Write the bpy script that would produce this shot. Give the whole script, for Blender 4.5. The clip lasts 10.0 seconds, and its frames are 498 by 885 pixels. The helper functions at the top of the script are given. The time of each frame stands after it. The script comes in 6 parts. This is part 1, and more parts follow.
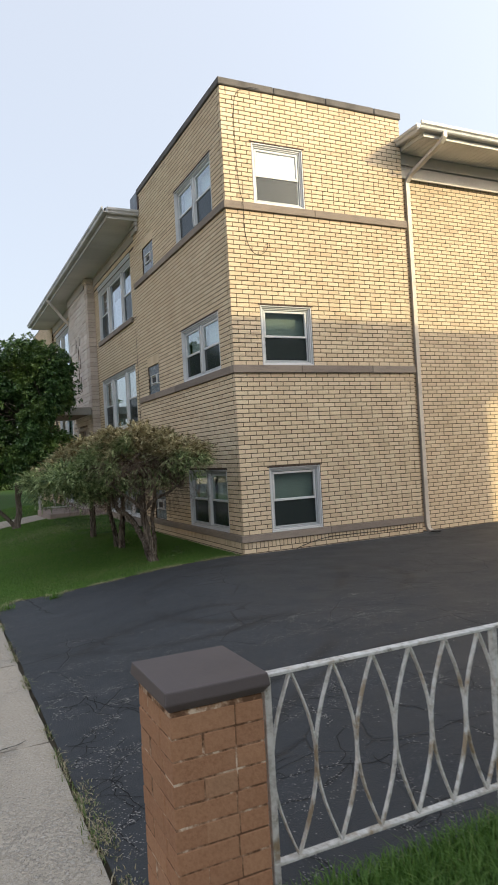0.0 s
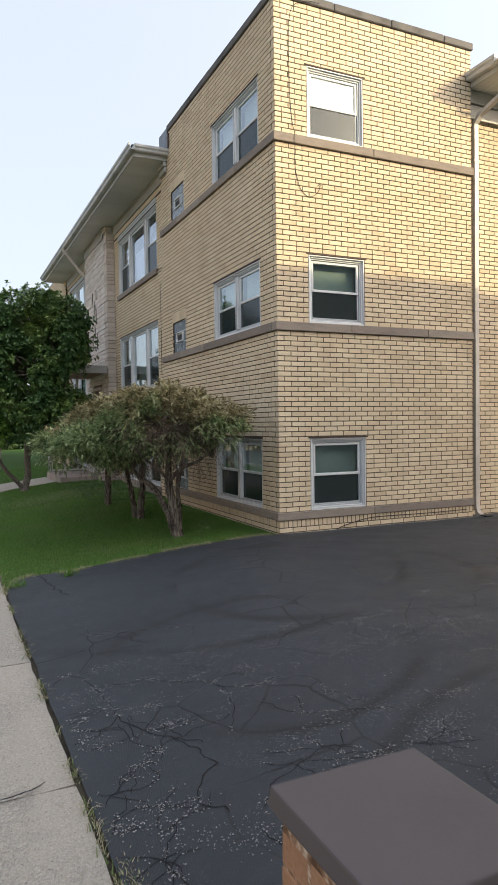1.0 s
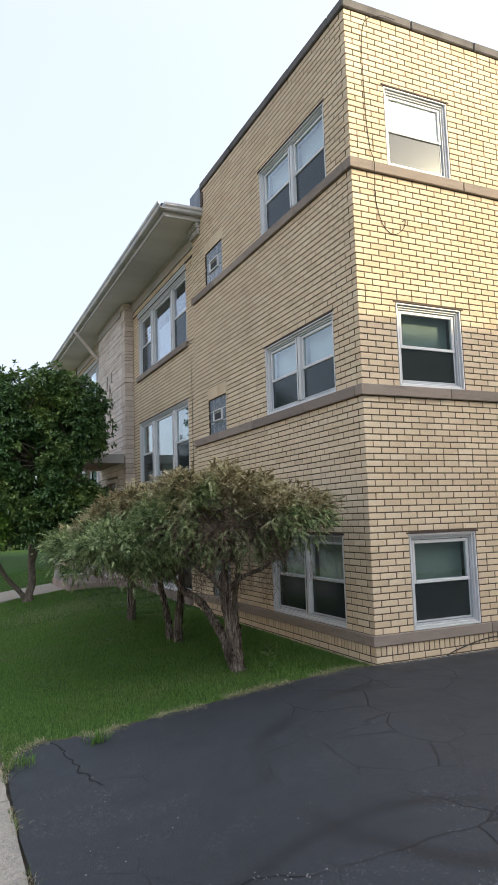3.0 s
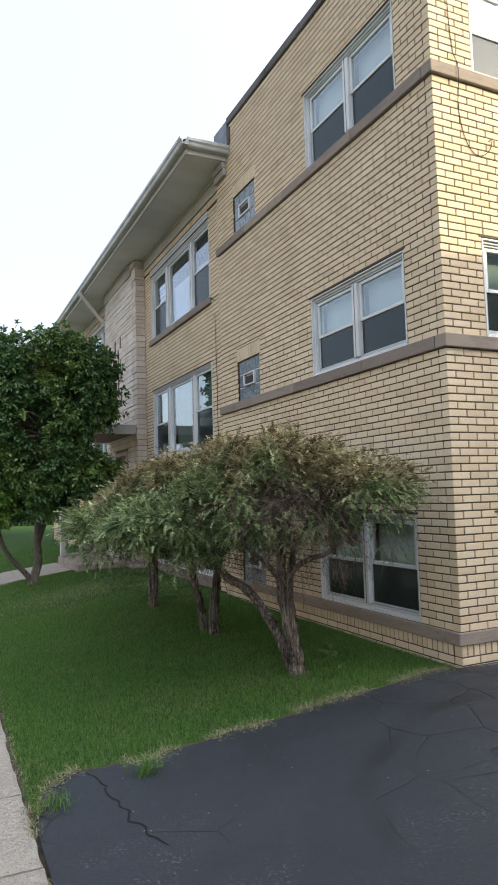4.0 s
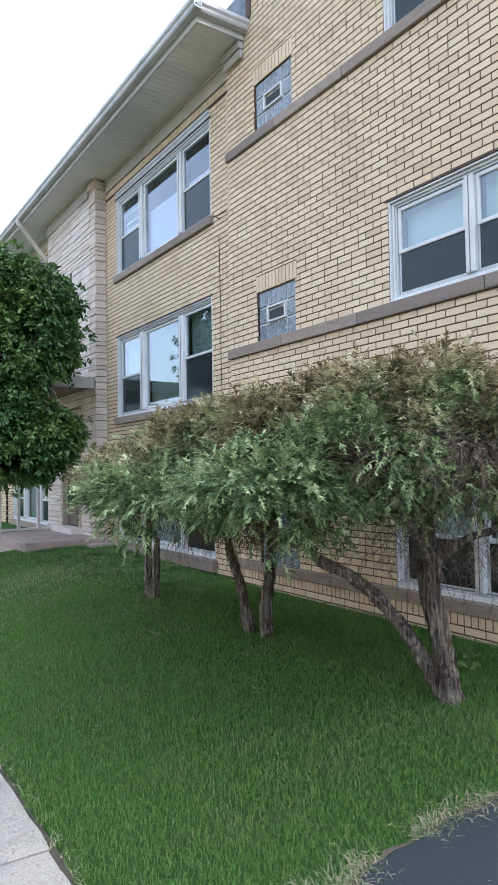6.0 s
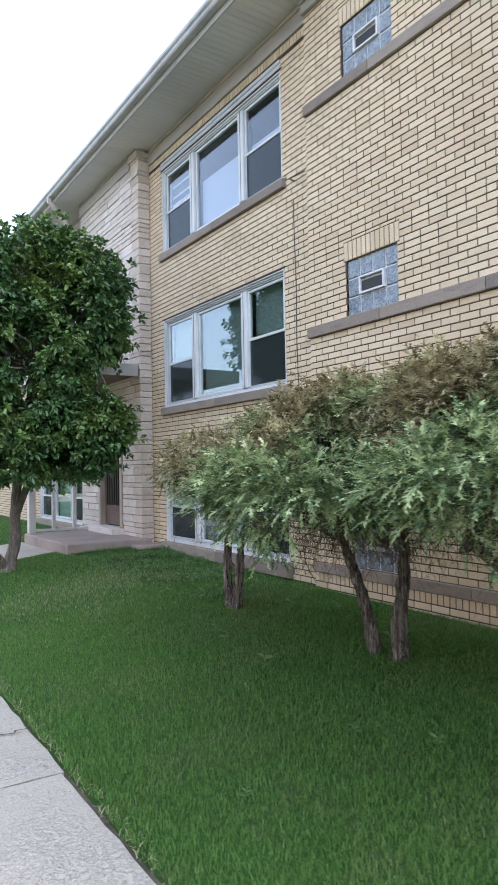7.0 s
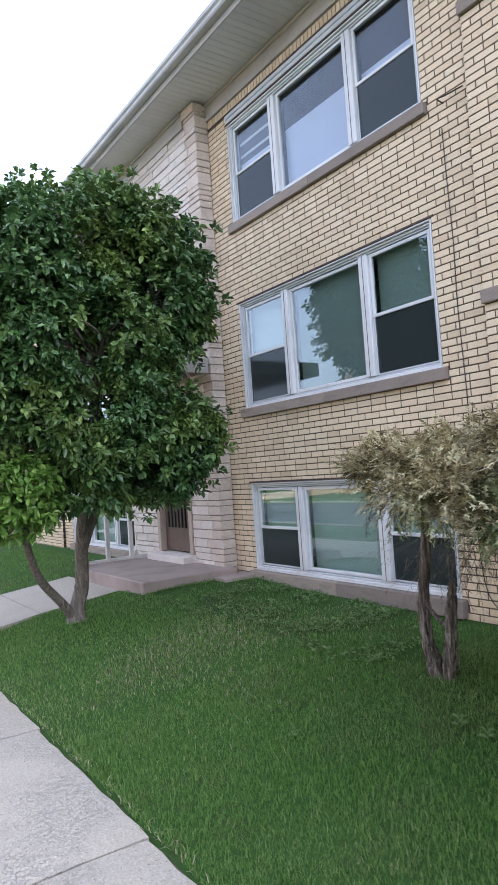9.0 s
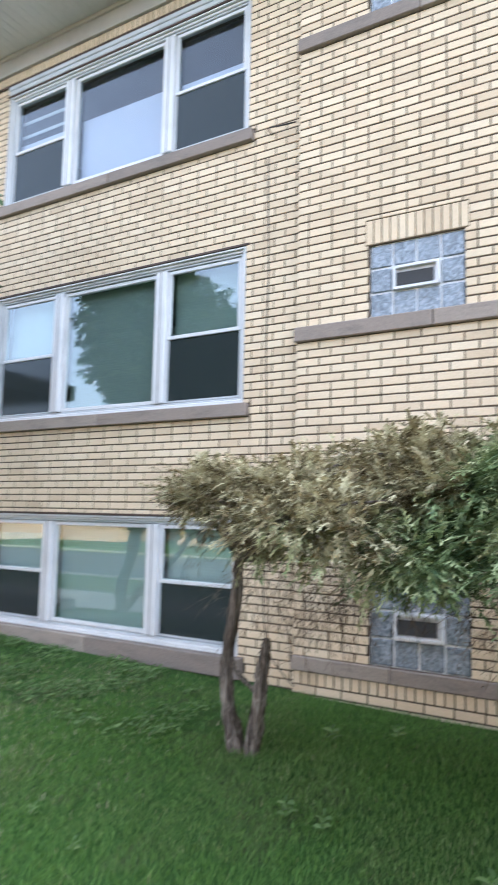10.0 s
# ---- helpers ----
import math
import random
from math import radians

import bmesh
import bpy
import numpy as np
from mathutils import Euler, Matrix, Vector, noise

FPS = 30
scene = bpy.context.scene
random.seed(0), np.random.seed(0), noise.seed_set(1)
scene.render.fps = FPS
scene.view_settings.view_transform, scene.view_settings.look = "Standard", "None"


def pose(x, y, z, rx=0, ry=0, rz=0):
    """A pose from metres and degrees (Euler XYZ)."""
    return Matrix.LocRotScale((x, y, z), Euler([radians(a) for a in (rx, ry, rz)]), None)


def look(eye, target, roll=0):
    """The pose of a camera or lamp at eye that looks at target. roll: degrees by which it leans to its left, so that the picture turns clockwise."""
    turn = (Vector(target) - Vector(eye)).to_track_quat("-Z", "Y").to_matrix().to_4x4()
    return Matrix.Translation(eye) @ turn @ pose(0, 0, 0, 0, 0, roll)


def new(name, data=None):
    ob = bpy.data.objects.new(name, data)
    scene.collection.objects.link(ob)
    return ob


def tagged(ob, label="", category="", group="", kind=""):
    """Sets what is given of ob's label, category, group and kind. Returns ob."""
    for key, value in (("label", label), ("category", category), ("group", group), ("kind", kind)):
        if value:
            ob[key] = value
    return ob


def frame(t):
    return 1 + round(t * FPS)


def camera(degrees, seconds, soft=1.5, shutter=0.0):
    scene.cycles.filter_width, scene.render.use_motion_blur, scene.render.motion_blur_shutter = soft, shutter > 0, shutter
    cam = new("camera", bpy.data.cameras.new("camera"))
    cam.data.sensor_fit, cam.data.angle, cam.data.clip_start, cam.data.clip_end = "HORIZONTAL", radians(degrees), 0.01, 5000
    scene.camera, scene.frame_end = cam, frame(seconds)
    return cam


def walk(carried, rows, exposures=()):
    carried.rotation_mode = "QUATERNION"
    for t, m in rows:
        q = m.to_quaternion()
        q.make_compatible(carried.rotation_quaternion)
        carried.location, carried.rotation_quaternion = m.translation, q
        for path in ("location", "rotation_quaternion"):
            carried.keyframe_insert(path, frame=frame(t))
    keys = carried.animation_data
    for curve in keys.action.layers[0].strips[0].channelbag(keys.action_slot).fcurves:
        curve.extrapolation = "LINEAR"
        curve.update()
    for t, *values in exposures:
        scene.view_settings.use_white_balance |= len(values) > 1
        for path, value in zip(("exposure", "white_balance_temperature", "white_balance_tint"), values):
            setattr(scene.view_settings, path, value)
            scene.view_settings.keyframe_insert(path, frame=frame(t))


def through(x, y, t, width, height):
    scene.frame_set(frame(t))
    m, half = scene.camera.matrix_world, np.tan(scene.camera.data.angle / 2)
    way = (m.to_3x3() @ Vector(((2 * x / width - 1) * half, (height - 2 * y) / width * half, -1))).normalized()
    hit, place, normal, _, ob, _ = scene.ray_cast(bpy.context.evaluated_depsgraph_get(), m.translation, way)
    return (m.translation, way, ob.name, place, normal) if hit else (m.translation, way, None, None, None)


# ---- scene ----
SKY_STRENGTH, SKY_HAZE, SUN_STRENGTH = 0.15, (2.76, 2.92, 3.14), 1.6
cam = camera(40.8, 10.0, 0.8, 0.2)
PATH = [
    (0, (-0.024, -0.046, 1.71), (0.827, 1.763, 1.747), -3.2),
    (0.5, (-0.004, 0.554, 1.689), (0.799, 2.386, 1.678), -2.0),
    (1, (0.008, 1.114, 1.709), (0.841, 2.931, 1.653), -0.8),
    (1.5, (0.069, 1.669, 1.723), (0.952, 3.464, 1.703), -0.2),
    (2, (0.045, 2.188, 1.745), (0.941, 3.974, 1.82), -1.4),
    (2.5, (0.148, 2.738, 1.586), (1.017, 4.532, 1.741), -0.9),
    (2.7, (0.134, 2.967, 1.715), (0.944, 4.786, 1.9), -1.9),
    (3.8, (0.13, 4.389, 1.665), (1.069, 6.13, 1.959), -0.7),
    (4, (0.08, 4.611, 1.719), (0.93, 6.415, 1.874), -1.7),
    (4.5, (-0.059, 5.201, 1.695), (0.819, 6.987, 1.889), -3.4),
    (5, (-0.113, 5.9, 1.57), (0.898, 7.624, 1.648), -2.1),
    (5.2, (-0.15, 6.09, 1.576), (0.905, 7.789, 1.591), -1.0),
    (5.5, (-0.172, 6.447, 1.552), (0.877, 8.143, 1.701), -1.5),
    (6, (-0.316, 7.003, 1.58), (0.788, 8.669, 1.661), -0.9),
    (6.2, (-0.307, 7.224, 1.513), (0.773, 8.897, 1.692), -0.9),
    (7.3, (-0.608, 8.636, 1.584), (0.492, 10.306, 1.633), -1.3),
    (7.5, (-0.632, 8.866, 1.609), (0.468, 10.528, 1.778), -2.5),
    (8, (-0.65, 9.493, 1.578), (0.37, 11.203, 1.757), -1.2),
    (8.5, (-0.703, 10.016, 1.615), (0.424, 11.666, 1.693), -3.1),
    (9, (-0.732, 10.567, 1.688), (0.388, 12.222, 1.774), -4.0),
    (9.5, (-0.779, 11.099, 1.683), (0.521, 12.612, 1.824), -2.0),
    (9.9, (-0.674, 11.537, 1.58), (0.944, 12.7, 1.75), 0.9),
    (10, (-0.622, 11.632, 1.563), (1.084, 12.654, 1.779), 1.2),
]
EXPOSURES = [(0.0, 1.14, 6450, 11), (1.0, 1.29, 6420, 12), (2.5, 1.42, 6250, 13), (4.0, 1.60, 6200, 11), (4.6, 1.93, 6000, 11), (5.5, 2.34, 5720, 12), (6.0, 2.30, 5620, 12), (8.0, 2.45, 5720, 15), (9.2, 2.40, 5720, 17), (9.6, 2.56, 5700, 15), (10.0, 2.91, 5650, 13)]
walk(cam, [(t, look(eye, target, roll)) for t, eye, target, roll in PATH], EXPOSURES)

# ------------------------------------------------------------------ world and sun
SUN_WAY = Vector((-0.66, 0.75, -0.43)).normalized()      # the way that sunlight travels
world = bpy.data.worlds.new("sky_world")
scene.world = world
world.use_nodes = True
wn = world.node_tree
wn.nodes.clear()
w_out = wn.nodes.new("ShaderNodeOutputWorld")
w_bg = wn.nodes.new("ShaderNodeBackground")
w_sky = wn.nodes.new("ShaderNodeTexSky")
w_sky.sky_type = "NISHITA"
w_sky.sun_disc = False
w_sky.sun_elevation = math.asin(-SUN_WAY.z)
w_sky.sun_rotation = math.atan2(-SUN_WAY.x, -SUN_WAY.y)
w_sky.air_density = 1.0
w_sky.dust_density = 5.0
w_sky.ozone_density = 1.0
w_bg.inputs["Strength"].default_value = SKY_STRENGTH
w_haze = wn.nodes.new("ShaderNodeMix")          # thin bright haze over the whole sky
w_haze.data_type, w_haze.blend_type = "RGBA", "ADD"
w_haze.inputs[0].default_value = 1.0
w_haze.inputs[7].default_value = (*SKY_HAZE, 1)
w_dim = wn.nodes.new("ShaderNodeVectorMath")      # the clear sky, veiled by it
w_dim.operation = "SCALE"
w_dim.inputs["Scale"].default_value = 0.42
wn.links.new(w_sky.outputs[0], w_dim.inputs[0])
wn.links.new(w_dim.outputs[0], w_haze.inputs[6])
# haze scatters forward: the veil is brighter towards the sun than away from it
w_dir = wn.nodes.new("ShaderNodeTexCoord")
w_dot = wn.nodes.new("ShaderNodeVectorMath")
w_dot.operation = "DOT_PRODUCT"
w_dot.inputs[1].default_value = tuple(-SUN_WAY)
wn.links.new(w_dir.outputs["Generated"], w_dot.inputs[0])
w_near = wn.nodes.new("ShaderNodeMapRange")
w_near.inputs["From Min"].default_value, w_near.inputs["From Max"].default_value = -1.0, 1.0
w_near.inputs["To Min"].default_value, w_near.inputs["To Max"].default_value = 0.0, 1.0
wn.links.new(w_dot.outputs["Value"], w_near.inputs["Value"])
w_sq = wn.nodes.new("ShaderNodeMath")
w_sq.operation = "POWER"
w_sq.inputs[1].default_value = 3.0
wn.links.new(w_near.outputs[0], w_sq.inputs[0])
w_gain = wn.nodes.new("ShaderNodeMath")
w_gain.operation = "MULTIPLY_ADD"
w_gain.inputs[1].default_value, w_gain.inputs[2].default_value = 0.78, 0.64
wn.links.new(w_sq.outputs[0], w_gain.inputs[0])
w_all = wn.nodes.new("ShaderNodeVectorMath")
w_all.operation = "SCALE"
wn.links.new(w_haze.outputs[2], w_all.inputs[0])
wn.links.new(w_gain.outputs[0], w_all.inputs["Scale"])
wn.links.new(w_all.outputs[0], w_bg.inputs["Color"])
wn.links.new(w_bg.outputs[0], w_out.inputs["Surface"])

sun_data = bpy.data.lights.new("sun", "SUN")
sun_data.energy = SUN_STRENGTH
sun_data.angle = radians(0.6)
sun_data.color = (1.0, 0.86, 0.50)
sun = new("sun", sun_data)
sun.matrix_world = look(Vector((0, 0, 30)) - SUN_WAY * 10, Vector((0, 0, 30)))

# ------------------------------------------------------------------ material helpers


class Nodes:
    """A small wrapper to write node materials in few lines."""

    def __init__(self, name):
        self.mat = bpy.data.materials.new(name)
        self.mat.use_nodes = True
        self.tree = self.mat.node_tree
        self.tree.nodes.clear()
        self.out = self.tree.nodes.new("ShaderNodeOutputMaterial")

    def add(self, kind, inputs=None, feature=None, operation=None, blend_type=None):
        n = self.tree.nodes.new(kind)
        if feature:
            n.feature = feature
        if operation:
            n.operation = operation
        if blend_type:
            n.data_type, n.blend_type = "RGBA", blend_type
        for k, v in (inputs or {}).items():
            self.put(n.inputs[k], v)
        return n

    def put(self, socket, v):
        if isinstance(v, bpy.types.NodeSocket):
            self.tree.links.new(v, socket)
        else:
            socket.default_value = v

    def coords(self, which="Object"):
        return self.add("ShaderNodeTexCoord").outputs[which]

    def noise(self, scale, detail=3.0, rough=0.5, vec=None, distort=0.0):
        n = self.add("ShaderNodeTexNoise", {"Scale": scale, "Detail": detail, "Roughness": rough, "Distortion": distort})
        self.put(n.inputs["Vector"], vec if vec is not None else self.coords())
        return n.outputs["Fac"]

    def voronoi(self, scale, vec=None, feature="F1"):
        n = self.add("ShaderNodeTexVoronoi", {"Scale": scale}, feature=feature)
        self.put(n.inputs["Vector"], vec if vec is not None else self.coords())
        return n.outputs["Distance"]

    def stretch(self, sx, sy, sz, vec=None):
        n = self.add("ShaderNodeMapping", {"Scale": (sx, sy, sz)})
        self.put(n.inputs["Vector"], vec if vec is not None else self.coords())
        return n.outputs[0]

    def ramp(self, fac, stops):
        n = self.add("ShaderNodeValToRGB")
        els = n.color_ramp.elements
        while len(els) < len(stops):
            els.new(0.5)
        for e, (p, c) in zip(els, stops):
            e.position = p
            e.color = (*c, 1) if not isinstance(c, (int, float)) else (c, c, c, 1)
        self.put(n.inputs[0], fac)
        return n.outputs[0]

    def mix(self, fac, a, b, mode="MIX"):
        n = self.add("ShaderNodeMix", blend_type=mode)
        self.put(n.inputs[0], fac)
        for s, v in ((6, a), (7, b)):
            self.put(n.inputs[s], (*v, 1) if isinstance(v, tuple) and len(v) == 3 else v)
        return n.outputs[2]

    def math(self, op, a, b=0.0):
        n = self.add("ShaderNodeMath", operation=op)
        self.put(n.inputs[0], a)
        self.put(n.inputs[1], b)
        return n.outputs[0]

    def bump(self, height, strength=0.3, distance=0.01):
        return self.add("ShaderNodeBump", {"Height": height, "Strength": strength, "Distance": distance}).outputs[0]

    def surface(self, colour, rough=0.8, normal=None, metal=0.0, spec=0.5, coat=0.0):
        p = self.add("ShaderNodeBsdfPrincipled", {"Roughness": rough, "Metallic": metal, "Specular IOR Level": spec, "Coat Weight": coat})
        self.put(p.inputs["Base Color"], (*colour, 1) if isinstance(colour, tuple) and len(colour) == 3 else colour)
        if normal is not None:
            self.put(p.inputs["Normal"], normal)
        self.tree.links.new(p.outputs[0], self.out.inputs[0])
        return self.mat


def plain(name, colour, rough=0.7, vary=0.12, scale=6.0, metal=0.0, grain=60.0, bump=0.15, spec=0.5):
    """A painted or cast surface: large soft stains and a fine grain."""
    n = Nodes(name)
    big = n.noise(scale, 4.0, 0.6)
    fine = n.noise(grain, 3.0, 0.6)
    dark = tuple(c * (1 - 2 * vary) for c in colour)
    light = tuple(min(1.0, c * (1 + vary)) for c in colour)
    c = n.ramp(big, [(0.3, dark), (0.5, colour), (0.72, light)])
    c = n.mix(0.18, c, n.ramp(fine, [(0.3, dark), (0.7, light)]))
    return n.surface(c, rough, n.bump(fine, bump, 0.004), metal, spec)


def brick_material(name, stops, stain=0.25, grain=((0.32, 0.24, 0.16), (0.66, 0.55, 0.40))):
    n = Nodes(name)
    rnd = n.math("FRACT", n.math("ADD", n.add("ShaderNodeObjectInfo").outputs["Random"], n.add("ShaderNodeNewGeometry").outputs["Random Per Island"]))
    c = n.ramp(rnd, stops)
    world_at = n.add("ShaderNodeNewGeometry").outputs["Position"]
    fine = n.noise(90.0, 4.0, 0.65, world_at)
    pores = n.voronoi(140.0, world_at)
    big = n.noise(0.9, 4.0, 0.6, world_at)
    streak = n.noise(1.0, 3.0, 0.6, n.stretch(3.5, 3.5, 0.5, world_at))
    c = n.mix(0.35, c, n.ramp(fine, [(0.25, grain[0]), (0.6, grain[1])]))
    c = n.mix(n.ramp(big, [(0.35, 0.0), (0.75, stain)]), c, (0.36, 0.25, 0.15))
    c = n.mix(n.ramp(streak, [(0.55, 0.0), (0.85, stain * 0.8)]), c, (0.26, 0.19, 0.12))
    h = n.math("ADD", n.math("MULTIPLY", fine, 0.7), n.math("MULTIPLY", pores, 0.3))
    return n.surface(c, 0.88, n.bump(h, 0.45, 0.003), spec=0.25)


M_BRICK = brick_material("buff_brick", [(0.0, (0.55, 0.425, 0.285)), (0.12, (0.645, 0.505, 0.345)), (0.45, (0.70, 0.558, 0.384)), (0.8, (0.73, 0.592, 0.412)), (0.97, (0.76, 0.632, 0.452))], 0.2, ((0.35, 0.265, 0.165), (0.70, 0.585, 0.41)))
M_PIER_BRICK = brick_material("orange_brick", [(0.0, (0.285, 0.135, 0.072)), (0.4, (0.335, 0.165, 0.088)), (0.8, (0.37, 0.19, 0.103)), (1.0, (0.32, 0.18, 0.105))], 0.10, ((0.17, 0.075, 0.038), (0.44, 0.26, 0.155)))
M_MORTAR = plain("dark_mortar", (0.105, 0.080, 0.058), 0.95, 0.2, 3.0, grain=150, spec=0.1)
M_BUFF_MORTAR = plain("buff_mortar", (0.17, 0.13, 0.088), 0.95, 0.2, 3.0, grain=150, spec=0.1)


def flush_mortar():
    """Thin flush joints, tooled brown, with pale lime bloom in places."""
    n = Nodes("pier_mortar")
    at = n.coords()
    bloom = n.noise(13.0, 4.0, 0.7, at)
    c = n.ramp(bloom, [(0.44, (0.13, 0.072, 0.042)), (0.54, (0.33, 0.20, 0.125)), (0.62, (0.62, 0.50, 0.38))])
    return n.surface(c, 0.95, n.bump(n.noise(120.0, 3.0, 0.6, at), 0.3, 0.003), spec=0.1)


M_PALE_MORTAR = flush_mortar()
M_STONE_JOINT = plain("stone_joint_mortar", (0.22, 0.18, 0.145), 0.95, 0.2, 4.0, grain=120, spec=0.1)


def band_material():
    """Sawn limestone whose slabs differ in tone, with dark weathering along them."""
    n = Nodes("limestone_band")
    at = n.coords()
    rnd = n.add("ShaderNodeObjectInfo").outputs["Random"]
    c = n.ramp(rnd, [(0.0, (0.20, 0.165, 0.14)), (0.5, (0.27, 0.22, 0.18)), (1.0, (0.33, 0.275, 0.225))])
    stain = n.noise(3.0, 5.0, 0.7, n.stretch(1.0, 1.0, 5.0, at))
    fine = n.noise(80.0, 3.0, 0.6, at)
    c = n.mix(n.ramp(stain, [(0.48, 0.0), (0.72, 0.6)]), c, (0.11, 0.095, 0.085))
    c = n.mix(0.25, c, n.ramp(fine, [(0.3, (0.13, 0.105, 0.085)), (0.7, (0.40, 0.34, 0.285))]))
    return n.surface(c, 0.88, n.bump(fine, 0.3, 0.004), spec=0.25)


M_SILL = band_material()
M_COPING = plain("weathered_coping", (0.115, 0.105, 0.097), 0.85, 0.32, 1.6, grain=60)
M_FRAME = plain("white_vinyl", (0.61, 0.61, 0.605), 0.42, 0.07, 3.0, grain=40, bump=0.05)
M_FRAME_GREY = plain("grey_screen_frame", (0.50, 0.52, 0.53), 0.45, 0.08, 3.0, grain=40, bump=0.05)
M_CREAM = plain("cream_painted_metal", (0.40, 0.38, 0.345), 0.5, 0.10, 1.4, grain=30, bump=0.05)


def soffit_material():
    n = Nodes("cream_soffit")
    at = n.coords()
    bandy = n.noise(1.0, 3.0, 0.5, n.stretch(0.25, 0.9, 1.0, at))
    fine = n.noise(20.0, 3.0, 0.6, at)
    c = n.ramp(bandy, [(0.38, (0.58, 0.565, 0.535)), (0.52, (0.69, 0.675, 0.645)), (0.66, (0.76, 0.745, 0.715))])
    c = n.mix(0.12, c, n.ramp(fine, [(0.3, (0.30, 0.28, 0.25)), (0.7, (0.6, 0.58, 0.53))]))
    return n.surface(c, 0.55)


M_SOFFIT = soffit_material()
M_FASCIA = plain("white_fascia_metal", (0.46, 0.45, 0.42), 0.45, 0.08, 2.0, grain=30, bump=0.05)
M_GUTTER = plain("white_gutter_metal", (0.47, 0.465, 0.45), 0.4, 0.16, 1.8, grain=30, bump=0.06)
M_DOWNSPOUT = plain("pale_downspout_metal", (0.56, 0.50, 0.43), 0.45, 0.14, 2.5, grain=40, bump=0.08)
M_FLASHING = plain("grey_flashing_metal", (0.13, 0.15, 0.17), 0.45, 0.3, 6.0, metal=0.4, grain=30, bump=0.2)
M_ROOF = plain("roof_felt", (0.07, 0.065, 0.06), 0.9, 0.2, 2.0)
M_LINTEL = plain("rusted_lintel", (0.075, 0.048, 0.035), 0.8, 0.3, 9.0)
M_CAP = plain("brown_pier_cap", (0.085, 0.068, 0.066), 0.62, 0.10, 3.5, grain=110, bump=0.12)
M_DARK = plain("dark_interior", (0.05, 0.05, 0.05), 0.95, 0.2, 1.0)
M_RUBBER = plain("black_cable", (0.02, 0.018, 0.016), 0.6, 0.1)
M_DOOR = plain("brown_wooden_door", (0.12, 0.078, 0.058), 0.5, 0.22, 4.0, grain=30)
M_JAMB = plain("tan_door_frame", (0.40, 0.33, 0.265), 0.6, 0.12, 3.0)
M_CANOPY_UNDER = plain("brown_canopy_soffit", (0.20, 0.14, 0.10), 0.8, 0.12, 2.0)
M_POST = plain("painted_post", (0.62, 0.61, 0.58), 0.55, 0.14, 4.0)
M_GAP = plain("dark_seam", (0.10, 0.10, 0.10), 0.8, 0.1)
M_BLACK = plain("black_iron", (0.02, 0.02, 0.02), 0.5, 0.1)


def glass_material(name, tint, f0):
    n = Nodes(name)
    facing = n.add("ShaderNodeLayerWeight", {"Blend": 0.5}).outputs["Facing"]
    gleam = n.math("ADD", n.math("MULTIPLY", n.math("POWER", facing, 4.0), 1 - f0), f0)
    clear = n.add("ShaderNodeBsdfTransparent", {"Color": (*tint, 1)}).outputs[0]
    gloss = n.add("ShaderNodeBsdfGlossy", {"Color": (0.90, 0.95, 1.0, 1), "Roughness": 0.01}).outputs[0]
    m = n.add("ShaderNodeMixShader", {0: gleam, 1: clear, 2: gloss})
    n.tree.links.new(m.outputs[0], n.out.inputs[0])
    return n.mat


M_GLASS = glass_material("window_glass", (0.88, 0.93, 0.92), 0.095)
# weak gloss for the top window, whose reflection is painted on sheets
M_GLASS_CLEAR = glass_material("clear_window_glass", (0.90, 0.93, 0.95), 0.02)


def screen_material():
    n = Nodes("insect_screen")
    clear = n.add("ShaderNodeBsdfTransparent", {"Color": (0.55, 0.55, 0.55, 1)}).outputs[0]
    mesh_bsdf = n.add("ShaderNodeBsdfDiffuse", {"Color": (0.040, 0.051, 0.050, 1)}).outputs[0]
    base = n.add("ShaderNodeMixShader", {0: 0.62, 1: clear, 2: mesh_bsdf}).outputs[0]
    facing = n.add("ShaderNodeLayerWeight", {"Blend": 0.5}).outputs["Facing"]
    gleam = n.math("ADD", n.math("MULTIPLY", n.math("POWER", facing, 3.0), 0.26), 0.02)
    gloss = n.add("ShaderNodeBsdfGlossy", {"Color": (0.9, 0.95, 1.0, 1), "Roughness": 0.12}).outputs[0]
    m = n.add("ShaderNodeMixShader", {0: gleam, 1: base, 2: gloss})
    n.tree.links.new(m.outputs[0], n.out.inputs[0])
    return n.mat


M_SCREEN = screen_material()


def blind_material(name, colour):
    n = Nodes(name)
    z = n.add("ShaderNodeSeparateXYZ", {0: n.coords()}).outputs[2]
    slat = n.math("FRACT", n.math("MULTIPLY", z, 40.0))
    c = n.mix(n.ramp(slat, [(0.0, 0.35), (0.25, 0.0), (0.9, 0.0), (1.0, 0.3)]), colour, tuple(v * 0.55 for v in colour))
    return n.surface(c, 0.7, n.bump(slat, 0.4, 0.01))


M_BLIND = blind_material("pale_blind", (0.50, 0.525, 0.53))
M_BLIND_GREEN = blind_material("grey_green_blind", (0.42, 0.485, 0.46))
M_BLIND_TEAL = blind_material("dull_teal_blind", (0.23, 0.275, 0.255))
M_BLIND_DARK = blind_material("dark_teal_blind", (0.13, 0.175, 0.175))
# basement copy of the pale blind, with pane reflection put into its colour
M_BLIND_CREAM_REFLECT = blind_material("cream_blind_with_reflection", (0.80, 0.80, 0.72))
# added sheet behind lower sashes; reflected sky put in as a pale colour
M_SASH_REFLECT = plain("sash_reflection_tone", (0.40, 0.425, 0.40), 0.8, 0.08, 3.0)
M_SHADE = plain("grey_roller_shade", (0.20, 0.205, 0.205), 0.8, 0.08, 3.0)
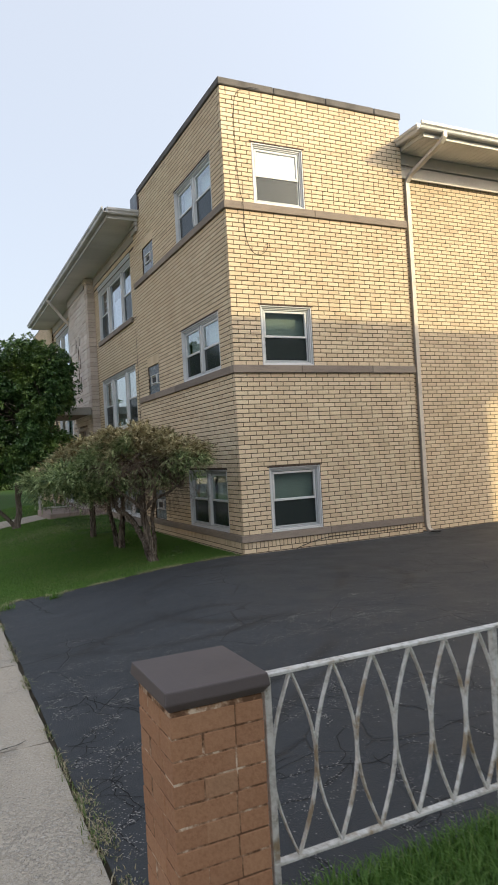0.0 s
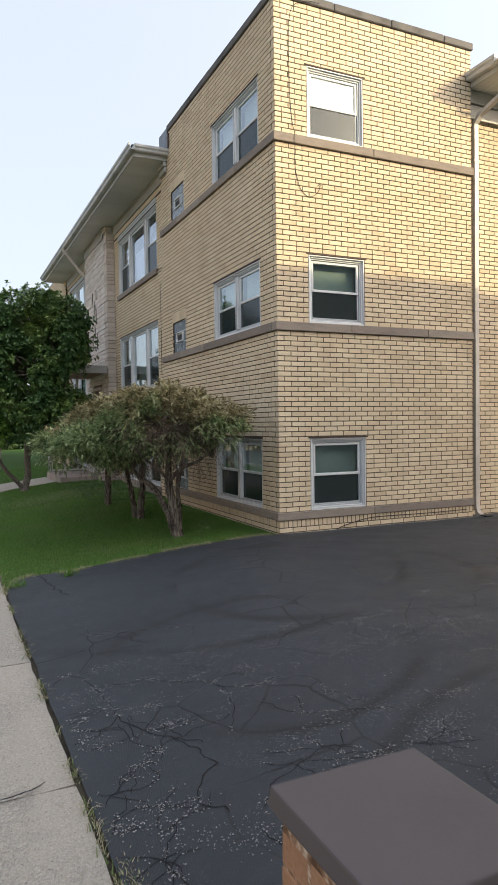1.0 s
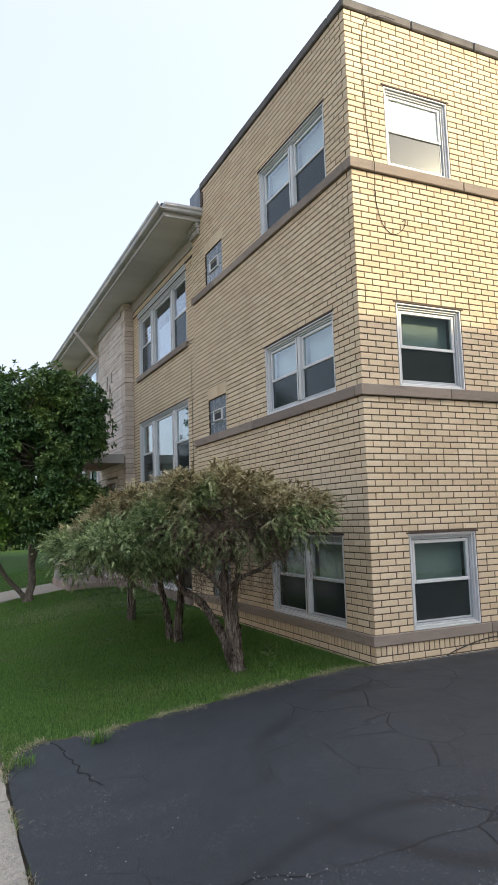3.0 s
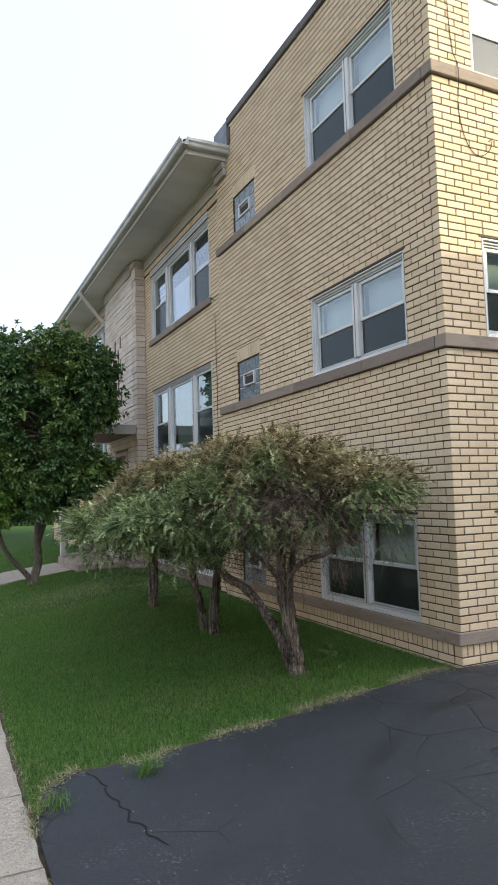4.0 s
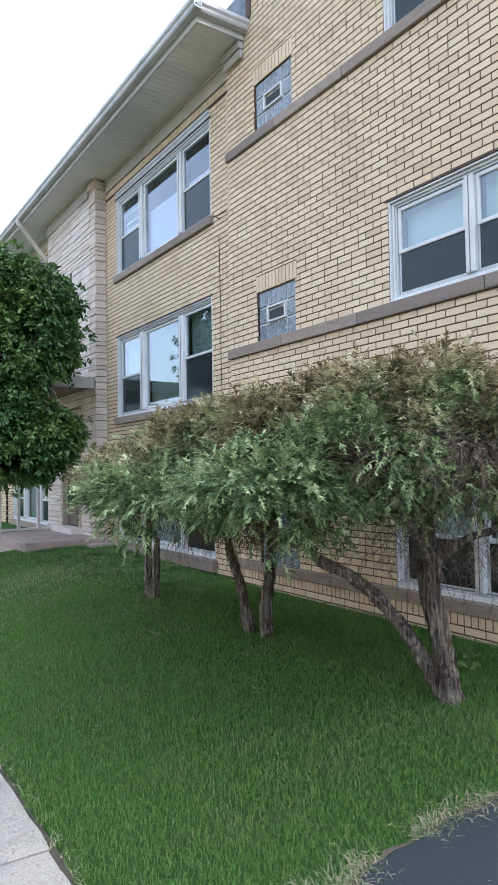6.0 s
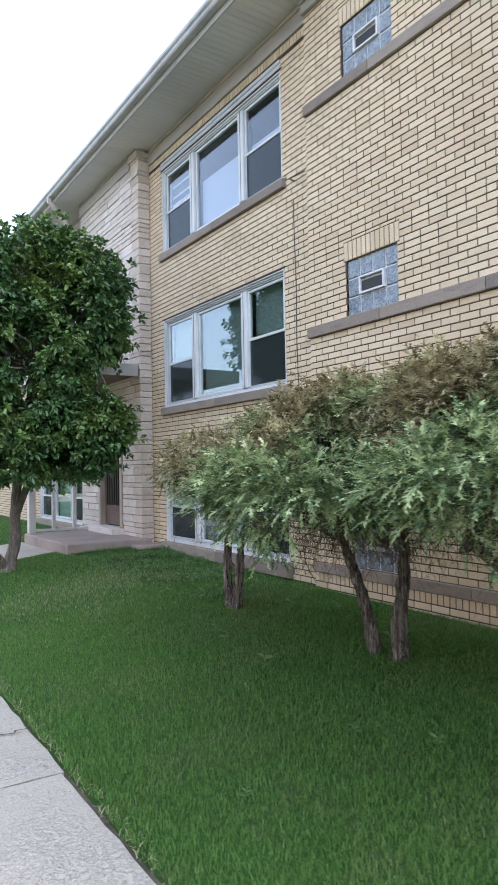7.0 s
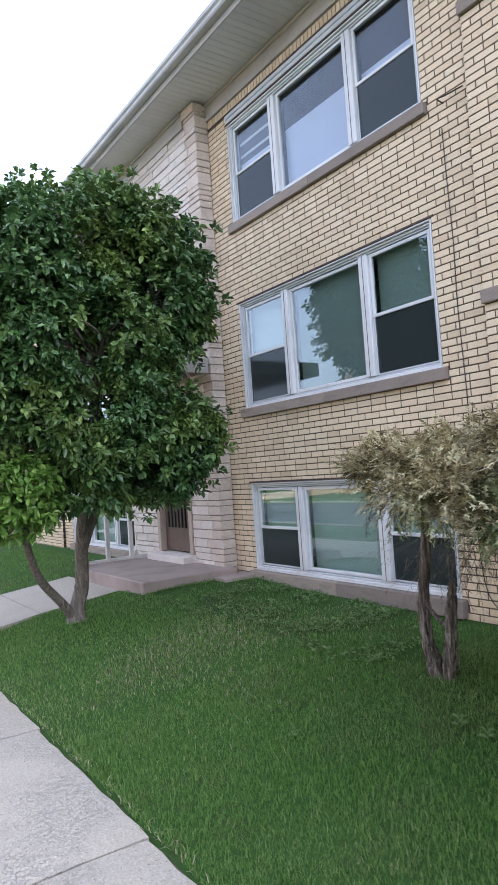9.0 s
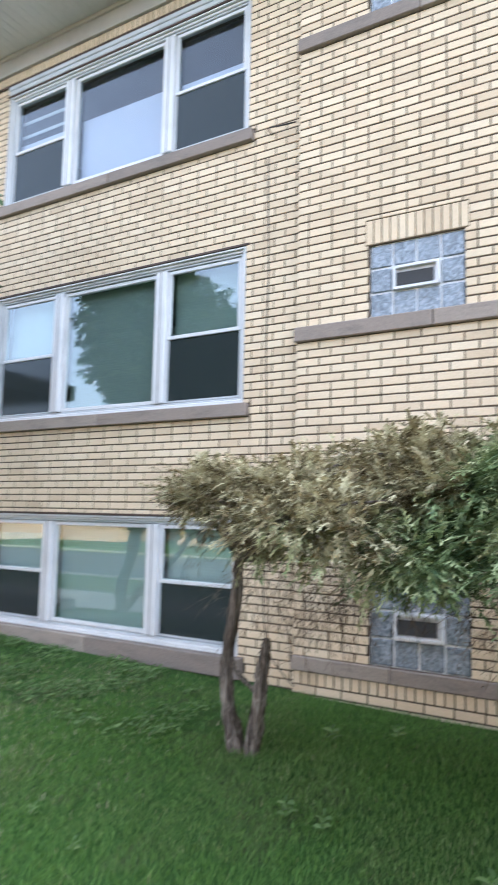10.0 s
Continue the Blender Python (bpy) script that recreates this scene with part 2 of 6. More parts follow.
# tones of the top wide window's reflection: dark eave above, pale sky below
M_EAVE_REFLECT = plain("eave_reflection_tone", (0.055, 0.055, 0.064), 0.95, 0.15, 1.5, grain=6, bump=0.0, spec=0.1)
M_SKY_REFLECT = plain("sky_reflection_tone", (0.50, 0.52, 0.60), 0.9, 0.05, 1.5, grain=14, bump=0.1, spec=0.1)
M_CURTAIN = plain("grey_curtain", (0.105, 0.115, 0.125), 0.9, 0.15, 3.0, grain=8, bump=0.0, spec=0.2)


def block_glass():
    n = Nodes("glass_block")
    wave = n.noise(26.0, 2.0, 0.5, distort=1.4)
    cells = n.voronoi(22.0)
    c = n.ramp(wave, [(0.3, (0.10, 0.12, 0.14)), (0.5, (0.19, 0.22, 0.25)), (0.7, (0.33, 0.37, 0.41))])
    return n.surface(c, 0.12, n.bump(n.math("ADD", wave, n.math("MULTIPLY", cells, 0.6)), 0.35, 0.012), spec=0.6)


M_BLOCK = block_glass()
M_BLOCK_JOINT = plain("block_joint", (0.62, 0.63, 0.64), 0.8, 0.15, 10.0)


def stone_material(name, tones):
    n = Nodes(name)
    rnd = n.math("FRACT", n.math("ADD", n.add("ShaderNodeObjectInfo").outputs["Random"], n.add("ShaderNodeNewGeometry").outputs["Random Per Island"]))
    at = n.add("ShaderNodeNewGeometry").outputs["Position"]
    c = n.ramp(rnd, tones)
    rough = n.noise(28.0, 5.0, 0.65, at)
    big = n.noise(2.2, 4.0, 0.6, at)
    c = n.mix(0.3, c, n.ramp(rough, [(0.3, (0.25, 0.19, 0.15)), (0.7, (0.66, 0.58, 0.50))]))
    c = n.mix(n.ramp(big, [(0.45, 0.0), (0.8, 0.3)]), c, (0.28, 0.22, 0.17))
    return n.surface(c, 0.9, n.bump(rough, 0.9, 0.015), spec=0.2)


M_STONE = stone_material("split_limestone", [(0.0, (0.64, 0.57, 0.50)), (0.35, (0.74, 0.675, 0.61)), (0.7, (0.80, 0.745, 0.69)), (1.0, (0.70, 0.61, 0.545))])
M_QUOIN = stone_material("tan_limestone_quoin", [(0.0, (0.55, 0.465, 0.39)), (0.4, (0.63, 0.54, 0.46)), (1.0, (0.70, 0.61, 0.53))])


def asphalt_material():
    n = Nodes("sealed_asphalt")
    at = n.coords()
    fine = n.noise(220.0, 3.0, 0.7, at)
    grit = n.voronoi(160.0, at)
    big = n.noise(0.55, 5.0, 0.6, at)
    mid = n.noise(2.6, 4.0, 0.65, at)
    swirl = n.noise(0.8, 3.0, 0.55, n.stretch(0.5, 1.6, 1.0, at), 0.8)
    c = n.ramp(big, [(0.3, (0.0215, 0.0255, 0.0305)), (0.6, (0.0290, 0.0335, 0.0395)), (0.8, (0.039, 0.043, 0.048))])
    c = n.mix(n.ramp(swirl, [(0.5, 0.0), (0.75, 0.4)]), c, (0.015, 0.016, 0.018))
    # dark rubbed arcs left by turning wheels
    xyz = n.add("ShaderNodeSeparateXYZ", {0: n.add("ShaderNodeNewGeometry").outputs["Position"]}).outputs
    for cx, cy, r, broad in ((1.95, 5.35, 1.15, 0.045), (3.45, 6.9, 1.5, 0.05), (3.0, 2.2, 1.9, 0.04), (2.4, 7.6, 2.1, 0.05)):
        dx, dy = n.math("SUBTRACT", xyz[0], cx), n.math("SUBTRACT", xyz[1], cy)
        ring_d = n.math("ABSOLUTE", n.math("SUBTRACT", n.math("SQRT", n.math("ADD", n.math("MULTIPLY", dx, dx), n.math("MULTIPLY", dy, dy))), n.math("ADD", n.math("MULTIPLY", n.noise(1.1, 1.0, 0.4, at), 0.3), r - 0.15)))
        rub = n.math("MULTIPLY", n.ramp(ring_d, [(0.0, 0.75), (broad, 0.45), (broad * 1.9, 0.0)]), n.ramp(n.noise(0.7, 2.0, 0.5, at), [(0.42, 0.0), (0.56, 1.0)]))
        c = n.mix(rub, c, (0.0095, 0.0095, 0.0105))
    # worn specks where the sealer has flaked off, in patches
    patch = n.ramp(n.noise(0.75, 3.0, 0.6, at), [(0.42, 0.0), (0.58, 1.0)])
    flakes = n.ramp(n.noise(60.0, 4.0, 0.75, at), [(0.58, 0.0), (0.62, 1.0)])
    grouped = n.ramp(mid, [(0.47, 0.0), (0.58, 1.0)])
    wear = n.math("MULTIPLY", n.math("MULTIPLY", patch, flakes), grouped)
    c = n.mix(n.math("MULTIPLY", wear, 0.5), c, (0.22, 0.22, 0.225))
    # hairline cracks
    cell = n.add("ShaderNodeTexVoronoi", {"Scale": 1.9, "Vector": n.mix(0.10, at, n.add("ShaderNodeTexNoise", {"Scale": 3.0, "Detail": 5.0, "Vector": at}).outputs["Color"])}, feature="DISTANCE_TO_EDGE").outputs["Distance"]
    crack = n.math("MULTIPLY", n.ramp(cell, [(0.0, 1.0), (0.016, 0.0)]), n.ramp(n.noise(0.9, 2.0, 0.5, at), [(0.48, 0.0), (0.6, 1.0)]))
    c = n.mix(crack, c, (0.010, 0.010, 0.011))
    h = n.math("SUBTRACT", n.math("ADD", n.math("MULTIPLY", fine, 0.5), n.math("MULTIPLY", grit, 0.5)), n.math("MULTIPLY", crack, 2.0))
    return n.surface(c, n.ramp(mid, [(0.3, 0.56), (0.7, 0.72)]), n.bump(h, 0.9, 0.005), spec=0.45)


M_ASPHALT = asphalt_material()
M_CRACK = plain("open_crack", (0.006, 0.006, 0.006), 0.95, 0.1)
M_FLECK = plain("bare_aggregate", (0.30, 0.29, 0.275), 0.9, 0.3, 20.0)


def concrete_material():
    n = Nodes("old_concrete")
    at = n.add("ShaderNodeNewGeometry").outputs["Position"]
    rnd = n.add("ShaderNodeObjectInfo").outputs["Random"]
    big = n.noise(0.9, 5.0, 0.6, at)
    fine = n.noise(85.0, 4.0, 0.75, at)
    c = n.ramp(big, [(0.3, (0.38, 0.32, 0.24)), (0.55, (0.465, 0.40, 0.308)), (0.75, (0.53, 0.46, 0.36))])
    c = n.mix(n.math("MULTIPLY", rnd, 0.22), c, (0.25, 0.23, 0.20))
    c = n.mix(0.4, c, n.ramp(fine, [(0.3, (0.18, 0.16, 0.135)), (0.7, (0.66, 0.61, 0.54))]))
    stones = n.voronoi(52.0, at)
    c = n.mix(n.ramp(stones, [(0.16, 0.7), (0.30, 0.0)]), c, n.ramp(n.noise(45.0, 2.0, 0.5, at), [(0.42, (0.13, 0.115, 0.10)), (0.55, (0.56, 0.52, 0.47))]))
    # scaled patches where the skin is gone and the gravel shows
    patch = n.ramp(n.noise(0.9, 3.0, 0.6, at), [(0.44, 0.0), (0.56, 1.0)])
    pits = n.ramp(n.voronoi(70.0, at), [(0.0, 1.0), (0.28, 0.0)])
    pit2 = n.ramp(n.noise(38.0, 4.0, 0.7, at), [(0.50, 0.0), (0.60, 1.0)])
    wear = n.math("MULTIPLY", patch, pit2)
    c = n.mix(n.math("MULTIPLY", wear, 0.6), c, (0.54, 0.50, 0.45))
    c = n.mix(n.math("MULTIPLY", n.math("MULTIPLY", patch, pits), 0.5), c, (0.20, 0.18, 0.16))
    h = n.math("SUBTRACT", fine, n.math("MULTIPLY", wear, 1.2))
    return n.surface(c, 0.9, n.bump(h, 0.9, 0.008), spec=0.2)


M_CONCRETE = concrete_material()
M_STOOP = plain("reddish_stoop_concrete", (0.33, 0.26, 0.225), 0.9, 0.16, 2.5, grain=120)


def soil_material():
    n = Nodes("lawn_soil")
    at = n.coords()
    big = n.noise(0.8, 5.0, 0.65, at)
    fine = n.noise(60.0, 5.0, 0.7, at)
    c = n.ramp(big, [(0.3, (0.034, 0.085, 0.016)), (0.55, (0.046, 0.110, 0.020)), (0.8, (0.060, 0.115, 0.026))])
    c = n.mix(0.45, c, n.ramp(fine, [(0.35, (0.018, 0.038, 0.009)), (0.7, (0.06, 0.12, 0.026))]))
    bare = n.ramp(n.noise(1.7, 4.0, 0.65, at), [(0.5, 0.0), (0.62, 1.0)])
    c = n.mix(n.math("MULTIPLY", bare, 0.35), c, n.ramp(fine, [(0.3, (0.045, 0.036, 0.02)), (0.7, (0.12, 0.105, 0.06))]))
    return n.surface(c, 0.95, n.bump(fine, 0.9, 0.02), spec=0.15)


M_SOIL = soil_material()
M_EARTH = plain("edge_earth", (0.085, 0.07, 0.045), 0.95, 0.3, 8.0, grain=90, bump=0.6)


def leaf_material(name, stops, rough=0.5, through=0.25, spec=0.4, patchy=None):
    n = Nodes(name)
    rnd = n.add("ShaderNodeNewGeometry").outputs["Random Per Island"]
    c = n.ramp(rnd, stops)
    if patchy:
        at = n.add("ShaderNodeNewGeometry").outputs["Position"]
        scale, lo, hi, other = patchy
        c = n.mix(n.ramp(n.noise(scale, 3.0, 0.6, at), [(lo, 0.0), (hi, 1.0)]), c, n.ramp(rnd, other))
    p = n.add("ShaderNodeBsdfPrincipled", {"Base Color": c, "Roughness": rough, "Specular IOR Level": spec})
    t = n.add("ShaderNodeBsdfTranslucent", {"Color": c})
    m = n.add("ShaderNodeMixShader", {0: through, 1: p.outputs[0], 2: t.outputs[0]})
    n.tree.links.new(m.outputs[0], n.out.inputs[0])
    return n.mat


M_GRASS = leaf_material("grass_blade", [(0.0, (0.076, 0.168, 0.030)), (0.5, (0.116, 0.232, 0.042)), (0.97, (0.170, 0.29, 0.062)), (1.0, (0.33, 0.31, 0.14))], 0.6, 0.4,
                        patchy=(0.9, 0.50, 0.70, [(0.0, (0.120, 0.195, 0.045)), (0.85, (0.180, 0.265, 0.075)), (1.0, (0.38, 0.34, 0.19))]))
M_DRY_GRASS = leaf_material("dry_grass", [(0.0, (0.30, 0.25, 0.15)), (0.45, (0.46, 0.40, 0.27)), (0.65, (0.20, 0.22, 0.09)), (1.0, (0.09, 0.17, 0.035))], 0.7, 0.2)


def juniper_material():
    n = Nodes("juniper_spray")
    at = n.add("ShaderNodeNewGeometry").outputs["Position"]
    rnd = n.add("ShaderNodeNewGeometry").outputs["Random Per Island"]
    tuft_tone = n.noise(11.0, 2.5, 0.6, at)
    green = n.ramp(tuft_tone, [(0.37, (0.055, 0.095, 0.040)), (0.47, (0.17, 0.235, 0.095)), (0.56, (0.365, 0.445, 0.205)), (0.67, (0.55, 0.61, 0.33))])
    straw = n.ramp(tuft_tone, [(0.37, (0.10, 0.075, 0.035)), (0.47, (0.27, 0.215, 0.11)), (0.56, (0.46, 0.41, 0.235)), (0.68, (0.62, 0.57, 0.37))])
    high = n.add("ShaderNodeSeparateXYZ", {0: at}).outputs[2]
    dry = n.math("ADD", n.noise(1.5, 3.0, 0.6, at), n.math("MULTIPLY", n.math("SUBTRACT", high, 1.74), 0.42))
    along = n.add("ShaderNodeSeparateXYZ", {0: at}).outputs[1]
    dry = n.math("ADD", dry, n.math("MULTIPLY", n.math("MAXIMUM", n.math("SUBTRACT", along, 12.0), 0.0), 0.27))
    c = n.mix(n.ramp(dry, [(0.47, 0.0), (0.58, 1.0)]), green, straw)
    c = n.mix(n.ramp(rnd, [(0.3, 0.0), (1.0, 0.22)]), c, (0.045, 0.07, 0.028))
    c = n.mix(n.ramp(rnd, [(0.0, 0.25), (0.12, 0.0)]), c, (0.52, 0.60, 0.38))
    p = n.add("ShaderNodeBsdfPrincipled", {"Base Color": c, "Roughness": 0.7, "Specular IOR Level": 0.2})
    t = n.add("ShaderNodeBsdfTranslucent", {"Color": c})
    m = n.add("ShaderNodeMixShader", {0: 0.22, 1: p.outputs[0], 2: t.outputs[0]})
    n.tree.links.new(m.outputs[0], n.out.inputs[0])
    return n.mat


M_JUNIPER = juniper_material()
M_JUNIPER_DEAD = leaf_material("juniper_dead_twig", [(0.0, (0.055, 0.038, 0.028)), (0.6, (0.12, 0.085, 0.06)), (1.0, (0.19, 0.145, 0.10))], 0.85, 0.08, 0.15)
M_LEAF = leaf_material("broad_leaf", [(0.0, (0.030, 0.072, 0.020)), (0.4, (0.048, 0.108, 0.030)), (0.8, (0.080, 0.160, 0.046)), (1.0, (0.14, 0.235, 0.075))], 0.40, 0.16, 0.5,
                       patchy=(1.3, 0.46, 0.62, [(0.0, (0.070, 0.120, 0.024)), (0.5, (0.125, 0.195, 0.040)), (1.0, (0.21, 0.29, 0.075))]))
# young leaf, lighter still because sunlight is put into the colour
M_LEAF_YOUNG_LIT = leaf_material("young_leaf_lit", [(0.0, (0.10, 0.20, 0.035)), (0.5, (0.16, 0.29, 0.05)), (1.0, (0.26, 0.40, 0.09))], 0.4, 0.4, 0.5)
M_LEAF_FAR = leaf_material("far_leaf", [(0.0, (0.025, 0.055, 0.016)), (0.6, (0.045, 0.09, 0.025)), (1.0, (0.08, 0.13, 0.04))], 0.6, 0.2)
M_WEED = leaf_material("weed_leaf", [(0.0, (0.07, 0.13, 0.035)), (1.0, (0.15, 0.23, 0.07))], 0.6, 0.25)


def bark_material(name, dark, mid, light, twist=9.0, fine_=38.0, stops=(0.32, 0.5, 0.68)):
    n = Nodes(name)
    at = n.coords()
    long = n.noise(1.0, 5.0, 0.7, n.stretch(fine_, fine_, twist * 0.45, at), 0.6)
    fine = n.noise(70.0, 4.0, 0.7, at)
    big = n.noise(5.0, 3.0, 0.6, at)
    c = n.ramp(long, list(zip(stops, (dark, mid, light))))
    c = n.mix(n.ramp(big, [(0.45, 0.0), (0.8, 0.3)]), c, light)
    return n.surface(c, 0.9, n.bump(n.math("ADD", long, n.math("MULTIPLY", fine, 0.4)), 1.0, 0.02), spec=0.15)


M_BARK_JUNIPER = bark_material("shaggy_juniper_bark", (0.022, 0.017, 0.014), (0.115, 0.09, 0.07), (0.37, 0.32, 0.265), 8.0, 55.0, (0.37, 0.50, 0.66))
M_BARK_TREE = bark_material("smooth_grey_bark", (0.095, 0.08, 0.065), (0.18, 0.15, 0.122), (0.34, 0.295, 0.245), 3.0)


def iron_paint():
    n = Nodes("peeling_white_iron")
    at = n.coords()
    flake = n.noise(24.0, 5.0, 0.7, at)
    rust = n.noise(7.0, 4.0, 0.65, at)
    c = n.ramp(flake, [(0.28, (0.17, 0.155, 0.125)), (0.40, (0.46, 0.44, 0.395)), (0.52, (0.62, 0.605, 0.57)), (0.70, (0.72, 0.705, 0.67))])
    c = n.mix(n.ramp(rust, [(0.53, 0.0), (0.66, 0.8)]), c, (0.26, 0.17, 0.075))
    return n.surface(c, 0.65, n.bump(flake, 0.5, 0.004))


M_IRON = iron_paint()

# ------------------------------------------------------------------ mesh helpers


def mesh_from(name, verts, faces, material, smooth=False):
    me = bpy.data.meshes.new(name)
    me.from_pydata([tuple(map(float, v)) for v in verts] if not isinstance(verts, np.ndarray) else verts.tolist(), [], faces if not isinstance(faces, np.ndarray) else faces.tolist())
    me.materials.append(material)
    if smooth:
        me.polygons.foreach_set("use_smooth", [True] * len(me.polygons))
    me.update()
    return me


def under(ob, parent):
    ob.parent = parent
    ob.matrix_parent_inverse = parent.matrix_basis.inverted()
    return ob


def thing(name, at=(0, 0, 0), label="", category="", group="", kind=""):
    ob = new(name)
    ob.empty_display_size = 0.1
    ob.location = at
    return tagged(ob, label, category, group, kind)


def part(name, bm, material, parent, label="", smooth=False):
    """Links a bmesh (in world metres) as one mesh object under a thing or part."""
    me = bpy.data.meshes.new(name)
    bm.normal_update()
    bm.to_mesh(me)
    bm.free()
    me.materials.append(material)
    if smooth:
        me.polygons.foreach_set("use_smooth", [True] * len(me.polygons))
    ob = new(name, me)
    if parent is not None:
        under(ob, parent)
    if label:
        tagged(ob, label)
    return ob


def box(bm, x0, y0, z0, x1, y1, z1, bevel=0.0):
    x0, x1 = min(x0, x1), max(x0, x1)
    y0, y1 = min(y0, y1), max(y0, y1)
    z0, z1 = min(z0, z1), max(z0, z1)
    vs = [bm.verts.new(p) for p in ((x0, y0, z0), (x1, y0, z0), (x1, y1, z0), (x0, y1, z0), (x0, y0, z1), (x1, y0, z1), (x1, y1, z1), (x0, y1, z1))]
    fs = [bm.faces.new([vs[i] for i in q]) for q in ((0, 3, 2, 1), (4, 5, 6, 7), (0, 1, 5, 4), (1, 2, 6, 5), (2, 3, 7, 6), (3, 0, 4, 7))]
    if bevel > 0:
        edges = {e for f in fs for e in f.edges}
        bmesh.ops.bevel(bm, geom=list(edges), offset=bevel, segments=1, profile=0.7, affect="EDGES")
    return bm


def boxes(*args, bevel=0.0):
    bm = bmesh.new()
    for a in args:
        box(bm, *a, bevel=bevel)
    return bm


def tube(bm, points, radii, sides=8, caps=True, wobble=0.0, flute=0.0, lobes=5, twist=0.0):
    """A tapered, bent tube through the points."""
    pts = [Vector(p) for p in points]
    rings = []
    ref = Vector((0.31, 0.95, 0.05))
    for i, p in enumerate(pts):
        d = (pts[min(i + 1, len(pts) - 1)] - pts[max(i - 1, 0)]).normalized()
        a = d.cross(ref)
        if a.length < 0.1:
            a = d.cross(Vector((1, 0, 0)))
        a.normalize()
        b = d.cross(a)
        ring = []
        for k in range(sides):
            t = 2 * math.pi * k / sides
            r = radii[i] * (1 + flute * math.sin(lobes * t + twist * i) + wobble * (noise.noise(p * 6 + Vector((k * 1.7, i * 0.9, 0)))))
            ring.append(bm.verts.new(p + a * (r * math.cos(t)) + b * (r * math.sin(t))))
        rings.append(ring)
    for r0, r1 in zip(rings, rings[1:]):
        for k in range(sides):
            bm.faces.new((r0[k], r0[(k + 1) % sides], r1[(k + 1) % sides], r1[k]))
    if caps:
        bm.faces.new(list(reversed(rings[0])))
        bm.faces.new(rings[-1])
    return bm


def smooth_line(points, n=6):
    """Catmull-Rom through the points."""
    p = [Vector(q) for q in points]
    p = [p[0] * 2 - p[1]] + p + [p[-1] * 2 - p[-2]]
    out = []
    for i in range(1, len(p) - 2):
        for k in range(n):
            t = k / n
            a, b, c, d = p[i - 1], p[i], p[i + 1], p[i + 2]
            out.append(0.5 * ((2 * b) + (c - a) * t + (2 * a - 5 * b + 4 * c - d) * t * t + (3 * b - a - 3 * c + d) * t ** 3))
    out.append(p[-2])
    return out


def lerp_list(values, n):
    xs = np.linspace(0, len(values) - 1, n)
    return [float(v) for v in np.interp(xs, range(len(values)), values)]


def ground_z(x, y):
    """The ground rises a little from the pavement to the houses."""
    t = min(1.0, max(0.0, (x - 0.58) / 2.7))
    s = t * t * (3 - 2 * t)
    r = min(1.0, max(0.0, (y - 12.0) / 6.0))
    v = min(1.0, max(0.0, (2.04 - y) / 0.06)) * min(1.0, max(0.0, (x - 0.90) / 0.08)) * (1 - s)
    bank = min(1.0, max(0.0, (y - 16.8) / 1.0)) * min(1.0, max(0.0, (18.7 - y) / 0.3)) * min(1.0, max(0.0, (x - 1.9) / 0.7))
    return 0.05 * bank + 0.225 * s - 0.006 + 0.225 * v + 0.085 * r * r * (3 - 2 * r) * min(1.0, max(0.0, (x - 0.7) / 0.9))


# ------------------------------------------------------------------ ground, paving
XFACE, YFACE = 4.08, 9.05          # outer brick faces of the corner block
XB = 4.135                         # brick face of the set-back bays
YB0, YB1 = 14.02, 18.25            # first set-back bay
YS1 = 21.0                         # end of the stone bay
YM = YB1 + YS1                     # twice the building's middle line


def ground_sheet():
    xs = sorted({*np.linspace(-8, 12, 81).round(3), 0.87, 0.95, 1.1, -12.0, -11.99, -4.01, -900, -300, -120, -60, -30, -15, 20, 40, 80, 200, 900})
    ys = sorted({*np.linspace(-6, 34, 81).round(3), 1.94, 1.97, 2.05, -900, -300, -100, -50, -20, -10, 45, 60, 90, 150, 400, 900})
    vs = [(x, y, ground_z(x, y) - 0.012 + (0.012 * noise.noise(Vector((x * 1.3, y * 1.3, 0))) if x > 0.7 else -0.05) - (0.2 if -12 < x < -4 else 0)) for y in ys for x in xs]
    w = len(xs)
    fs = [(j * w + i, j * w + i + 1, (j + 1) * w + i + 1, (j + 1) * w + i) for j in range(len(ys) - 1) for i in range(w - 1)]
    ob = new("ground", mesh_from("ground", vs, fs, M_SOIL, True))
    return tagged(ob, "mown green lawn soil rising gently to the house", "lawn", kind="structure")


ground_sheet()


def lawn_edge_y(x):
    """The ragged line where the driveway's asphalt meets the lawn."""
    pts = [(0.56, 8.3), (0.62, 8.6), (0.68, 8.88), (0.88, 9.03), (1.13, 9.0), (1.3, 8.88), (1.49, 8.93), (1.9, 8.92), (2.4, 8.87), (3.1, 8.92), (3.8, 9.08), (4.05, 9.05), (4.2, 9.06), (60, 9.06)]
    y = float(np.interp(x, [p[0] for p in pts], [p[1] for p in pts]))
    if x < 4.0:
        y += 0.035 * noise.noise(Vector((x * 5.0, 3.1, 0))) + 0.018 * noise.noise(Vector((x * 19.0, 7.7, 0)))
    return y


